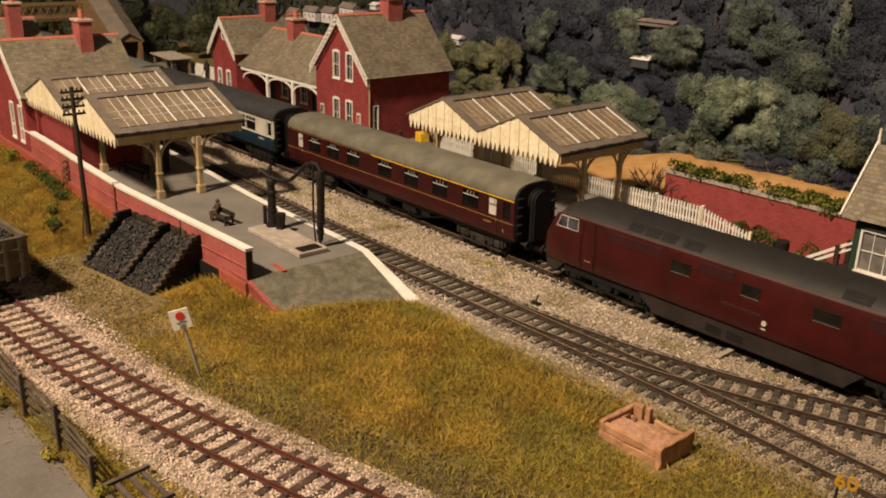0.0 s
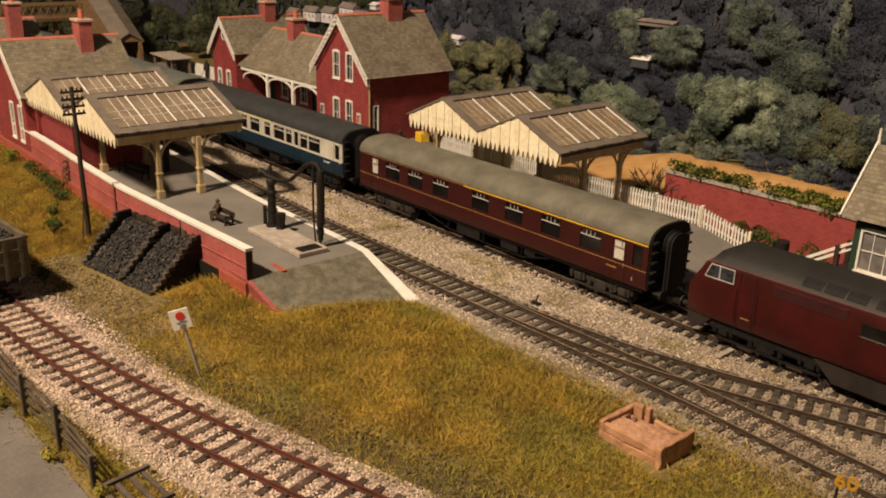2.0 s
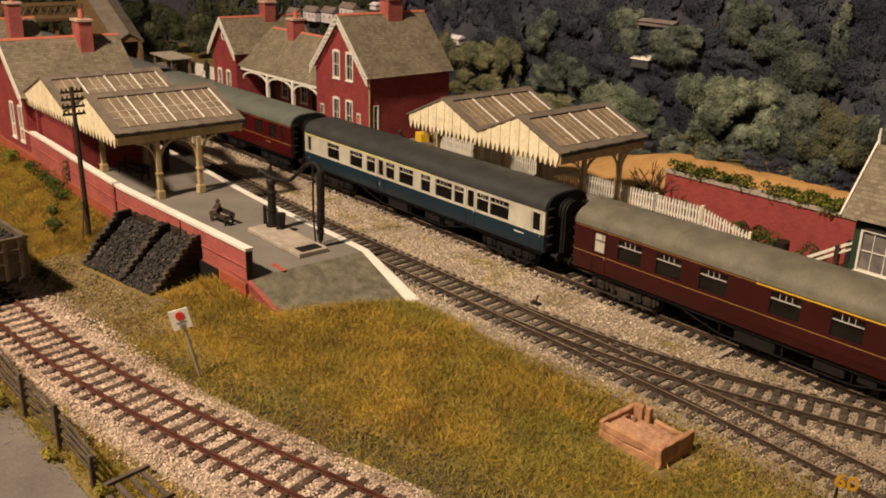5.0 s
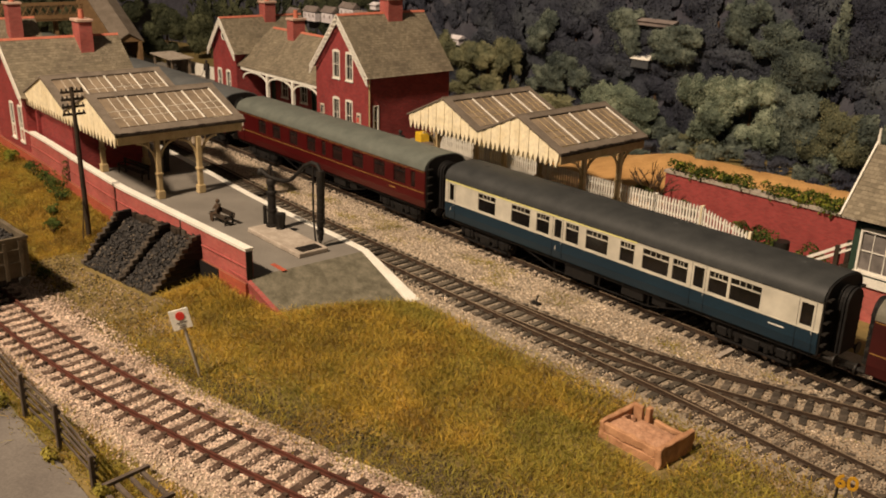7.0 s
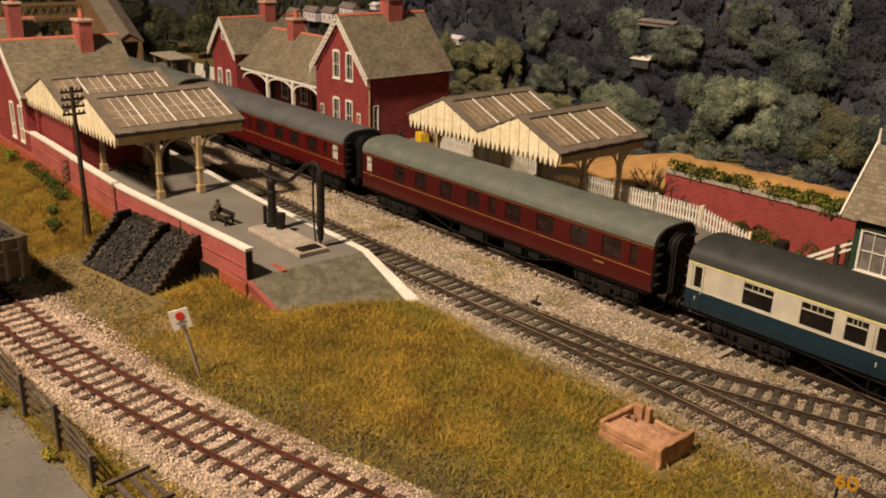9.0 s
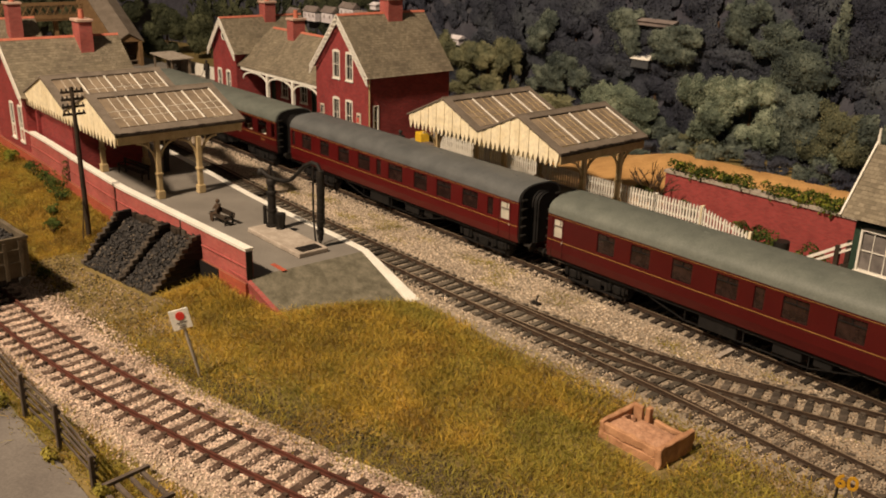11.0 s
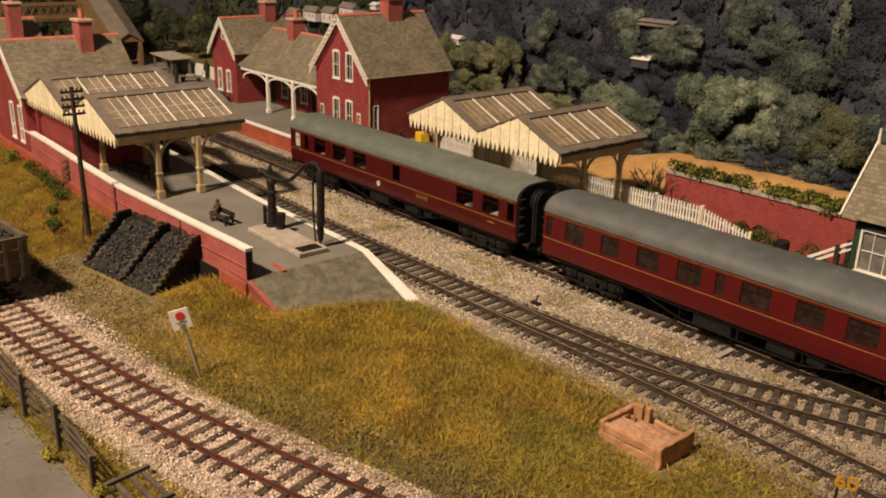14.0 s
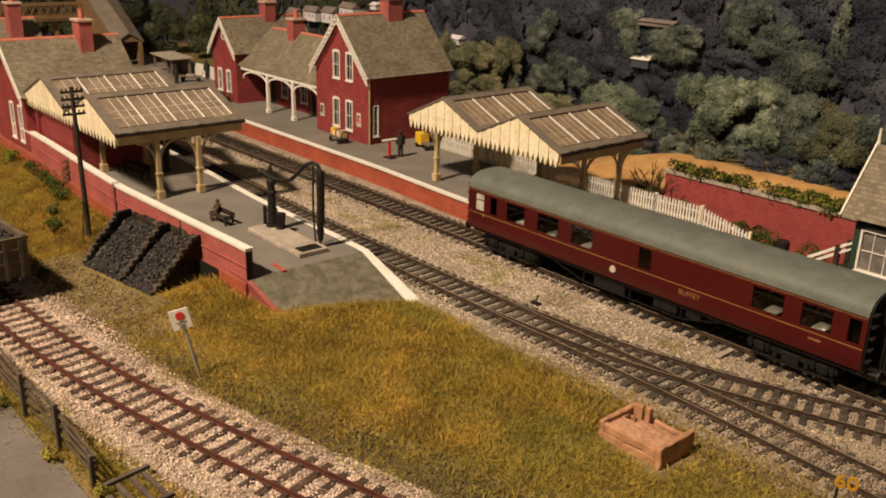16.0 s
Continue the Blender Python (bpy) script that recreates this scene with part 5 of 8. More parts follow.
def build_coach(name, label, wins, scheme, length=258.0, doors=(), see_through=False, first=None):
    """A corridor coach with its near side towards -y; wins: stretches of window along x."""
    c = thing(name, label, "railway coach", group="coaches of the train")
    L = length
    low, up, roof = scheme["low"], scheme["up"], scheme["roof"]
    zb, z0, z1, zt = 25.2, 26.3, 37.5, 40.0
    holes = [rect(a, b, z0, z1) for a, b in wins]
    dh = [rect(a + 0.8, b - 0.8, z0 + 0.4, z1) for a, b in doors]
    for sgn in (-1, 1):
        bm = B()
        panel(bm, rect(0, L, zb, zt), holes + dh, "y", 18.0 * sgn, -0.9 * sgn)
        part("upper_side", bm, up, c)
        bm = B()
        prism(bm, [(17.1 * sgn, zb), (18.0 * sgn, zb), (18.05 * sgn, 19), (17.2 * sgn, 14.2), (16.3 * sgn, 14.2)], "x", 0, L)
        part("lower_side", bm, low, c)
    pane_mat = scheme["pane"]
    for (a, b) in wins:
        w = new("window")
        w.parent = c
        w.empty_display_size = 0.004
        for sgn in (-1, 1):
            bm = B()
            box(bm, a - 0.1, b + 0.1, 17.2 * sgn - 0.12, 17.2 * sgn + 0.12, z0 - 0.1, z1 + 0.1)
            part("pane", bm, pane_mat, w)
        bm = B()
        big = b - a > 8
        if big and scheme["vents"] is not None:
            ym = -17.95
            bar(bm, (a + 0.3, ym, z1 - 3.1), (b - 0.3, ym, z1 - 3.1), 0.45, 0.45 if scheme["vents"] == SILVER else 0.6)
            for f in (0.3, 0.5, 0.7):
                bar(bm, (a + (b - a) * f, ym, z1 - 3.1), (a + (b - a) * f, ym, z1 - 0.2), 0.3, 0.3)
            part("ventilator", bm, scheme["vents"], w, "sliding ventilator bars")
        elif big:
            bar(bm, (a, -17.6, z1 - 3.0), (b, -17.6, z1 - 3.0), 0.4, 0.4)
            bar(bm, ((a + b) / 2, -17.6, z1 - 3.0), ((a + b) / 2, -17.6, z1), 0.4, 0.4)
            part("ventilator", bm, UNDER, w)
    for a, b in doors:
        d = new("door")
        d.parent = c
        d.empty_display_size = 0.004
        bm = B()
        box(bm, a + 0.7, b - 0.7, -17.5, -17.2, z0 + 0.3, z1 + 0.1)
        part("pane", bm, scheme["door_pane"], d)
        if scheme["door_pane"] == PALEGREY and b - a > 7.5:
            bm = B()
            bar(bm, (a + 0.8, -17.75, z1 - 4.0), (b - 0.8, -17.75, z1 - 4.0), 0.5, 0.7)
            bar(bm, ((a + b) / 2 + 1.6, -17.7, z1 - 4.0), ((a + b) / 2 + 1.6, -17.7, z1 - 0.4), 0.3, 0.4)
            part("toplight_bar", bm, TARMAC, d, "grey toplight bars")
        bm = B()
        for x in (a - 0.4, b + 0.4):
            bar(bm, (x, -18.05, 15), (x, -18.05, 39), 0.15, 0.22)
        part("door_gap", bm, UNDER, d)
        bm = B()
        rod(bm, (b - 0.3, -18.3, 23.4), (b - 0.3, -18.3, 25.2), 0.15, 0.15, 6)
        part("door_handle", bm, SILVER, d, "small bright door handle")
    # lining
    for z, mat, a, b, h in scheme["lines"]:
        bm = B()
        box(bm, a, b if b > 0 else L + b, -18.22, -17.98, z - h / 2, z + h / 2)
        part("lining", bm, mat, c)
    bm = B()
    prism(bm, arc_profile(18.3, zt, 49.4), "x", 0.0, L)
    r = part("roof", bm, roof, c, scheme["roof_label"], True)
    for i in range(7):
        x = 20 + i * (L - 40) / 6
        for y in (-6.5, 6.5) if i % 2 else (0,):
            bm = B()
            ball(bm, (x, y, 49.0 if y == 0 else 48.2), 1.4, 1.6, 0.9, 0.7, 1)
            part("roof_ventilator", bm, roof, r)
    for x in (0.4, L * 0.25, L * 0.5, L * 0.75, L - 0.4):
        bm = B()
        prof = arc_profile(18.34, zt, 49.45)
        inner = arc_profile(18.0, zt, 48.9)
        prism(bm, prof + inner[::-1], "x", x - 0.2, x + 0.2)
        part("roof_rib", bm, roof, r)
    bm = B()
    box(bm, 0, L, -18.25, -17.6, zt - 0.4, zt + 0.35)
    box(bm, 0, L, 17.6, 18.25, zt - 0.4, zt + 0.35)
    part("rain_strip", bm, scheme.get("gutter", roof), r)
    for e in (0, 1):
        x, s = (0, -1) if e == 0 else (L, 1)
        bm = B()
        prism(bm, [(-17.0, 14.2), (17.0, 14.2)] + arc_profile(17.0, zt, 48.8)[::-1], "x", x + s * 0.05 - 0.6, x + s * 0.05 + 0.6)
        end = part("end_wall", bm, UNDER, c, "black coach end")
        bm = B()
        for k in range(4):
            xa, xb = sorted((x + s * (0.6 + 1.5 * k), x + s * (1.7 + 1.5 * k)))
            w = 7.4 - 0.5 * (k % 2)
            prism(bm, [(-w, 13.5), (w, 13.5)] + [(w * math.cos(math.pi * q / 8), 38.5 + (6.6 - 0.5 * (k % 2)) * math.sin(math.pi * q / 8)) for q in range(9)], "x", xa, xb)
        part("gangway", bm, UNDER, end, "dark corridor bellows")
        for y in (-14.6, 14.6):
            for zz in (18.5, 24, 29.5, 35, 40.5):
                bm = B()
                box(bm, min(x, x + s * 2.6), max(x, x + s * 2.6), y - 2.0, y + 2.0, zz, zz + 0.9)
                part("end_step", bm, IRON, end)
            bm = B()
            rod(bm, (x + s * 0.6, y * 1.07, 16), (x + s * 0.6, y * 1.07, 44), 0.3, 0.3, 6)
            part("end_handrail", bm, IRON, end)
        for y in (-11, 11):
            bm = B()
            rod(bm, (x, y, 12), (x + s * 6, y, 12), 1.2, 1.2, 8)
            rod(bm, (x + s * 6, y, 12), (x + s * 6.8, y, 12), 2.9, 2.9, 12)
            part("buffer", bm, IRON, end, "black buffer", True)
        bm = B()
        box(bm, min(x + s * 2, x + s * 11.4), max(x + s * 2, x + s * 11.4), -1.5, 1.5, 6.5, 8.5)
        part("coupling", bm, IRON, end)
    bm = B()
    box(bm, 3, L - 3, -15.6, 15.6, 11.8, 14.3)
    box(bm, 0.5, L - 0.5, -16, 16, 14.0, 14.6)
    u = part("underframe", bm, UNDER, c, "black underframe with shade in its colour")
    for x, w, zz in ((L * 0.40, 22, 4.5), (L * 0.56, 15, 6.0), (L * 0.64, 9, 7.0)):
        bm = B()
        box(bm, x, x + w, -14.5, -6, zz, 12, 0.5)
        part("equipment_box", bm, UNDER, u, "dark battery box")
    bm = B()
    for y in (-14.2, 14.2):
        bar(bm, (70, y, 11), (95, y, 5), 0.5, 0.5), bar(bm, (95, y, 5), (L - 95, y, 5), 0.5, 0.5), bar(bm, (L - 95, y, 5), (L - 70, y, 11), 0.5, 0.5)
        for x in (95, L / 2, L - 95):
            bar(bm, (x, y, 5), (x, y, 12), 0.5, 0.5)
    part("truss", bm, UNDER, u)
    for x in (34, L - 34):
        build_bogie(c, x, cast=scheme.get("cast"))
    bm = B()
    box(bm, 1.5, L - 1.5, -16.8, 16.8, 14.7, 15.5)
    if not see_through:
        box(bm, 1.5, L - 1.5, 0.5, 1.2, 15.5, 49)
    part("interior", bm, WOODDARK, c)
    if see_through:
        for a, b in wins:
            if b - a > 10:
                bm = B()
                box(bm, (a + b) / 2 - 3.2, (a + b) / 2 + 3.2, -14.5, -6.0, 25.2, 25.9)
                rod(bm, ((a + b) / 2, -10, 15.5), ((a + b) / 2, -10, 25.2), 0.7)
                part("table", bm, WHITE, c, "white table seen through the window")
                bm = B()
                for x in (a - 2, b + 1):
                    box(bm, x, x + 3, -15, -3, 15.5, 29, 0.4)
                    box(bm, x, x + 3, 3, 15, 15.5, 29, 0.4)
                part("seat", bm, BROWNCLOTH, c)
    return c


def build_train():
    fleet = []
    mar = dict(low=MAROON, up=MAROON, roof=ROOFGREY, roof_label="grey coach roof", pane=RED_REFLECT_PANE, door_pane=PALEGREY, vents=None, gutter=MAROON,
               lines=[(24.6, GOLD, 0.5, -0.5, 0.36), (38.9, GOLD, 0.5, -0.5, 0.2)])
    # 1: maroon with the yellow stripe
    A = dict(mar, pane=PANE, cast=BOGIE, low=MAROON_DULL, up=MAROON_DULL, gutter=MAROON_DULL, vents=SILVER, roof=ROOFKHAKI, roof_label="dusty khaki-grey coach roof", lines=[(24.6, GOLD, 0.5, -0.5, 0.36), (39.4, YELLOW, 113, -0.4, 1.3), (39.2, GOLD, 0.5, 113, 0.35)])
    c = build_coach("railway_coach", "dark maroon coach with yellow first-class stripe and grey roof", [(31, 46.5), (56, 71.5), (82.5, 98), (121, 136.5), (151, 166), (181, 196), (211, 226), (248, 254.5)], A, doors=[(14, 22.5), (234.5, 243)])
    bm = B()
    box(bm, 231, 238, -18.25, -18.0, 21.2, 22.0)
    part("number_bar", bm, GOLD, c)
    lettering("1", 3.2, PALEGREY, c, (248, -18.1, 17.5), "class_number")
    fleet.append((c, 39.8))
    # 2: blue and grey
    Bs = dict(low=BLUE, up=PALEGREY, roof=ROOFDARK, roof_label="dark grey coach roof", pane=PANE, door_pane=PANE, vents=PALEGREY, gutter=ROOFDARK,
              lines=[(39.2, LEMON, 0.5, 155, 0.9), (25.2, PALEGREY, 0.3, -0.3, 0.5)])
    c = build_coach("railway_coach", "blue and pale grey coach with dark roof and yellow stripe", [(31.5, 47), (61, 76.5), (82, 92), (105, 114.5), (120, 135.5), (144, 153.5), (159, 175.5), (178, 187), (199.5, 210), (211.5, 228)], Bs,
                    doors=[(3.4, 9.2), (95.5, 102.5), (190, 197.5), (247.5, 255)])
    lettering("1", 3.4, WHITE, c, (97, -18.15, 19.2), "class_number")
    lettering("1", 3.0, WHITE, c, (5, -18.15, 19.8), "class_number")
    bm = B()
    box(bm, 233.5, 241.5, -18.2, -18.0, 21.7, 22.3)
    part("number_bar", bm, WHITE, c)
    fleet.append((c, -241.2))
    # 3 and 4: plain maroon
    c = build_coach("railway_coach", "maroon coach with gold lining and grey roof", [(37, 49), (60, 72.5), (86.5, 98.5), (112.5, 124.5), (148, 161), (174, 187.5), (200.5, 213.5), (223.5, 237), (133.3, 138.7), (242.8, 247.7)], mar, doors=[(4, 11.8)])
    bm = B()
    box(bm, 219, 226, -18.25, -18.0, 21.2, 22.0)
    part("number_bar", bm, GOLD, c)
    fleet.append((c, -520.4))
    c = build_coach("railway_coach", "bright maroon coach with gold lining and blue-grey roof", [(17, 30.5), (43, 55), (67.5, 81.5), (93, 107.5), (129.5, 145.5), (158, 172), (182, 196.5), (207.5, 222), (231, 236), (2.4, 6.6), (115.3, 120.7)], dict(mar, low=MAROON_BRIGHT, up=MAROON_BRIGHT, gutter=MAROON_BRIGHT, roof=ROOFBLUE, roof_label="blue-grey coach roof"), doors=[(242, 251)])
    fleet.append((c, -802.6))
    # 5: the last, a catering coach
    clear = dict(mar, pane=glass("coach_glass"), lines=[(24.6, GOLD, 0.5, -0.5, 0.36), (39.0, GOLD, 0.5, -0.5, 0.22)])
    c = build_coach("railway_coach", "maroon catering coach with gold lettering and pale roof", [(20, 25.5), (34.5, 49.5), (60, 76.5), (86.5, 102), (134, 142), (201, 217), (226, 240.5), (248, 253.5)], clear, length=256, doors=[(6, 14.8)], see_through=True)
    lettering("BUFFET", 3.9, GOLD, c, (160.5, -18.15, 20.0))
    bm = B()
    rod(bm, (117.8, -18.35, 20.2), (117.8, -18.0, 20.2), 2.0, 2.0, 18)
    part("roundel", bm, PALEGREY, c, "pale round badge")
    bm = B()
    box(bm, 231, 237, -18.25, -18.0, 21.2, 22.0)
    part("number_bar", bm, GOLD, c)
    fleet.append((c, -1081.0))
    fleet.append((build_loco(), 322.5))
    return fleet


def sooty_roof():
    """Loco roof paint: maroon at the shoulders, a dusty pink band with the shoulder's highlight painted in, then
    airbrushed soot towards the crown.
    """
    m, nt, b = nodes_of("sooted_loco_roof")
    pos = nt.nodes.new("ShaderNodeTexCoord").outputs["Object"]
    sep = nt.nodes.new("ShaderNodeSeparateXYZ")
    nt.links.new(pos, sep.inputs[0])
    level = add(nt, "ShaderNodeMapRange")
    level.inputs["From Min"].default_value, level.inputs["From Max"].default_value = 0.0415, 0.0475
    nt.links.new(sep.outputs["Z"], level.inputs["Value"])
    wob = nt.nodes.new("ShaderNodeMath")
    wob.operation = "MULTIPLY_ADD"
    nt.links.new(noise_of(nt, 38, 4), wob.inputs[0])
    wob.inputs[1].default_value = 0.9
    nt.links.new(level.outputs[0], wob.inputs[2])
    # the second stop is the paler pink of the shoulder highlight, put into the colour
    col = ramp(nt, wob.outputs[0], [(0.36, (0.050, 0.0045, 0.0045)), (0.50, (0.085, 0.040, 0.035)), (0.68, (0.036, 0.030, 0.026)), (1.0, (0.021, 0.019, 0.017))])
    col = mixed(nt, 0.4, col, ramp(nt, noise_of(nt, 9, 4), [(0.3, (0.6, 0.6, 0.6)), (0.7, (1.3, 1.3, 1.3))]), "MULTIPLY")
    nt.links.new(col, b.inputs["Base Color"])
    b.inputs["Roughness"].default_value, b.inputs["Specular IOR Level"].default_value = 0.6, 0.25
    bumped(nt, b, noise_of(nt, 1.0, 2), 0.06)
    return m


LOCO_SECTION = [(15.9, 12.4), (17.0, 14.0), (17.45, 20.0), (17.5, 28.0), (17.4, 36.0), (17.1, 40.5), (16.7, 42.0), (15.8, 43.9), (14.2, 45.7), (11.6, 47.5), (8.0, 49.0), (4.0, 49.8), (0.0, 50.0)]


def build_loco():
    l = thing("diesel_locomotive", "maroon diesel locomotive with weathered dark grey roof", "locomotive", group="")
    L = 270.0
    nose = [(0.0, 27.0, 0.88), (0.8, 28.4, 0.90), (2.0, 29.6, 0.93), (5.5, 35.5, 0.97), (9.0, 41.4, 1.0), (14.0, 47.2, 1.0), (19.0, 49.4, 1.0), (25.0, 50.0, 1.0)]
    stations = nose + [(L - x, h, w) for x, h, w in reversed(nose)]
    ring = LOCO_SECTION + [(-y, z) for y, z in reversed(LOCO_SECTION[:-1])]

    def skin(bm, rows, pts, cap=False):
        rings = [[bm.verts.new((x * MM, y * w * MM, min(z, h) * MM)) for y, z in pts] for x, h, w in rows]
        for p, q in zip(rings, rings[1:]):
            for i in range(len(pts) - 1):
                bm.faces.new((p[i], p[i + 1], q[i + 1], q[i]))
        return rings
    bm = B()
    for side in (LOCO_SECTION[:7], [(-y, z) for y, z in LOCO_SECTION[:7]]):
        skin(bm, stations[4:-4], side)
    for rows in (stations[:5], stations[-5:]):
        rings = skin(bm, rows, ring)
        bm.faces.new(rings[0] if rows[0][0] == 0 else rings[-1])
    bmesh.ops.remove_doubles(bm, verts=bm.verts, dist=0.02 * MM)
    part("body", bm, LOCO_RED, l, "weathered maroon body", True)
    bm = B()
    skin(bm, stations[4:-4], ring[6:-6])
    bmesh.ops.remove_doubles(bm, verts=bm.verts, dist=0.02 * MM)
    r = part("roof", bm, sooty_roof(), l, "sooty dark grey roof fading to maroon at the shoulders", True)
    bm = B()
    box(bm, 1, L - 1, -15.7, 15.7, 12.3, 12.7)
    part("floor_plate", bm, UNDER, l)
    for o, s in ((0, 1), (L, -1)):
        bm = B()
        prism(bm, [(o + s * 0.8, 14.5), (o + s * 1.6, 6.0), (o + s * 9.0, 6.0), (o + s * 15.0, 12.3), (o + s * 15.0, 14.5)], "y", -15.4, 15.4)
        part("buffer_beam", bm, LOCO_SKIRT, l, "grimy grey buffer beam and lower nose")
    for x, w in ((58, 9.5), (68.5, 9.5), (79, 9), (92, 12), (176, 13), (196, 18)):
        for sg in (-1, 1):
            bm = B()
            q = [(15.95 * sg, 43.9), (14.35 * sg, 45.8), (11.75 * sg, 47.65), (11.5 * sg, 47.2), (14.1 * sg, 45.4), (15.6 * sg, 43.6)]
            prism(bm, q, "x", x, x + w)
            part("roof_grille", bm, UNDER, r, "dark grille panel let into the roof's shoulder")
    bm = B()
    box(bm, 119, 141, -17.65, -17.4, 22.2, 24.0, 0.08)
    part("nameplate", bm, LOCO_GRILLE, l, "dull dark nameplate")
    for x in (31.5, L - 36):
        bm = B()
        box(bm, x, x + 4.5, -17.6, -17.3, 18.5, 19.1)
        part("number_bar", bm, GOLD, l)
    for e in (0, 1):
        s = 1 if e == 0 else -1
        o = 0 if e == 0 else L
        for sg in (-1, 1):
            cw = new("cab_window")
            cw.parent = l
            q = [(o + s * 9.6, 34.3), (o + s * 25.5, 34.3), (o + s * 25.5, 41.2), (o + s * 12.6, 41.2)]
            bm = B()
            prism(bm, q, "y", 16.9 * sg, 17.55 * sg)
            part("pane", bm, CAB_GLASS, cw, "glossy cab glass with pale reflections in its colour")
            bm = B()
            for i in range(4):
                p, t = q[i], q[(i + 1) % 4]
                bar(bm, (p[0], 17.6 * sg, p[1]), (t[0], 17.6 * sg, t[1]), 0.4, 0.4)
            bar(bm, ((q[0][0] + q[1][0]) / 2, 17.6 * sg, 34.3), ((q[0][0] + q[1][0]) / 2, 17.6 * sg, 41.2), 0.45, 0.5)
            part("window_frame", bm, SILVER, cw, "white cab window frame")
            d = new("cab_door")
            d.parent = l
            bm = B()
            for x in (29, 37.5):
                bar(bm, (o + s * x, 17.5 * sg, 11), (o + s * x, 17.5 * sg, 41), 0.2, 0.3)
            part("door_gap", bm, UNDER, d)
            bm = B()
            for x in (27.8, 38.7):
                rod(bm, (o + s * x, 17.9 * sg, 17), (o + s * x, 17.9 * sg, 33), 0.25, 0.25, 6)
            part("handrail", bm, LOCO_GRILLE, d, "dull handrail")
        for y in (-9, 9):
            bm = B()
            rod(bm, (o, y, 12.5), (o - s * 6, y, 12.5), 1.5, 1.5, 8), rod(bm, (o - s * 6, y, 12.5), (o - s * 7, y, 12.5), 3.2, 3.2, 12)
            part("buffer", bm, IRON, l, "black buffer", True)
        bm = B()
        for y in (-8, 8):
            prism(bm, [(o + s * 3.2, 31), (o + s * 8.2, 39.6), (o + s * 7.6, 40), (o + s * 2.6, 31.4)], "y", y - 6.5, y + 6.5)
        part("windscreen", bm, PANE, l)
    for x, w in ((89, 10.5), (129.5, 9), (166, 12), (216, 10)):
        win = new("side_window")
        win.parent = l
        bm = B()
        box(bm, x, x + w, -17.62, -17.3, 31, 36.2)
        part("pane", bm, PANE, win)
        bm = B()
        for z in (30.8, 36.4):
            bar(bm, (x - .4, -17.6, z), (x + w + .4, -17.6, z), 0.5, 0.5)
        for xx in (x - .2, x + w + .2):
            bar(bm, (xx, -17.6, 30.8), (xx, -17.6, 36.4), 0.5, 0.5)
        part("frame", bm, UNDER, win)
        bm = B()
        bar(bm, (x - .4, -17.7, 30.4), (x + w + .4, -17.7, 30.4), 0.3, 0.3)
        part("window_sill", bm, TARMAC, win, "worn grey sill")
    for x, w in ((46, 36), (104, 20), (190, 36)):
        bm = B()
        box(bm, x, x + w, -17.6, -17.3, 34.5, 40.2, 0.1)
        for i in range(int(w / 1.6)):
            box(bm, x + 0.6 + i * 1.6, x + 1.3 + i * 1.6, -17.68, -17.55, 35, 39.8)
        part("grille", bm, LOCO_GRILLE, l, "louvred body-side grille")
    bm = B()
    prism(bm, [(70, 11.8), (192, 11.8), (184, 3.4), (80, 3.4)], "y", -16.8, -15.8)
    prism(bm, [(70, 11.8), (192, 11.8), (184, 3.4), (80, 3.4)], "y", 15.8, 16.8)
    part("valance", bm, LOCO_SKIRT, l, "grimy grey skirt between the bogies")
    for x in (112, 124):
        bm = B()
        box(bm, x, x + 9, -16.95, -16.7, 5.2, 9.6, 0.1)
        part("battery_box", bm, UNDER, l, "dark battery box let into the skirt")
    bm = B()
    box(bm, 6, L - 6, -14, 14, 7.5, 13)
    part("underframe", bm, UNDER, l)
    bm = B()
    rod(bm, (143, -17.75, 20.2), (143, -17.35, 20.2), 1.35, 1.35, 16), box(bm, 141.8, 144.2, -17.7, -17.4, 17.0, 17.6)
    part("badge", bm, PALEGREY, l, "small pale badge")
    for x in (44, L - 44):
        build_bogie(l, x, 46.0, 7.0, "bogie", 3, 60)
    return l


FLEET = build_train()
build_station_house()
build_canopy("platform_canopy", "ridge-and-furrow canopy with cream saw-tooth valance on the main platform", -67, 76.5, 34, 121, 59.5, 76.5, 50.5, 4.6,
             [(-41, 39.5), (-41, 80), (8, 62), (8, 100), (83, 62), (83, 100)], bars=BUFF)
build_canopy("platform_canopy", "ridge-and-furrow canopy with cream saw-tooth valance over the brick parapet", -301, 93, -173.5, -82, 60.5, 78.5, 51.5, 6.1,
             [(-116, -146), (-114, -117), (-208, -150), (-208, -117), (-296, -117)], ripple=0.06)
build_near_building()
build_footbridge()
build_fences()
build_retaining_wall()
build_signal_box()
build_grass()


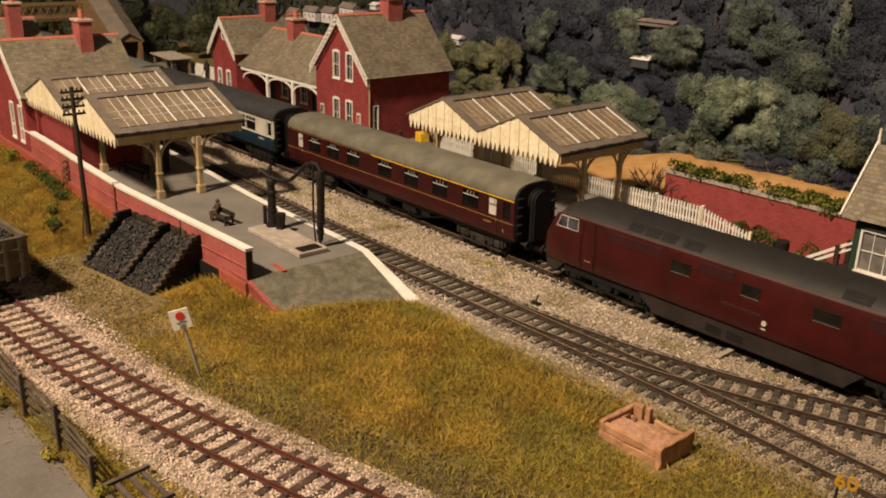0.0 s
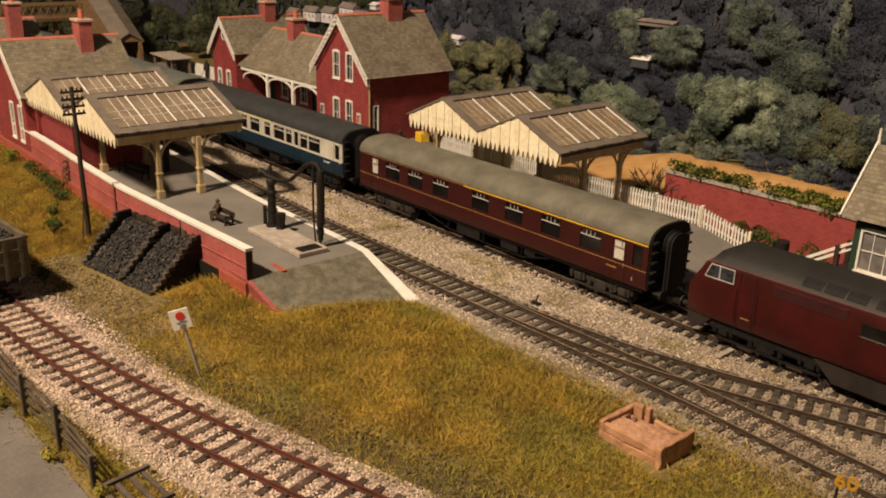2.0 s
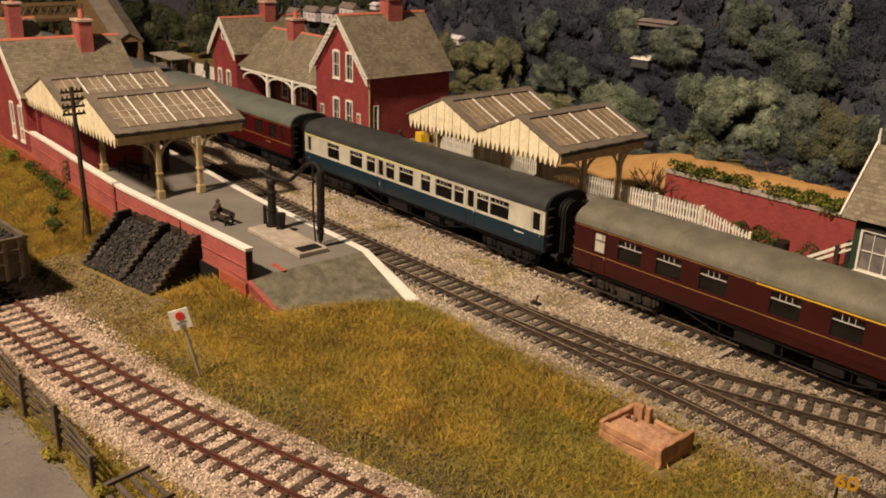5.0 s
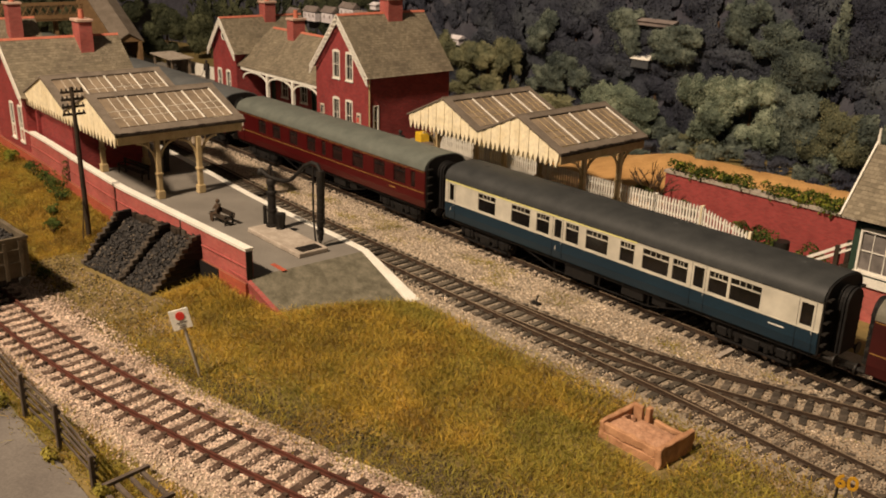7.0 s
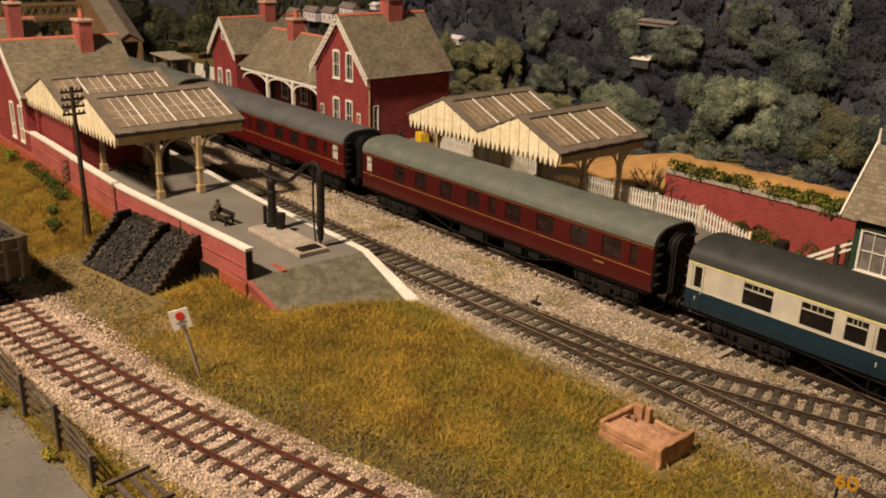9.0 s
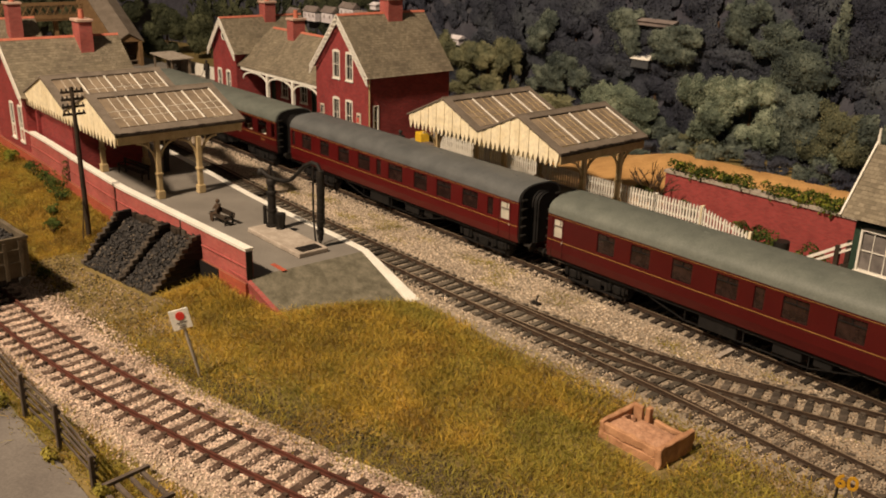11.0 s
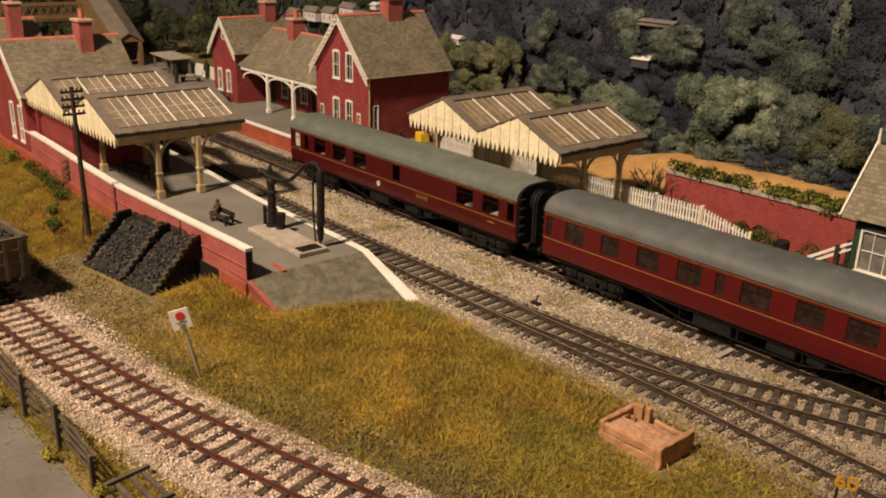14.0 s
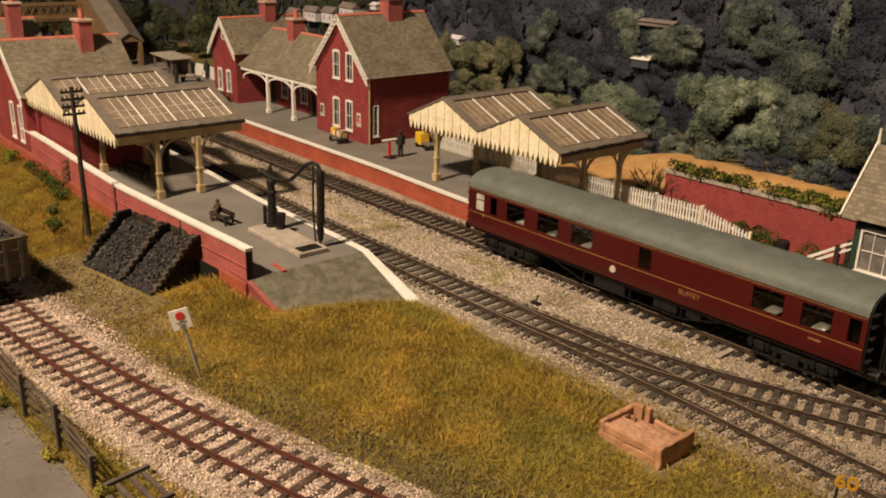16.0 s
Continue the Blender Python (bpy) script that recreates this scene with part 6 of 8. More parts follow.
# ---- foliage ----
def leaf_mats(rng, centres, radii, count, size, spread=0.35, front=None):
    """Leaves laid on the skins of lobes, turned outwards with some scatter."""
    n = len(centres) * count
    c, r = np.repeat(np.asarray(centres, float), count, 0), np.repeat(np.asarray(radii, float), count)
    d = rng.normal(size=(n, 3))
    d[:, 2] = np.abs(d[:, 2]) * np.where(rng.random(n) < 0.8, 1, -1)
    if front is not None:
        flip = (d @ np.asarray(front, float)) < 0
        d[flip & (rng.random(n) < 0.85)] *= np.array([-1, -1, 1])
    d /= np.linalg.norm(d, axis=1)[:, None]
    pos = c + d * (r * rng.uniform(0.78, 1.08, n))[:, None]
    nrm = d + rng.normal(0, spread, (n, 3))
    nrm /= np.linalg.norm(nrm, axis=1)[:, None]
    t1 = np.cross(nrm, rng.normal(size=(n, 3)))
    t1 /= np.linalg.norm(t1, axis=1)[:, None]
    t2 = np.cross(nrm, t1)
    s = rng.uniform(0.6, 1.4, n) * size
    return np.stack([t1 * s[:, None], t2 * s[:, None], nrm * s[:, None], pos], 2)


def shrub(name, label, at, r, leaves, mat, size=1.5, lobes=5, seed=0, category="bush"):
    """A small bush of loose leaves on a short branching stem."""
    rng = np.random.default_rng(seed)
    x, y, z = at
    cs = [(x + rng.uniform(-.7, .7) * r, y + rng.uniform(-.5, .5) * r, z + r * rng.uniform(0.35, 0.9)) for _ in range(lobes)]
    b = thing(name, label, category, at)
    b.matrix_world = Matrix.Identity(4)
    me = many("leaf_mass", LEAF_V, LEAF_F, leaf_mats(rng, cs, [r * 0.5] * lobes, leaves // lobes, size), mat)
    ob = new("leaf_mass", me)
    ob.parent = b
    bm = B()
    for c in cs:
        rod(bm, (x, y, z - 1.5), c, 0.5, 0.2, 5)
    part("stem", bm, TWIG, b)


def relief(rng, at, rx, rz, face, depth, step=1.0, both=False):
    """A crown as a crag of lobes upon lobes: vertices, faces and outward points, in millimetres."""
    lobes = []

    def height(u, v):
        h = np.full(np.shape(u), -1.0)
        for a, b, r, base in lobes:
            q = r * r - (u - a) ** 2 - (v - b) ** 2
            h = np.where(q > 0, np.maximum(h, base + np.sqrt(np.maximum(q, 0))), h)
        return h
    for _ in range(9):
        a, q = rng.uniform(0, 2 * math.pi), math.sqrt(rng.uniform(0, 1)) * 0.76
        lobes.append((q * math.cos(a), q * math.sin(a), rng.uniform(0.20, 0.42), 0.6 * math.sqrt(1 - q * q) - 0.25 + rng.uniform(-0.12, 0.12)))
    for count, r0, r1 in ((46, 0.10, 0.20), (150, 0.05, 0.10)):
        a, q = rng.uniform(0, 2 * math.pi, count), np.sqrt(rng.uniform(0, 1, count)) * 1.05
        u, v = q * np.cos(a), q * np.sin(a)
        h = height(u, v)
        lobes += [(u[k], v[k], rng.uniform(r0, r1), h[k] - 0.04) for k in range(count) if h[k] > -0.5]
    nu, nv = max(12, int(2.5 * rx / step)), max(12, int(2.5 * rz / step))
    u, v = np.meshgrid(np.linspace(-1.25, 1.25, nu), np.linspace(-1.25, 1.25, nv), indexing="ij")
    u, v = u + rng.normal(0, 0.25 * 2.5 / nu, u.shape), v + rng.normal(0, 0.25 * 2.5 / nv, v.shape)
    h = height(u, v)
    solid = h > -0.5
    h = np.where(solid, h + rng.normal(0, 0.012, h.shape), 0.0)
    ca, sa = math.cos(face), math.sin(face)
    ids = np.arange(nu * nv).reshape(nu, nv)
    keep = solid[:-1, :-1] & solid[1:, :-1] & solid[1:, 1:] & solid[:-1, 1:]
    quads = np.stack([ids[:-1, :-1], ids[1:, :-1], ids[1:, 1:], ids[:-1, 1:]], -1)[keep]
    sides, faces = [], []
    for k, sign in enumerate((1, -1) if both else (1,)):
        w = sign * h * depth
        p = np.stack([at[0] + u * rx * ca + w * sa, at[1] + u * rx * sa - w * ca, at[2] + v * rz], -1).reshape(-1, 3)
        sides.append(p)
        faces.append((quads if sign > 0 else quads[:, ::-1]) + k * nu * nv)
    pts, quads = np.concatenate(sides), np.concatenate(faces)
    n = np.cross(pts[quads[:, 2]] - pts[quads[:, 0]], pts[quads[:, 3]] - pts[quads[:, 1]])
    n /= np.linalg.norm(n, axis=1)[:, None] + 1e-9
    return pts, quads, pts[quads].mean(1), n


def mass_mesh(name, groups, mat):
    """One smooth mesh of several crags."""
    base, vs, fs = 0, [], []
    for pts, quads, _, _ in groups:
        vs.append(pts), fs.append(quads + base)
        base += len(pts)
    v, f = np.concatenate(vs) * MM, np.concatenate(fs)
    used, flat = np.unique(f.ravel(), return_inverse=True)
    v, f = v[used], flat.reshape(f.shape)
    me = bpy.data.meshes.new(name)
    me.vertices.add(len(v)), me.vertices.foreach_set("co", v.ravel())
    me.loops.add(f.size), me.loops.foreach_set("vertex_index", f.ravel().astype(np.int32))
    me.polygons.add(len(f)), me.polygons.foreach_set("loop_start", np.arange(0, f.size, 4, dtype=np.int32))
    me.update(calc_edges=True)
    me.validate()
    me.materials.append(mat)
    me.shade_smooth()
    return me


def spray(rng, groups, share, size, stand=1.1):
    """Small loose leaves standing off the skin of the crags."""
    c = np.concatenate([g[2] for g in groups])
    n = np.concatenate([g[3] for g in groups])
    pick = rng.integers(0, len(c), int(len(c) * share))
    c, out = c[pick], n[pick]
    n = out + rng.normal(0, 0.5, out.shape)
    n /= np.linalg.norm(n, axis=1)[:, None]
    t1 = np.cross(n, rng.normal(size=n.shape))
    t1 /= np.linalg.norm(t1, axis=1)[:, None]
    s = (rng.uniform(0.45, 1.5, len(c)) * size)[:, None]
    off = out * np.abs(rng.normal(0, stand, len(c)))[:, None] + rng.normal(0, 0.7, c.shape)
    return np.stack([t1 * s, np.cross(n, t1) * s, n * s, c + off], 2)


def build_woods():
    """The wooded hillside behind: a dark backboard with trees in low relief upon it."""
    m, nt, b = nodes_of("hazy_wooded_distance")
    big, mid, fine = noise_of(nt, 55, 6, 0.65), noise_of(nt, 14, 5, 0.6), noise_of(nt, 3.0, 3)
    # bluish lifted darks: haze and sheen on the board are put into its colour
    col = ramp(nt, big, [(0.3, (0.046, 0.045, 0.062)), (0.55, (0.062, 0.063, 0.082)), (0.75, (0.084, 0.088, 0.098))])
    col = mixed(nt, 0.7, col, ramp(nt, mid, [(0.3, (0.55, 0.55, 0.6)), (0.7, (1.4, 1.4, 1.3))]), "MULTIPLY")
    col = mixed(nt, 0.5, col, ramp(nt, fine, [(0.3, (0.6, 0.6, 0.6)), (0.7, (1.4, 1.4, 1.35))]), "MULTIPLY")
    nt.links.new(col, b.inputs["Base Color"])
    b.inputs["Roughness"].default_value, b.inputs["Specular IOR Level"].default_value = 0.7, 0.3
    bm = B()
    pts = [(560, 300), (-1000, 300), (-1080, 285), (-1140, 240), (-1165, 160), (-1165, -700)]
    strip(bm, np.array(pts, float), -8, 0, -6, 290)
    single("backdrop", bm, m, "dark wooded hillside with bluish haze in its colour, on the layout's curved backboard", "backdrop", kind="structure")
    rng = np.random.default_rng(21)
    # the mass of dark trees, with gaps
    groups = []
    for row, (z, r0) in enumerate(((170, 24), (148, 24), (126, 22), (104, 22), (82, 20), (60, 20), (38, 20), (17, 16))):
        x = -1000 + rng.uniform(0, 30)
        while x < 380:
            if rng.random() < 0.9:
                r = 1.15 * r0 * rng.uniform(0.6, 1.3)
                groups.append(relief(rng, (x, 299.5, z + rng.uniform(-9, 9)), r * rng.uniform(0.8, 1.3), r, 0.0, r * 0.28, 2.2 if x > -420 else 3.0))
            x += rng.uniform(24, 46)
    green = [g for g in groups if g[0][:, 0].mean() < -430]
    groups = [g for g in groups if g[0][:, 0].mean() >= -430]
    for z, r0 in ((190, 30), (160, 30), (130, 28), (100, 28), (72, 26), (46, 26), (20, 24)):
        y = -420 + rng.uniform(0, 30)
        while y < 290:
            r = 1.2 * r0 * rng.uniform(0.7, 1.3)
            green.append(relief(rng, (-1162, y, z + rng.uniform(-9, 9)), r * rng.uniform(0.8, 1.2), r, math.pi / 2, r * 0.4, 3.0))
            y += rng.uniform(26, 48)
    single_mesh("green_woods", mass_mesh("green_woods", green, WOODS_GREEN), "dense olive green woodland beyond the footbridge", "woodland")
    single_mesh("green_wood_leaves", many("green_wood_leaves", LEAF_V, LEAF_F, spray(rng, green, 1.4, 2.0, 2.0), WOODS_GREEN), "fine olive leaves of the woodland beyond the footbridge", "woodland")
    single_mesh("far_woods", mass_mesh("far_woods", groups, WOODS_HAZE), "dense dark woodland on the far hillside, tinted blue-grey for haze", "woodland")
    single_mesh("hazy_wood_leaves", many("hazy_wood_leaves", LEAF_V, LEAF_F, spray(rng, groups, 1.7, 1.35, 2.0), WOODS_HAZE), "fine dark leaves of the far woodland, tinted blue-grey for haze", "woodland")
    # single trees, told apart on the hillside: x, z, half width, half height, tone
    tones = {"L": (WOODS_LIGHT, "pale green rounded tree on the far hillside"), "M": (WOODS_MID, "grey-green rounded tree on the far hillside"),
             "O": (WOODS_OLIVE, "olive green rounded tree on the far hillside"), "D": (WOODS_HAZE, "dark tree on the far hillside, tinted blue-grey for haze")}
    trees = [
        (38, 55, 30, 26, "L"), (65, 55, 28, 25, "L"), (101, 54, 26, 25, "M"), (139, 51, 24, 21, "O"), (163, 44, 20, 25, "M"), (57, 24, 24, 14, "M"),
        (21, 18, 16, 9, "O"), (138, 31, 11, 11, "L"), (101, 26, 22, 16, "M"), (-73, 37, 37, 24, "L"), (-29, 26, 25, 21, "M"), (-12, 103, 31, 16, "M"),
        (-21, 85, 21, 10, "D"), (56, 126, 22, 18, "M"), (82, 107, 32, 21, "M"), (110, 98, 26, 19, "M"), (73, 88, 20, 10, "D"), (-166, 51, 23, 17, "M"),
        (-136, 61, 22, 18, "M"), (-145, 30, 26, 8, "O"), (-170, 98, 21, 19, "M"), (-153, 81, 17, 11, "D"), (-254, 56, 40, 25, "O"), (-296, 59, 30, 22, "O"),
        (-219, 56, 21, 23, "O"), (-238, 82, 34, 12, "D"), (-280, 28, 28, 10, "O"), (-68, 108, 19, 20, "M"), (-100, 97, 27, 21, "D"), (-249, 111, 19, 23, "D"),
        (-213, 91, 12, 28, "D"), (131, 122, 7, 26, "M"), (154, 128, 16, 24, "D"), (147, 96, 19, 12, "D"), (20, 124, 22, 18, "D"), (-136, 94, 25, 21, "D"),
        (105, 131, 18, 17, "D"), (8, 45, 17, 20, "D"), (-97, 71, 34, 16, "D"), (-36, 59, 25, 15, "D"), (41, 93, 24, 11, "D"), (130, 11, 16, 10, "D"),
        (165, 23, 19, 9, "D"),
        (-40, 103, 20, 13, "D"), (-70, 84, 20, 12, "D"),
    ]
    for i, (x, z, rx, rz, k) in enumerate(trees):
        tone, label = tones[k]
        t = thing("hillside_tree", label, "tree", (x, 290, max(z - rz, 2)), group="trees on the hillside")
        t.matrix_world = Matrix.Identity(4)
        y = 299 - (3 if k == "D" else 5 if k == "M" else 8) * min(1, (150 - z) / 60)
        g = [relief(rng, (x, y, z), rx * 1.34, rz * 1.3, 0.0, (rx + rz) * (0.26 if k == "D" else 0.42), 1.2)]
        piece("crown", mass_mesh("crown", g, tone), t)
        piece("leaf_mass", many("leaf_mass", LEAF_V, LEAF_F, spray(rng, g, 3.2, 1.0), tone), t)
        bm = B()
        rod(bm, (x, y + 0.5, max(z - rz * 0.9, -4)), (x, y, z), rx * 0.07, rx * 0.03, 6)
        part("trunk", bm, TWIG, t)
    # low scrub along the back of the field
    for i in range(13):
        x = -62 + i * 20 + rng.uniform(-5, 5)
        t = thing("scrub", "low grey-green scrub along the back of the field", "bush", (x, 256, 0), group="scrub behind the field")
        t.matrix_world = Matrix.Identity(4)
        tone = (WOODS_MID, WOODS_OLIVE, WOODS_MID, WOODS_HAZE)[i % 4] if x < 70 else (WOODS_HAZE, WOODS_MID, WOODS_HAZE)[i % 3]
        y = 256 + rng.uniform(-5, 8)
        g = [relief(rng, (x, y, ground_height(x, y) + rng.uniform(3, 6)), rng.uniform(14, 22), rng.uniform(9, 14), 0.5, 12, 1.2, True)]
        piece("crown", mass_mesh("crown", g, tone), t)
        piece("leaf_mass", many("leaf_mass", LEAF_V, LEAF_F, spray(rng, g, 2.4, 1.0), tone), t)
    # nearer dark trees behind the footbridge
    for i, (x, y, z, r) in enumerate(((-900, 215, 34, 42), (-960, 120, 40, 40), (-820, 250, 36, 36), (-700, 240, 34, 36), (-1010, 20, 34, 40), (-1040, -90, 36, 44), (-640, 215, 26, 28), (-560, 230, 30, 30), (-480, 235, 28, 30), (-400, 235, 30, 34), (-300, 225, 24, 26), (-1060, 200, 60, 50), (-1080, -220, 40, 44))):
        t = thing("dark_tree", "dark green tree standing behind the station", "tree", (x, y, -4), group="trees behind the station")
        t.matrix_world = Matrix.Identity(4)
        tone = WOODS_OLIVE if i in (3, 9) else WOODS_GREEN
        g = [relief(rng, (x, y, z), r, r * 1.05, math.atan2(461 - x, y + 388), r * 0.55, 1.7, True)]
        piece("crown", mass_mesh("crown", g, WOODS_GREEN), t)
        piece("leaf_mass", many("leaf_mass", LEAF_V, LEAF_F, spray(rng, g, 1.8, 1.7, 2.2), tone), t)
        bm = B()
        rod(bm, (x, y, -5), (x, y, z), r * 0.08, r * 0.03, 7)
        part("trunk", bm, TWIG, t)
    DIM = surface("far_wall", (0.045, 0.050, 0.058), (0.07, 0.075, 0.08), 0.9, 8, 1, 0.1)
    FARROOF = surface("far_roof", (0.16, 0.13, 0.12), (0.24, 0.20, 0.18), 0.9, 8, 1, 0.1)
    FARWALL = surface("far_render", (0.58, 0.53, 0.55), (0.80, 0.75, 0.77), 0.9, 6, 1, 0.1)
    # small far buildings on the hillside
    for i, (x, z, w, h, wall, roof) in enumerate(((-650, 77, 24, 13, FARWALL, FARROOF), (-604, 83, 30, 13, FARWALL, FARROOF), (-561, 85, 26, 14, FARWALL, FARROOF), (-517, 94, 30, 13, FARWALL, FARROOF), (-490, 88, 22, 9, FARWALL, FARROOF), (-459, 102, 12, 6, FARWALL, FARWALL), (-37, 119, 38, 4, FARROOF, FARROOF), (-50, 85, 19, 8, DIM, WHITE), (-308, 77, 18, 7, FARWALL, FARWALL))):
        far = "small pale far house on the hillside" if wall == FARWALL else "small dark far hut with a white roof" if roof == WHITE else "low far house with a brown roof"
        hse = thing("hillside_house", far, "house", (x, 287, z - h), group="houses on the hillside")
        hse.matrix_world = Matrix.Identity(4)
        y0, y1 = 287, 299
        bm = B()
        box(bm, x - w / 2, x + w / 2, y0, y1, z - h, z)
        part("wall", bm, wall, hse)
        bm = B()
        prism(bm, [(y0 - 1.5, z - 0.5), ((y0 + y1) / 2, z + h * 0.5), (y1, z)], "x", x - w / 2 - 1, x + w / 2 + 1)
        part("roof", bm, roof, hse)
        n = max(1, int(w / 9))
        for k in range(n if i < 5 else 0):
            bm = B()
            u = x - w / 2 + w * (k + 0.5) / n
            box(bm, u - 1.0, u + 1.0, y0 - 0.3, y0 + 0.3, z - h * 0.6, z - h * 0.3)
            part("window", bm, FARROOF, hse)


def build_field():
    bm = B()
    xs, ys = list(range(-70, 300, 10)), list(range(152, 256, 8))
    g = [[bm.verts.new((x * MM, y * MM, (ground_height(x, y) + 0.9 + 0.5 * noise.noise(Vector((x * .05, y * .05, 0)))) * MM)) for y in ys] for x in xs]
    for i in range(len(xs) - 1):
        for j in range(len(ys) - 1):
            bm.faces.new((g[i][j], g[i + 1][j], g[i + 1][j + 1], g[i][j + 1]))
    single("field", bm, SAND, "dry ochre field behind the brick retaining wall", "field", kind="structure", smooth=True)


def build_plants():
    rng = np.random.default_rng(3)
    # creeper along the top of the retaining wall
    for k, (x0, x1, n, bright) in enumerate(((98, 158, 26, 0), (172, 232, 26, 1))):
        t = thing("creeper", "green creeper trailing over the wall coping" if k == 0 else "green and yellow creeper trailing over the wall coping", "creeper", (x0, 147, 33))
        t.matrix_world = Matrix.Identity(4)
        cs = [(x0 + (x1 - x0) * i / n + rng.uniform(-3, 3), 148 + rng.uniform(-4, 4), 35 + rng.uniform(-2.5, 2.5)) for i in range(n)]
        piece("leaf_mass", many("leaf_mass", LEAF_V, LEAF_F, leaf_mats(rng, cs, [4.6] * n, 64, 1.5, 0.8), BUSH), t)
        cs2 = [(c[0], c[1] - 1.0, c[2] + 1.4) for c in cs[::2]]
        piece("leaf_mass", many("leaf_mass", LEAF_V, LEAF_F, leaf_mats(rng, cs2, [4.0] * len(cs2), 30, 1.5, 0.8), BUSH_BRIGHT), t, None, "fresh yellow-green leaves")
        if bright:
            cs = [(200 + rng.uniform(-9, 9), 145 + rng.uniform(-3, 3), 35 + rng.uniform(-3, 3)) for i in range(6)]
            piece("leaf_mass", many("leaf_mass", LEAF_V, LEAF_F, leaf_mats(rng, cs, [3.2] * 6, 26, 1.8, 0.7), BUSH_BRIGHT), t, None, "yellow-green leaves")
        bm = B()
        for i in range(n - 1):
            rod(bm, (x0 + (x1 - x0) * i / n, 147, 33.8), (x0 + (x1 - x0) * (i + 1) / n, 147 + rng.uniform(-1, 1), 33.8), 0.4, 0.4, 5)
        part("stem", bm, TWIG, t)
    shrub("bush", "dark green bush by the white fence", (181, 121, -3), 15, 900, BUSH, 1.6, 8, 4)
    shrub("bush", "dark green bush before the brick wall", (212, 128, -3), 12, 520, BUSH, 1.5, 5, 5)
    shrub("bush", "dark bush at the foot of the bare tree", (88, 126, 10), 10, 420, BUSH, 1.5, 5, 6)
    shrub("bush", "low bush behind the picket fence", (120, 132, 6), 9, 300, BUSH, 1.5, 5, 16)
    shrub("bush", "small bush before the brick wall", (160, 138, 6), 6, 220, BUSH, 1.3, 4, 17)
    shrub("weed", "bright yellow-green weed at the foot of the wall", (-318, -186, 2), 7, 260, BUSH_BRIGHT, 1.7, 4, 7, "weed")
    for k, (x, y, r) in enumerate(((-286, -182, 6), (-262, -184, 8), (-245, -183, 7), (-228, -184, 9), (-212, -187, 9), (-197, -187, 8), (-186, -190, 6), (-160, -205, 5), (-124, -217, 5), (-133, -214, 4))):
        shrub("weed", "dark green weeds in the grass below the wall", (x, y, 1), r, 190, BUSH, 1.4, 4, 20 + k, "weed")
    t = thing("creeper", "dark creeper hanging on the brick parapet", "creeper", (-208, -178, 10))
    t.matrix_world = Matrix.Identity(4)
    cs = [(-207 + rng.uniform(-2, 2), -178.8, z) for z in (10, 13, 16, 19, 22)]
    piece("leaf_mass", many("leaf_mass", LEAF_V, LEAF_F, leaf_mats(rng, cs, [2.6] * 5, 26, 1.3, 0.7), BUSH), t)
    for k, (x, y, r) in enumerate(((88, -309, 4), (140, -308, 4.5), (176, -300, 4), (-66, -250, 6), (-52, -246, 5))):
        shrub("weed", "tuft of green weeds at the yard's edge", (x, y, -3), r, 150, BUSH if k > 2 else GRASS_GREEN, 1.2, 4, 40 + k, "weed")
    # bare tree behind the fence
    t = thing("bare_tree", "leafless brown sapling behind the white fence", "tree", (92, 128, 2))
    t.matrix_world = Matrix.Identity(4)
    rnd = random.Random(9)

    def grow(bm, p, d, length, r, depth):
        q = p + d * length
        rod(bm, p, q, r, r * 0.65, 5)
        if depth:
            for _ in range(3 if depth > 1 else 2):
                e = (d + Vector((rnd.uniform(-.8, .8), rnd.uniform(-.5, .5), rnd.uniform(-.1, .5)))).normalized()
                grow(bm, q, e, length * rnd.uniform(0.6, 0.85), r * 0.62, depth - 1)
    bm = B()
    rod(bm, (92, 128, 0), (92, 128, 12), 1.5, 1.2, 6)
    part("trunk", bm, TWIG, t)
    bm = B()
    for a in (-0.9, -0.35, 0.3, 0.9):
        grow(bm, Vector((92, 128, 11)), Vector((a, rnd.uniform(-.3, .3), 1)).normalized(), 11, 1.0, 3)
    part("branches", bm, TWIG, t)


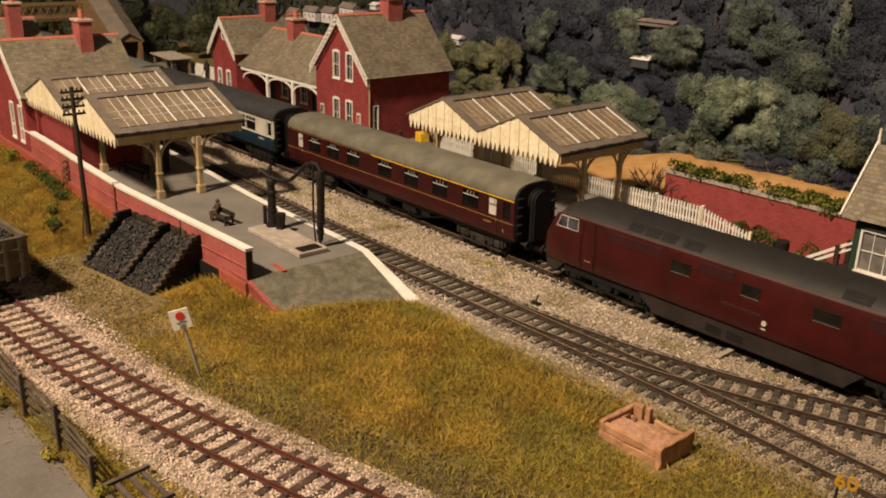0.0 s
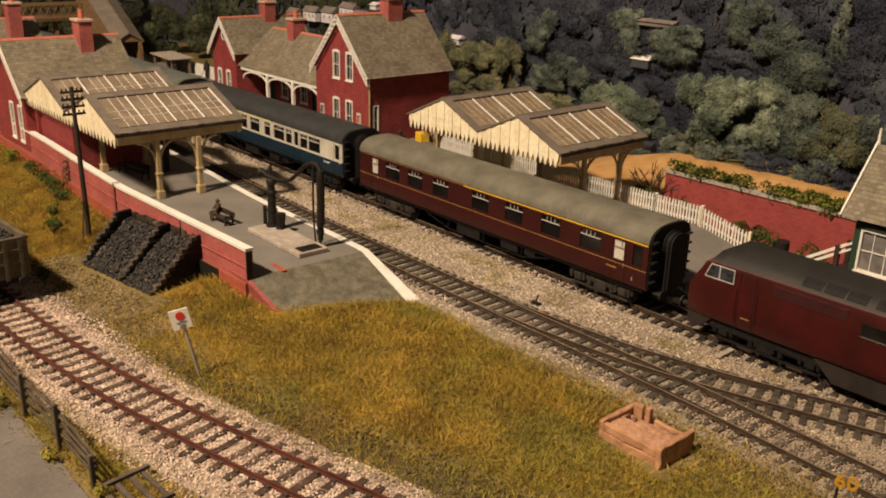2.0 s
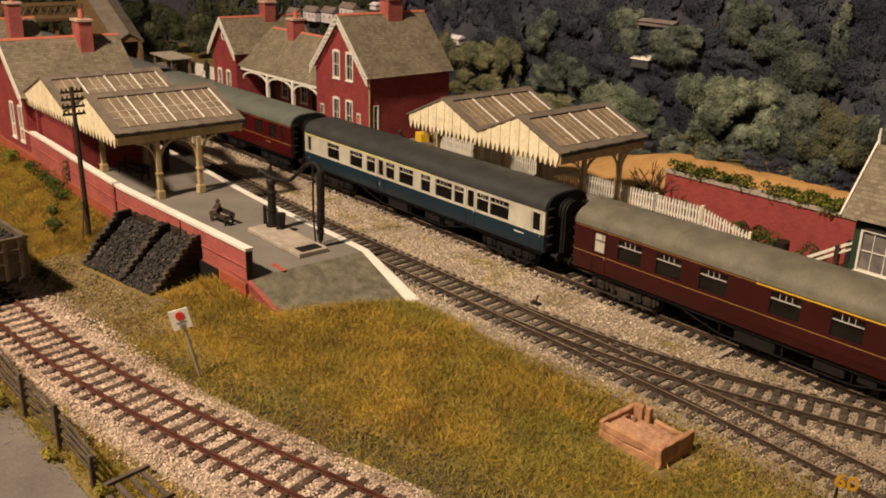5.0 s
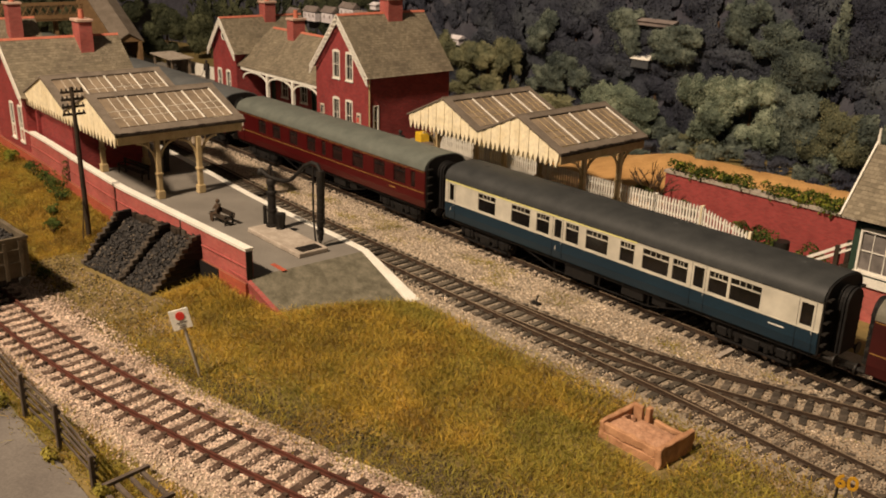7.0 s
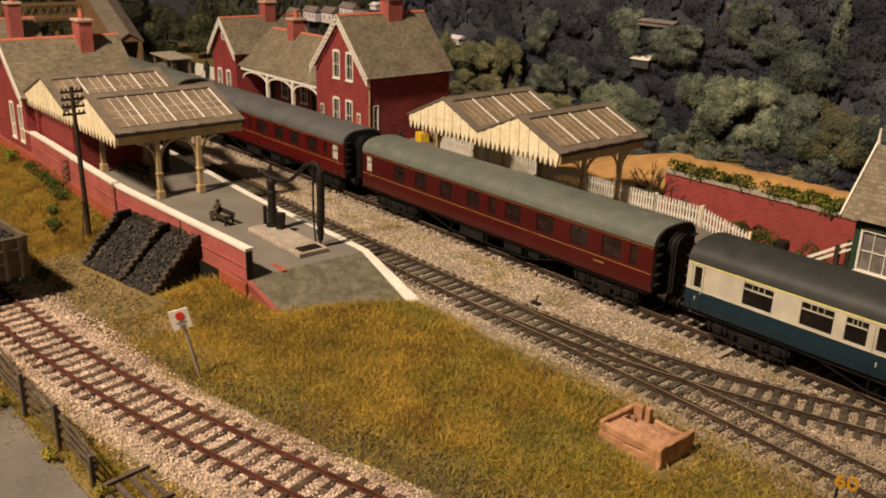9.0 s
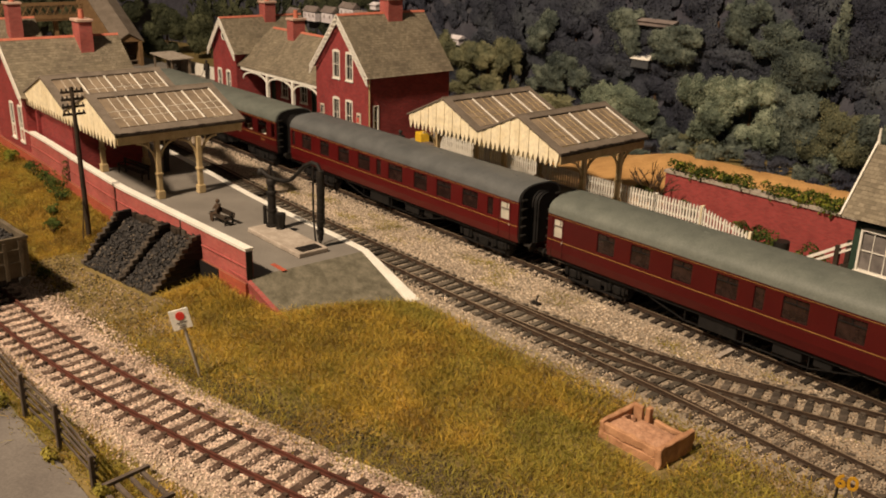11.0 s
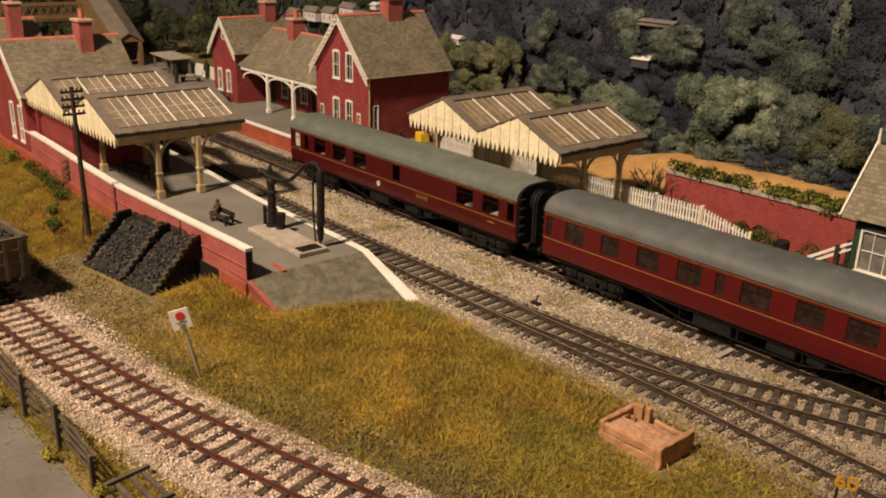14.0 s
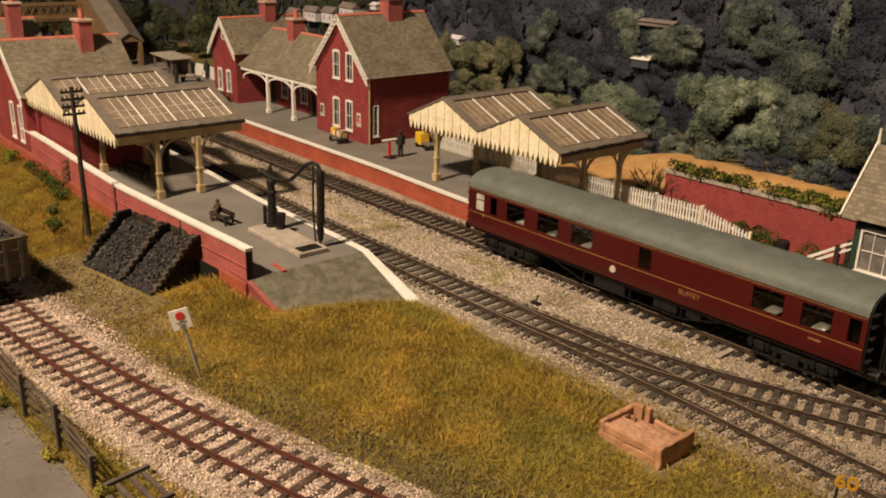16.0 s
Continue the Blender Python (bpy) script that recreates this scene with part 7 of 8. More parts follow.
# ---- yard and platform things ----
def build_coal_bays():
    c = thing("coal_bays", "two coal bays of stacked dark sleepers heaped with coal", "coal bunker", (-62, -222, -3.4), turn=10)
    rng = random.Random(2)
    for u, back in ((0, 27), (40.5, 30), (72, 31)):
        for i in range(10):
            f = 1 + i * back / 10.0
            w = rng.uniform(1.15, 1.6)
            bm = B()
            box(bm, u - w + rng.uniform(-.35, .35), u + w + rng.uniform(-.35, .35), f + 1.4, 36 + rng.uniform(0, .3), i * 2.75, i * 2.75 + 2.6, 0.2)
            # near-black instead of creosoted wood: the shade on the bay walls is painted in
            sl = part("shaded_side_sleeper", bm, UNDER, c)
            bm = B()
            box(bm, u - w - 0.1, u + w + 0.1, f + rng.uniform(-1.6, 0.2), f + 3.1, i * 2.75 + 0.1, i * 2.75 + 2.75, 0.25)
            part("sleeper_end", bm, SLEEPER_OLD, sl, "worn grey sleeper end")
    for i in range(8):
        bm = B()
        box(bm, -1.6, 73.6, 36.4, 38.4, i * 2.75, i * 2.75 + 2.6, 0.2)
        part("back_sleeper", bm, WOODDARK, c)
    u = -2.0
    while u < 72:
        w = rng.uniform(3.0, 6.5)
        bm = B()
        box(bm, u, u + w - 0.5, 36.0 + rng.uniform(-.4, .2), 38.8, 22.0, 25.0 + rng.uniform(-0.8, 1.4), 0.2)
        part("back_plank", bm, SLEEPER_OLD if rng.random() < 0.3 else WOODDARK, c)
        u += w
    r = np.random.default_rng(12)
    for u0, u1, n in ((2, 38.5, 2300), (42.5, 70, 1750)):
        bm = B()
        prism(bm, [(3, 0), (36, 0), (36, 20.5), (30, 20)], "x", u0, u1)
        h = part("coal_heap", bm, COAL, c, "heaped black coal")
        u, v = r.uniform(u0 + .5, u1 - .5, n), r.uniform(0.5, 35, n)
        lump = np.array([noise.noise(Vector((a * 0.22, b * 0.22, u0))) for a, b in zip(u, v)])
        z = np.minimum(20.8, np.maximum(0.3, (v - 3) * 20.5 / 27)) + 1.5 * lump + r.uniform(-.6, 1.0, n)
        m = random_turns(r, n, r.uniform(0.35, 1.0, n) ** 1.5 * 1.45)
        m[:, 0, 3], m[:, 1, 3], m[:, 2, 3] = u, v, z
        dusty = r.random(n) < 0.12
        tagged(piece("coal", many("coal", OCT_V, OCT_F, m[~dusty], COAL), h), kind="stuff")
        tagged(piece("dusty_coal", many("dusty_coal", OCT_V, OCT_F, m[dusty], STONE_OILY), h, None, "brown dusty lumps among the coal"), kind="stuff")


def build_wagon():
    w = thing("coal_wagon", "weathered olive-brown mineral wagon loaded with dark ballast", "wagon", (-63, -280.5, 0), turn=3.5)
    olive = surface("weathered_olive_paint", (0.075, 0.058, 0.036), (0.15, 0.12, 0.078), 0.8, 7, 0.7, 0.3)
    for name, a in (("side", (-42, 42, -17, -15.6, 12, 33)), ("side", (-42, 42, 15.6, 17, 12, 33)), ("end", (-42, -40.6, -15.6, 15.6, 12, 33)), ("end", (40.6, 42, -15.6, 15.6, 12, 33))):
        bm = B()
        box(bm, *a, 0.2)
        p = part(name, bm, olive, w)
        bm = B()
        if name == "side":
            s = -1 if a[2] < 0 else 1
            for x in (-38, -20, 0, 20, 38):
                box(bm, x - 1, x + 1, 17 * s - 0.6, 17 * s + 0.6, 11, 32)
            box(bm, -42.5, 42.5, 16.4 * s - 1.2, 16.4 * s + 1.2, 32.6, 34)
        else:
            s = -1 if a[0] < 0 else 1
            for y in (-13, -5, 5, 13):
                box(bm, 42 * s - 0.7, 42 * s + 0.7, y - 0.9, y + 0.9, 11, 32)
            for z in (20, 27):
                box(bm, 42 * s - 0.5, 42 * s + 0.5, -16, 16, z, z + 0.7)
            box(bm, 41.3 * s - 1.0, 41.3 * s + 1.0, -16.8, 16.8, 32.6, 34)
        part("rib", bm, olive, p)
    bm = B()
    box(bm, -41, 41, -15.6, 15.6, 12, 29.5)
    load = part("load", bm, COAL, w, "dark purple-grey load")
    r = np.random.default_rng(4)
    m = random_turns(r, 900, r.uniform(0.6, 1.5, 900))
    m[:, 0, 3], m[:, 1, 3], m[:, 2, 3] = r.uniform(-40, 40, 900), r.uniform(-15, 15, 900), 29.6 + r.uniform(0, 1.2, 900)
    tagged(piece("load_stones", many("load_stones", OCT_V, OCT_F, m, COAL), load), kind="stuff")
    bm = B()
    box(bm, -40, 40, -13, 13, 8.5, 12)
    fr = part("underframe", bm, UNDER, w)
    for s in (-1, 1):
        for y in (-11, 11):
            bm = B()
            rod(bm, (s * 42, y, 11), (s * 47, y, 11), 1.1), rod(bm, (s * 47, y, 11), (s * 48, y, 11), 2.6, 2.6, 12)
            part("buffer", bm, IRON, w, "black buffer", True)
    for x in (-20, 20):
        bm = B()
        for y in (-8.25, 8.25):
            rod(bm, (x, y - 1.2, 6.4), (x, y + 1.2, 6.4), 6.2, 6.2, 18)
        rod(bm, (x, -10, 6.4), (x, 10, 6.4), 0.9)
        part("wheelset", bm, UNDER, w)
        bm = B()
        for y in (-12.5, 12.5):
            prism(bm, [(x - 6, 9), (x + 6, 9), (x + 2.5, 4), (x - 2.5, 4)], "y", y - 0.7, y + 0.7)
        part("axle_guard", bm, UNDER, fr)


def build_pole():
    p = thing("telegraph_pole", "dark creosoted telegraph pole with four crossarms", "telegraph pole", (-104.8, -201, 0))
    bm = B()
    rod(bm, (0, 0, -4), (-2.6, 0, 95), 1.9, 1.25, 10)
    part("pole", bm, WOODDARK, p, "", True)
    for i in range(4):
        z = 92 - i * 4.6
        bm = B()
        box(bm, -3.1, -2.0, -6.9, 6.9, z - 0.7, z + 0.7)
        arm = part("crossarm", bm, WOODDARK, p)
        for y in (-6.0, -3.2, 3.2, 6.0):
            bm = B()
            rod(bm, (-2.5, y, z + 0.7), (-2.5, y, z + 2.4), 0.6, 0.4, 8)
            part("insulator", bm, IRON, arm, "dark insulator")
    bm = B()
    rod(bm, (-1.8, 0, 30), (8, -7, -3.5), 0.4, 0.4, 6)
    part("stay", bm, WOODDARK, p)


def build_sign():
    s = thing("warning_sign", "leaning white warning sign with red disc on grey post", "sign")
    s.matrix_world = pose(0.113, -0.2308, -0.0034, 0, -12, 65)
    bm = B()
    rod(bm, (0, 0.5, -1.5), (0, 0.5, 34), 0.8, 0.7, 8)
    part("post", bm, POSTGREY, s, "grey post", True)
    bm = B()
    box(bm, -4.6, 4.0, -0.6, 0, 25.6, 35.4, 0.15)
    pl = part("plate", bm, WHITE, s, "white plate")
    bm = B()
    rod(bm, (-0.2, -0.6, 32.2), (-0.2, -0.85, 32.2), 2.0, 2.0, 20)
    part("disc", bm, REDPAINT, pl, "red disc")
    for z, w in ((29.1, 4.4), (27.7, 2.6), (26.7, 3.0)):
        bm = B()
        box(bm, -0.2 - w / 2, -0.2 + w / 2, -0.8, -0.58, z - 0.22, z + 0.22)
        part("writing_bar", bm, TARMAC, pl)
    sp = thing("speed_sign", "yellow cut-out numerals on a dark post by the track", "sign")
    sp.matrix_world = pose(0.3495, -0.0965, -0.0035, 0, 0, 21)
    bm = B()
    rod(bm, (-3.4, 1.2, -1), (-3.0, 1.2, 10.5), 0.6, 0.5, 8)
    part("post", bm, IRON, sp)
    # the yellow paint in a darker copy, with the sign's slight shade in its colour
    n = lettering("60", 7.6, surface("shaded_yellow_paint", (0.40, 0.21, 0.012), (0.55, 0.30, 0.02), 0.7, 3, 0.8, 0.1), sp, (-4.6, 0, 10.3), "numerals", 0.02)
    n.data.transform(Matrix.Diagonal((1.08, 1, 6, 1)))


def build_water_crane():
    c = thing("water_crane", "black iron water crane with leather bag on a stone slab", "water crane", (0, 0, 12))
    c.matrix_world = Matrix.Identity(4)
    bm = B()
    box(bm, -17, 43, -134, -114, 12, 15, 0.5)
    s = part("slab", bm, COPING, c, "pale stone slab")
    bm = B()
    box(bm, 33, 41.5, -131, -117, 15, 15.2)
    part("drain", bm, WOODDARK, s, "dark drain grate")
    bm = B()
    for a in range(4):
        box(bm, 33.6 + a * 2.1, 34.6 + a * 2.1, -130.6, -117.4, 15.2, 15.5)
    part("grate", bm, IRON, s)
    bm = B()
    x, y = -11, -119.6
    prof = [(15, 4.2), (16.5, 4.2), (16.6, 3.0), (24, 2.8), (25, 3.4), (26, 3.4), (26.2, 2.7), (35, 2.5), (36, 3.2), (37.5, 3.2), (38, 2.4), (41, 2.4), (42, 3.1), (44.5, 3.0), (45.5, 1.6)]
    rings = [[bm.verts.new(((x + r * math.cos(k * math.pi / 7)) * MM, (y + r * math.sin(k * math.pi / 7)) * MM, z * MM)) for k in range(14)] for z, r in prof]
    for lo, hi in zip(rings, rings[1:]):
        for k in range(14):
            bm.faces.new((lo[k], lo[(k + 1) % 14], hi[(k + 1) % 14], hi[k]))
    bm.faces.new(rings[0][::-1]), bm.faces.new(rings[-1])
    part("column", bm, IRON, c, "black iron column")
    bm = B()
    way = [(-20, -120.5, 48.5), (-14, -120, 46.5), (-6, -119, 46), (2, -118, 46.5), (9, -117, 49), (15, -116, 54), (21, -115, 59.5), (27, -114, 62.5), (32, -113.3, 62), (34.5, -113, 58.5)]
    for p, q in zip(way, way[1:]):
        rod(bm, p, q, 1.2, 1.2, 10), ball(bm, q, 1.2, n=1)
    part("arm", bm, IRON, c, "swan-necked black pipe", True)
    bm = B()
    ball(bm, (-21, -120.6, 47.6), 2.6, n=2)
    for p, q in (((-16, -119.8, 47), (-11, -119.6, 54)), ((-11, -119.6, 54), (-7, -119.2, 47)), ((-11, -119.6, 45), (-11, -119.6, 55))):
        bar(bm, p, q, 0.7, 0.7)
    part("counterweight", bm, IRON, c)
    bm = B()
    for i in range(8):
        z0, z1 = 59 - i * 4.2, 59 - (i + 1) * 4.2
        rod(bm, (34.5, -113, z0), (34.5 - 0.15 * i, -113, z1), 2.3 + 0.15 * (i % 2), 2.3 + 0.15 * ((i + 1) % 2), 10)
    rod(bm, (33.3, -113, 25.4), (33.3, -113, 23.8), 2.4, 1.2, 10)
    for z0, z1, r in ((23.8, 22.6, 2.2), (22.6, 19.6, 2.5), (19.6, 18.4, 1.5), (18.4, 16.2, 1.9), (16.2, 14.6, 1.0)):
        rod(bm, (33.2, -113, z0), (33.2, -113, z1), r, r * 0.85, 10)
    part("bag", bm, IRON, c, "limp dark leather bag", True)
    bm = B()
    bend = [(28.2, -113.8, 62), (27.6, -114, 45), (28.0, -114.2, 30), (29.2, -114.4, 21), (30.2, -114.5, 15.2)]
    for p, q in zip(bend, bend[1:]):
        rod(bm, p, q, 0.62, 0.62, 8)
    part("chain_rod", bm, IRON, c)
    b = thing("fire_devil", "small black iron brazier beside the water crane", "brazier", (-3.5, -118.3, 15))
    bm = B()
    rod(bm, (0, 0, 0), (0, 0, 1.2), 3.0, 3.0, 12), rod(bm, (0, 0, 1.2), (0, 0, 9.5), 2.4, 3.1, 12)
    part("basket", bm, IRON, b)
    bm = B()
    for i in range(8):
        a = i * math.pi / 4
        bar(bm, (2.5 * math.cos(a), 2.5 * math.sin(a), 1), (3.25 * math.cos(a), 3.25 * math.sin(a), 9.7), 0.4, 0.4)
    part("bars", bm, IRON, b)
    v = thing("valve_post", "short black valve post on the crane slab", "valve post", (-21, -119, 12))
    bm = B()
    rod(bm, (0, 0, 0), (0, 0, 12.5), 1.3, 1.2, 10), ball(bm, (0, 0, 12.8), 1.4, n=1)
    part("post", bm, IRON, v)
    st = thing("painted_strip", "worn red painted strip on the platform", "marking")
    bm = B()
    box(bm, 41, 54.5, -151.8, -149, 12, 12.25)
    part("strip", bm, BRICK_PLAT, st)


def bench(at, length, turn, label, low=1.0):
    b = thing("bench", label, "bench", at, turn=turn)
    for y, z in ((-2.6, 5.6 * low), (-1.0, 5.7 * low), (0.6, 5.7 * low), (3.0, 8.0 * low), (3.3, 10.2 * low)):
        bm = B()
        if y < 2:
            box(bm, -length / 2, length / 2, y - 0.65, y + 0.65, z - 0.3, z + 0.3)
        else:
            box(bm, -length / 2, length / 2, y - 0.3, y + 0.3, z - 0.8, z + 0.8)
        part("slat", bm, WOODDARK, b)
    for x in (-length / 2 + 2, length / 2 - 2):
        bm = B()
        box(bm, x - .5, x + .5, -3, -2, 0, 7.6 * low), box(bm, x - .5, x + .5, 2.4, 3.4, 0, 11 * low), box(bm, x - .5, x + .5, -3, 3, 4.6 * low, 5.3 * low), box(bm, x - .5, x + .5, -3.2, 2.6, 7.4 * low, 8.0 * low)
        part("end_frame", bm, IRON, b)


def figurine(at, turn, mat, label, seated=False, height=23.0):
    """A plain painted figure, one mesh."""
    bm = B()
    k = height / 23.0
    if seated:
        k = 0.8
        for y in (-1.3, 1.3):
            rod(bm, (0, y, 6.6), (-5.2, y, 6.8), 1.2, 1.0, 7), rod(bm, (-5.2, y, 6.8), (-5.4, y, 0.2), 1.0, 0.8, 7)
        rod(bm, (0, 0, 6), (0.6, 0, 15), 2.3, 2.5, 9), ball(bm, (0.4, 0, 18), 1.75, 1, 1, 1.2, 2)
        rod(bm, (0.4, 2.6, 14.4), (-3, 2.4, 10), 0.8, 0.7, 6), rod(bm, (0.4, -2.6, 14.4), (-3, -2.4, 10), 0.8, 0.7, 6)
    else:
        for y in (-1.3, 1.3):
            rod(bm, (0, y, 0), (0, y * 0.9, 10.5 * k), 1.0, 1.3, 7)
        rod(bm, (0, 0, 10 * k), (0, 0, 18.6 * k), 2.4, 2.7, 9), rod(bm, (0, 0, 18.6 * k), (0, 0, 19.6 * k), 1.0, 1.0, 7)
        ball(bm, (0, 0, 21.2 * k), 1.7, 1, 1, 1.15, 2)
        for s in (-1, 1):
            rod(bm, (0, s * 2.9, 18 * k), (-0.8, s * 3.3, 10.5 * k), 0.85, 0.75, 6)
    if seated:
        bmesh.ops.scale(bm, vec=(0.8, 0.8, 0.70), verts=bm.verts)
    ob = single("figurine", bm, mat, label, "figurine", smooth=True)
    ob.matrix_world = pose(at[0] * MM, at[1] * MM, at[2] * MM, 0, 0, turn)


def trolley(at, turn, body, label, length=18, load=None, name="luggage_trolley"):
    t = thing(name, label, "trolley", at, turn=turn)
    bm = B()
    box(bm, -length / 2, length / 2, -4, 4, 4.6, 5.8, 0.2)
    part("deck", bm, body, t)
    for x in (-length / 2 + 3, length / 2 - 3):
        for y in (-4.2, 4.2):
            bm = B()
            rod(bm, (x, y - .5, 2.4), (x, y + .5, 2.4), 2.4, 2.4, 14)
            part("wheel", bm, IRON, t, "", True)
    bm = B()
    for y in (-3.5, 3.5):
        bar(bm, (length / 2, y, 5.5), (length / 2 + 3, y, 11), 0.6, 0.6)
    bar(bm, (length / 2 + 3, -3.5, 11), (length / 2 + 3, 3.5, 11), 0.6, 0.6)
    part("handle", bm, IRON, t)
    for k, (x, w, h, mat) in enumerate(load or ()):
        bm = B()
        box(bm, x - w / 2, x + w / 2, -3, 3, 5.8, 5.8 + h, 0.3)
        single_at = single("parcel" if k else "suitcase", bm, mat, "small parcel stacked on a platform trolley", "luggage", "luggage on the trolleys")
        single_at.matrix_world = t.matrix_world.copy()


def build_platform_things():
    bench((-44, -137.5, 12), 21, 4, "dark wooden platform bench with a seated figure", 0.72)
    figurine((-50, -137, 12), 90, BROWNCLOTH, "small brown painted figure sitting on the bench", True)
    bench((-182, -138, 12), 36, 8, "dark wooden bench under the canopy")
    figurine((-181, -112, 12), 20, CLOTH, "small dark painted figure standing under the canopy")
    figurine((-115.5, 63, 12), -30, CLOTH, "small dark painted figure standing by the weighing machine")
    figurine((-550, 67.5, 12), 0, CLOTH, "small dark painted figure on the far platform end")
    figurine((-562, 112.5, 12), 0, CLOTH, "small dark painted figure by the white fence")
    # weighing machine
    w = thing("weighing_machine", "red platform weighing machine with a pale beam", "weighing machine", (-119, 54, 12))
    bm = B()
    box(bm, -3, 6, -4, 4, 0, 1.2, 0.2)
    part("base_plate", bm, IRON, w)
    bm = B()
    prism(bm, [(-1.2, 1.2), (1.2, 1.2), (0.7, 14), (-0.7, 14)], "y", -1, 1)
    part("column", bm, REDPAINT, w, "red column")
    bm = B()
    bar(bm, (-2, -6, 14.6), (2, 6, 15.6), 2.0, 1.2)
    part("beam", bm, WHITE, w, "pale weighing beam")
    # yellow parcel truck
    e = thing("parcel_truck", "small yellow electric parcel truck on the platform", "platform truck", (-131, 101, 12), turn=-10)
    bm = B()
    box(bm, -8, 2, -4.5, 4.5, 2.5, 13, 0.6)
    part("body", bm, YELLOWPAINT, e, "yellow body")
    bm = B()
    box(bm, 2, 15, -4.2, 4.2, 4, 5.4, 0.2)
    part("deck", bm, TIMBER, e)
    for x in (-5, 11):
        for y in (-4.2, 4.2):
            bm = B()
            rod(bm, (x, y - .6, 2.2), (x, y + .6, 2.2), 2.2, 2.2, 12)
            part("wheel", bm, IRON, e)
    trolley((-190, 52, 12), -6, TIMBER, "wooden luggage trolley loaded with parcels by the house wall", 20, [(-7.5, 4.5, 6, YELLOWPAINT), (-3.4, 3.2, 4.4, CREAM), (-0.2, 3.0, 6.0, LATTICE), (2.8, 2.6, 4.6, CREAM), (5.6, 2.6, 6.2, CAPSTONE), (8.4, 2.4, 4.2, BUFF)])
    trolley((-419, 58, 12), 5, WOODDARK, "dark wooden luggage barrow at the station wing", 18, [(-3, 6, 4, BROWNCLOTH)])
    trolley((-556, 88, 12), 60, TIMBER, "pale wooden flat trolley near the shed", 24, [(0, 9, 3, COPING)])
    # open-fronted shed
    s = thing("lamp_hut", "open-sided shed on posts with pale flat roof", "shed", (-620, 96, 12))
    for a, n in (((-6, 22, 12, 13.2, 0, 22), "back_wall"), ((-6, -4.8, -6, 12, 0, 22), "side_wall")):
        bm = B()
        box(bm, *a)
        part(n, bm, FELT, s)
    for x in (-29, 21):
        for y in (-11, 11):
            bm = B()
            box(bm, x - 1, x + 1, y - 1, y + 1, 0, 21 if x > 0 else 22.2)
            part("post", bm, TIMBER, s)
    bm = B()
    prism(bm, [(-33, 22), (25, 20.5), (25, 22), (-33, 23.6)], "y", -15, 16)
    part("roof", bm, COPING, s, "pale flat roof")


def rough(bm, amount, seed):
    """Split a plank's faces and make its edges uneven."""
    bmesh.ops.subdivide_edges(bm, edges=[e for e in bm.edges if e.calc_length() > 6 * MM], cuts=7, use_grid_fill=True)
    for v in bm.verts:
        p = v.co * 260
        v.co += Vector((noise.noise(p + Vector((seed, 0, 0))), noise.noise(p + Vector((0, seed, 9))), noise.noise(p + Vector((5, 0, seed))))) * amount * MM
    return bm


def build_trough():
    t = thing("timber_stop", "reddish timber crate of earth at the track's end", "buffer stop", (276.5, -116.5, -3.0), turn=1)
    for z0, z1 in ((0, 4.3), (4.5, 8.4)):
        for y0, y1 in ((-11.4, -9.2), (9.2, 11.0)):
            bm = B()
            box(bm, -12.6, 12.6, y0 + random.uniform(-.2, .2), y1, z0, z1 - (2 if y0 > 0 and z0 > 1 else 0), 0.3)
            rough(bm, 0.7, z0 + y0)
            part("plank", bm, PINKWOOD, t)
    for x0, x1, h in ((-15.0, -12.6, 9.6), (12.6, 15.0, 9.4)):
        bm = B()
        box(bm, x0, x1, -11.8, 11.6, 0, h, 0.35)
        rough(bm, 0.8, x0)
        part("end_board", bm, PINKWOOD, t)
    bm = B()
    xs, ys = np.linspace(-12.5, 12.5, 34), np.linspace(-9.1, 6.2, 22)
    top = [[bm.verts.new((u * MM, v * MM, (7.5 + 0.45 * noise.noise(Vector((u * 0.5, v * 0.5, 2))) + 0.3 * noise.noise(Vector((u * 1.5, v * 1.5, 7))) - (4.4 if (u + 8.6) ** 2 + (v - 3.4) ** 2 < 9 else 0)
                           - 1.2 * max(0, (v - 3) / 3.2)) * MM)) for v in ys] for u in xs]
    for p in range(33):
        for q in range(21):
            bm.faces.new((top[p][q], top[p + 1][q], top[p + 1][q + 1], top[p][q + 1]))
    part("earth_fill", bm, surface("pink_earth", (0.36, 0.19, 0.11), (0.54, 0.31, 0.19), 0.95, 5, 0.8, 0.9), t, "rough pinkish earth filling")
    bm = B()
    box(bm, -12.5, 12.5, -9.2, 9.2, 0, 1.2)
    part("floor_board", bm, WOODDARK, t, "dark floor board")
    for x0, x1, y0, y1, h in ((-5.8, -3.6, 6.4, 9.1, 12.4), (-12.5, -8.0, 7.4, 9.1, 11.0)):
        bm = B()
        box(bm, x0, x1, y0, y1, 1.2, h, 0.3)
        part("stump", bm, PINKWOOD, t, "rough timber stump")
    # a solid dark plug in the pit stands in for the shade inside it
    bm = B()
    rod(bm, (-8.6, 3.4, 1.2), (-8.6, 3.4, 4.2), 3.4, 2.8, 9)
    part("opening", bm, WOODDARK, t, "dark plug standing in for the shade in the hollow")


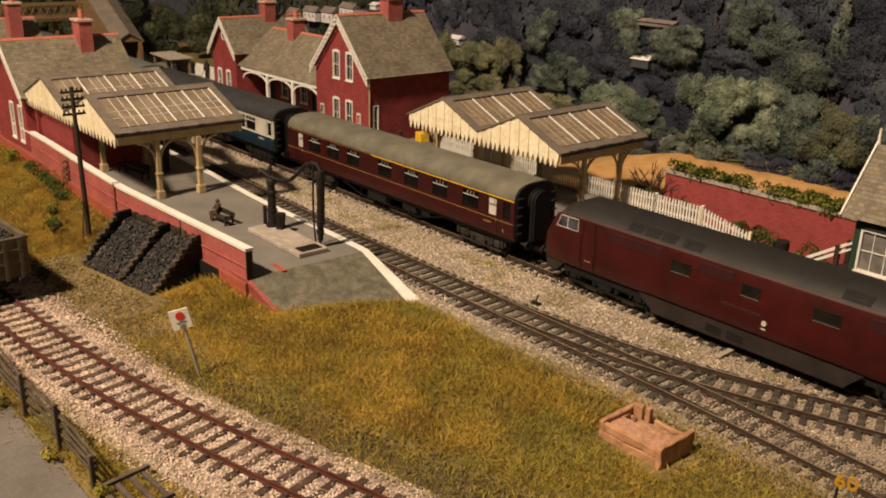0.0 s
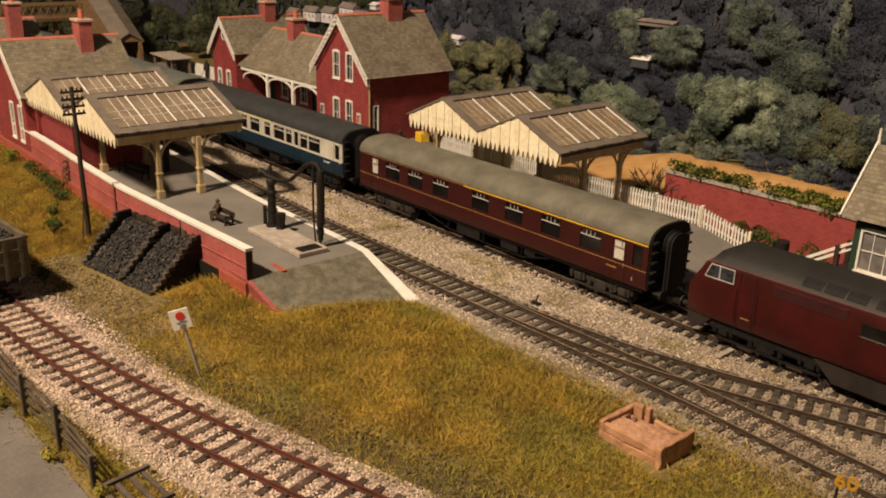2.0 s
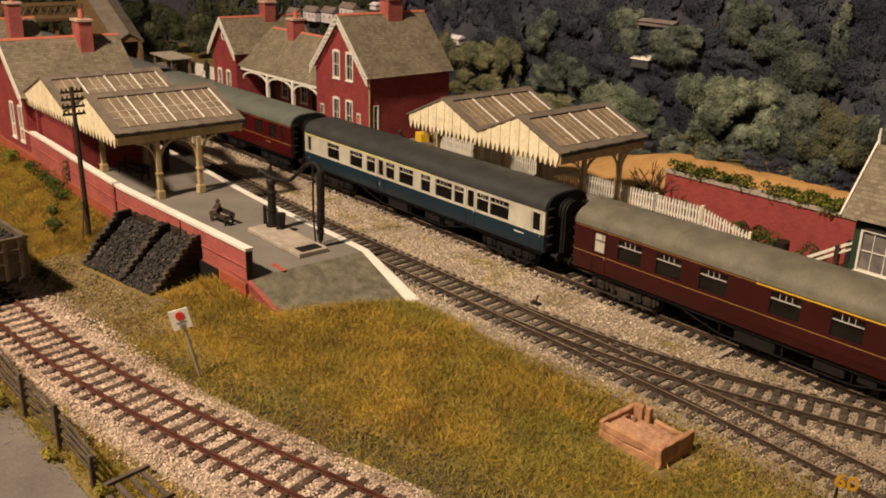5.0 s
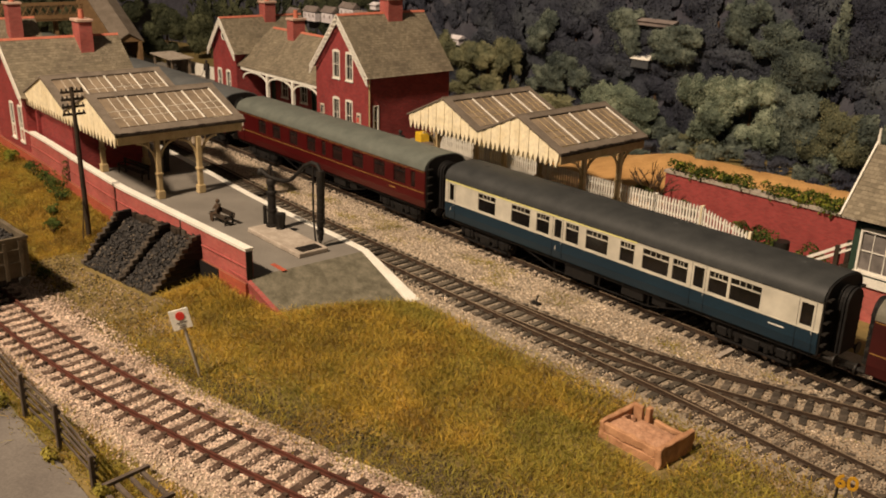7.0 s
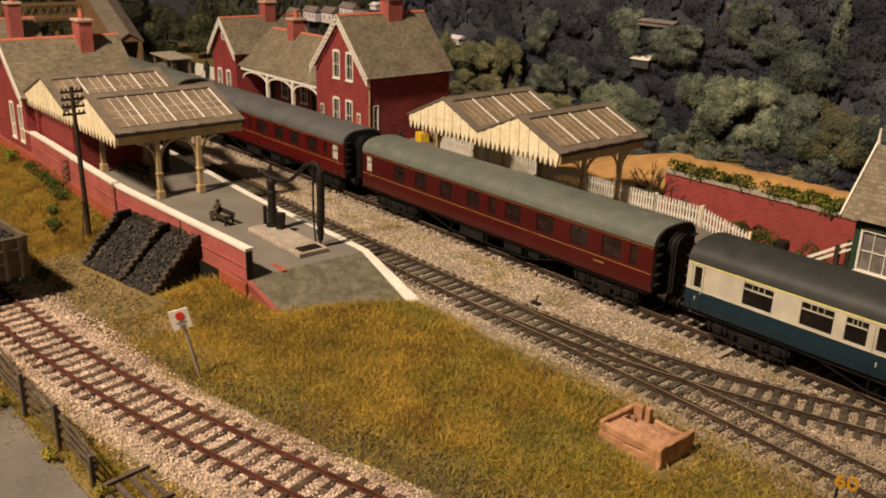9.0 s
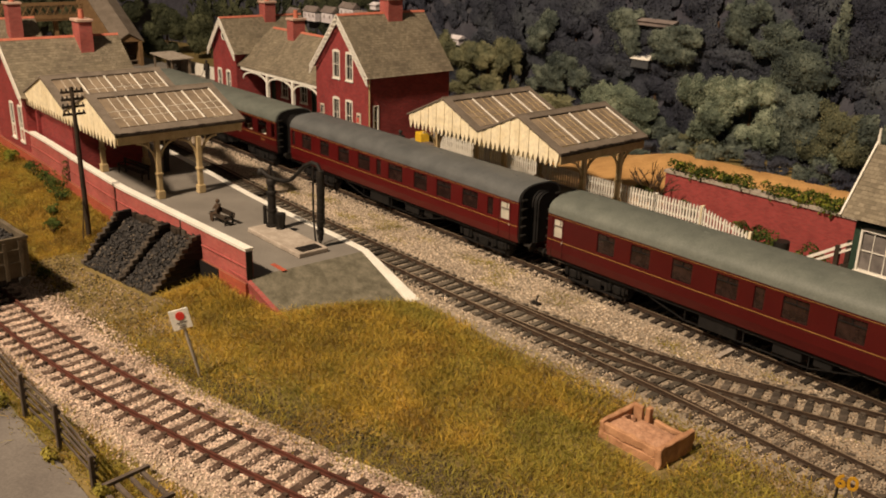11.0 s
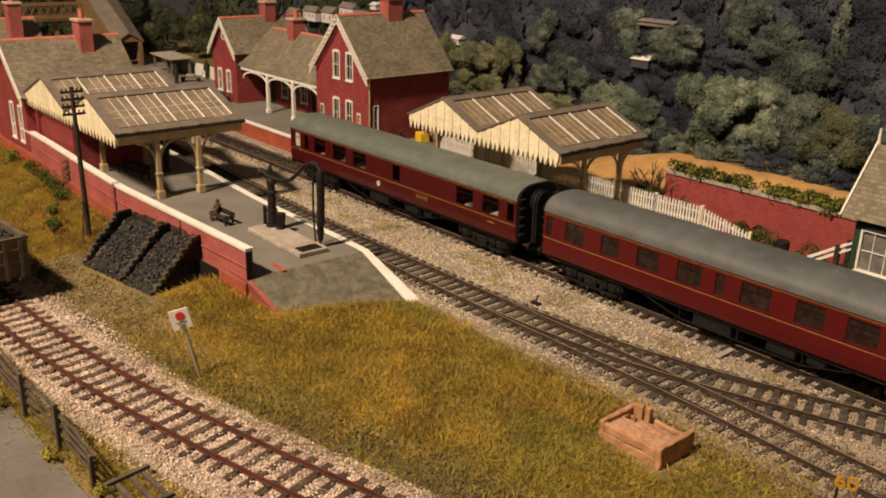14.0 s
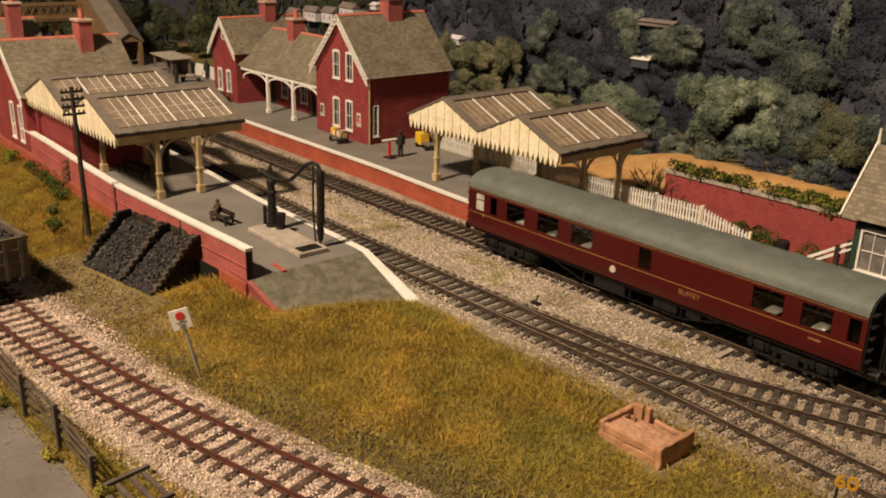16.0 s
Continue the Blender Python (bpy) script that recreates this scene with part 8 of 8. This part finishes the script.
def build_trackside():
    """Small things on the ballast."""
    l = thing("point_lever", "small black point lever beside the turnout", "lever", (148, -47, -3.2))
    bm = B()
    box(bm, -3, 3, -1.5, 1.5, 0, 1.5), bar(bm, (0, 0, 1.5), (1.2, 0.4, 6), 0.7, 0.7)
    part("lever", bm, IRON, l)
    b = thing("sleeper_board", "loose pale board lying across the ballast", "board", (250, -18.5, -2.1), turn=91)
    bm = B()
    box(bm, -6.5, 6.5, -1.5, 1.5, 0, 1.1, 0.1)
    part("board", bm, COPING, b)
    d = thing("oil_drum", "black drum before the brick wall", "drum", (198, 121, -3.4))
    bm = B()
    rod(bm, (0, 0, 0), (0, 0, 17), 5, 5, 14)
    part("drum", bm, IRON, d, "", True)
    rng = np.random.default_rng(17)
    n = 4600
    x, y = rng.uniform(-84, 60, n), rng.uniform(-256, -205, n)
    keep = (y < np.interp(x, [-75, -60, 10, 75], [-222, -224, -212, -220])) | (x > 14)
    x, y = x[keep], y[keep]
    m = random_turns(rng, len(x), rng.uniform(0.25, 0.75, len(x)), 0.7)
    m[:, 0, 3], m[:, 1, 3], m[:, 2, 3] = x, y, [ground_height(a, c) + 0.25 for a, c in zip(x, y)]
    soil = rng.random(len(x)) < np.array([0.55 + 0.9 * noise.noise(Vector((a * 0.05, c * 0.05, 4))) for a, c in zip(x, y)])
    single_mesh("yard_soil", many("yard_soil", OCT_V, OCT_F, m[soil], SOIL), "dark trodden soil in front of the coal bays", "soil")
    m = m[~soil]
    single_mesh("gravel", many("gravel", OCT_V, OCT_F, m, STONE_BROWN), "scattered buff gravel in front of the coal bays", "gravel")


build_woods()
build_field()
build_plants()
build_coal_bays()
build_wagon()
build_pole()
build_sign()
build_water_crane()
build_platform_things()
build_trough()
build_trackside()


# ---- movement ----
RUN = [(0, -198.3), (0.5, -177.3), (1, -155.1), (1.5, -128.7), (2, -99.5), (2.5, -67.6), (3, -33.7), (3.5, 0), (4, 33.0), (4.2, 46.8), (5.2, 123), (6.3, 211.3), (7, 277.1), (7.5, 323.3), (8, 370), (8.5, 416.8),
       (9, 464.2), (9.2, 483), (10.2, 575), (11.3, 674.5), (12, 739.2), (12.5, 786.3), (13, 832.5), (13.5, 878.6), (14, 926.1), (14.5, 976), (15, 1027.1), (15.5, 1081.4), (16, 1139.5)]


def motions():
    ts = [k / 10 for k in range(161)]
    run = np.interp(ts, [r[0] for r in RUN], [r[1] for r in RUN])
    run = np.convolve(np.concatenate([2 * run[0] - run[2:0:-1], run, 2 * run[-1] - run[-2:-4:-1]]), [0.1, 0.2, 0.4, 0.2, 0.1], "valid")
    for ob, left in FLEET:
        walk(ob, [(t, pose((left + s) * MM, 0, 0)) for t, s in zip(ts[::5], run[::5])])
    fine = [k / 15 for k in range(241)]
    rolled = np.interp(fine, ts, run)
    for w, ax, r in WHEELSETS:
        walk(w, [(t, pose(ax * MM, 0, r * MM, 0, math.degrees((s - run[0]) / r), 0)) for t, s in zip(fine, rolled)])


motions()
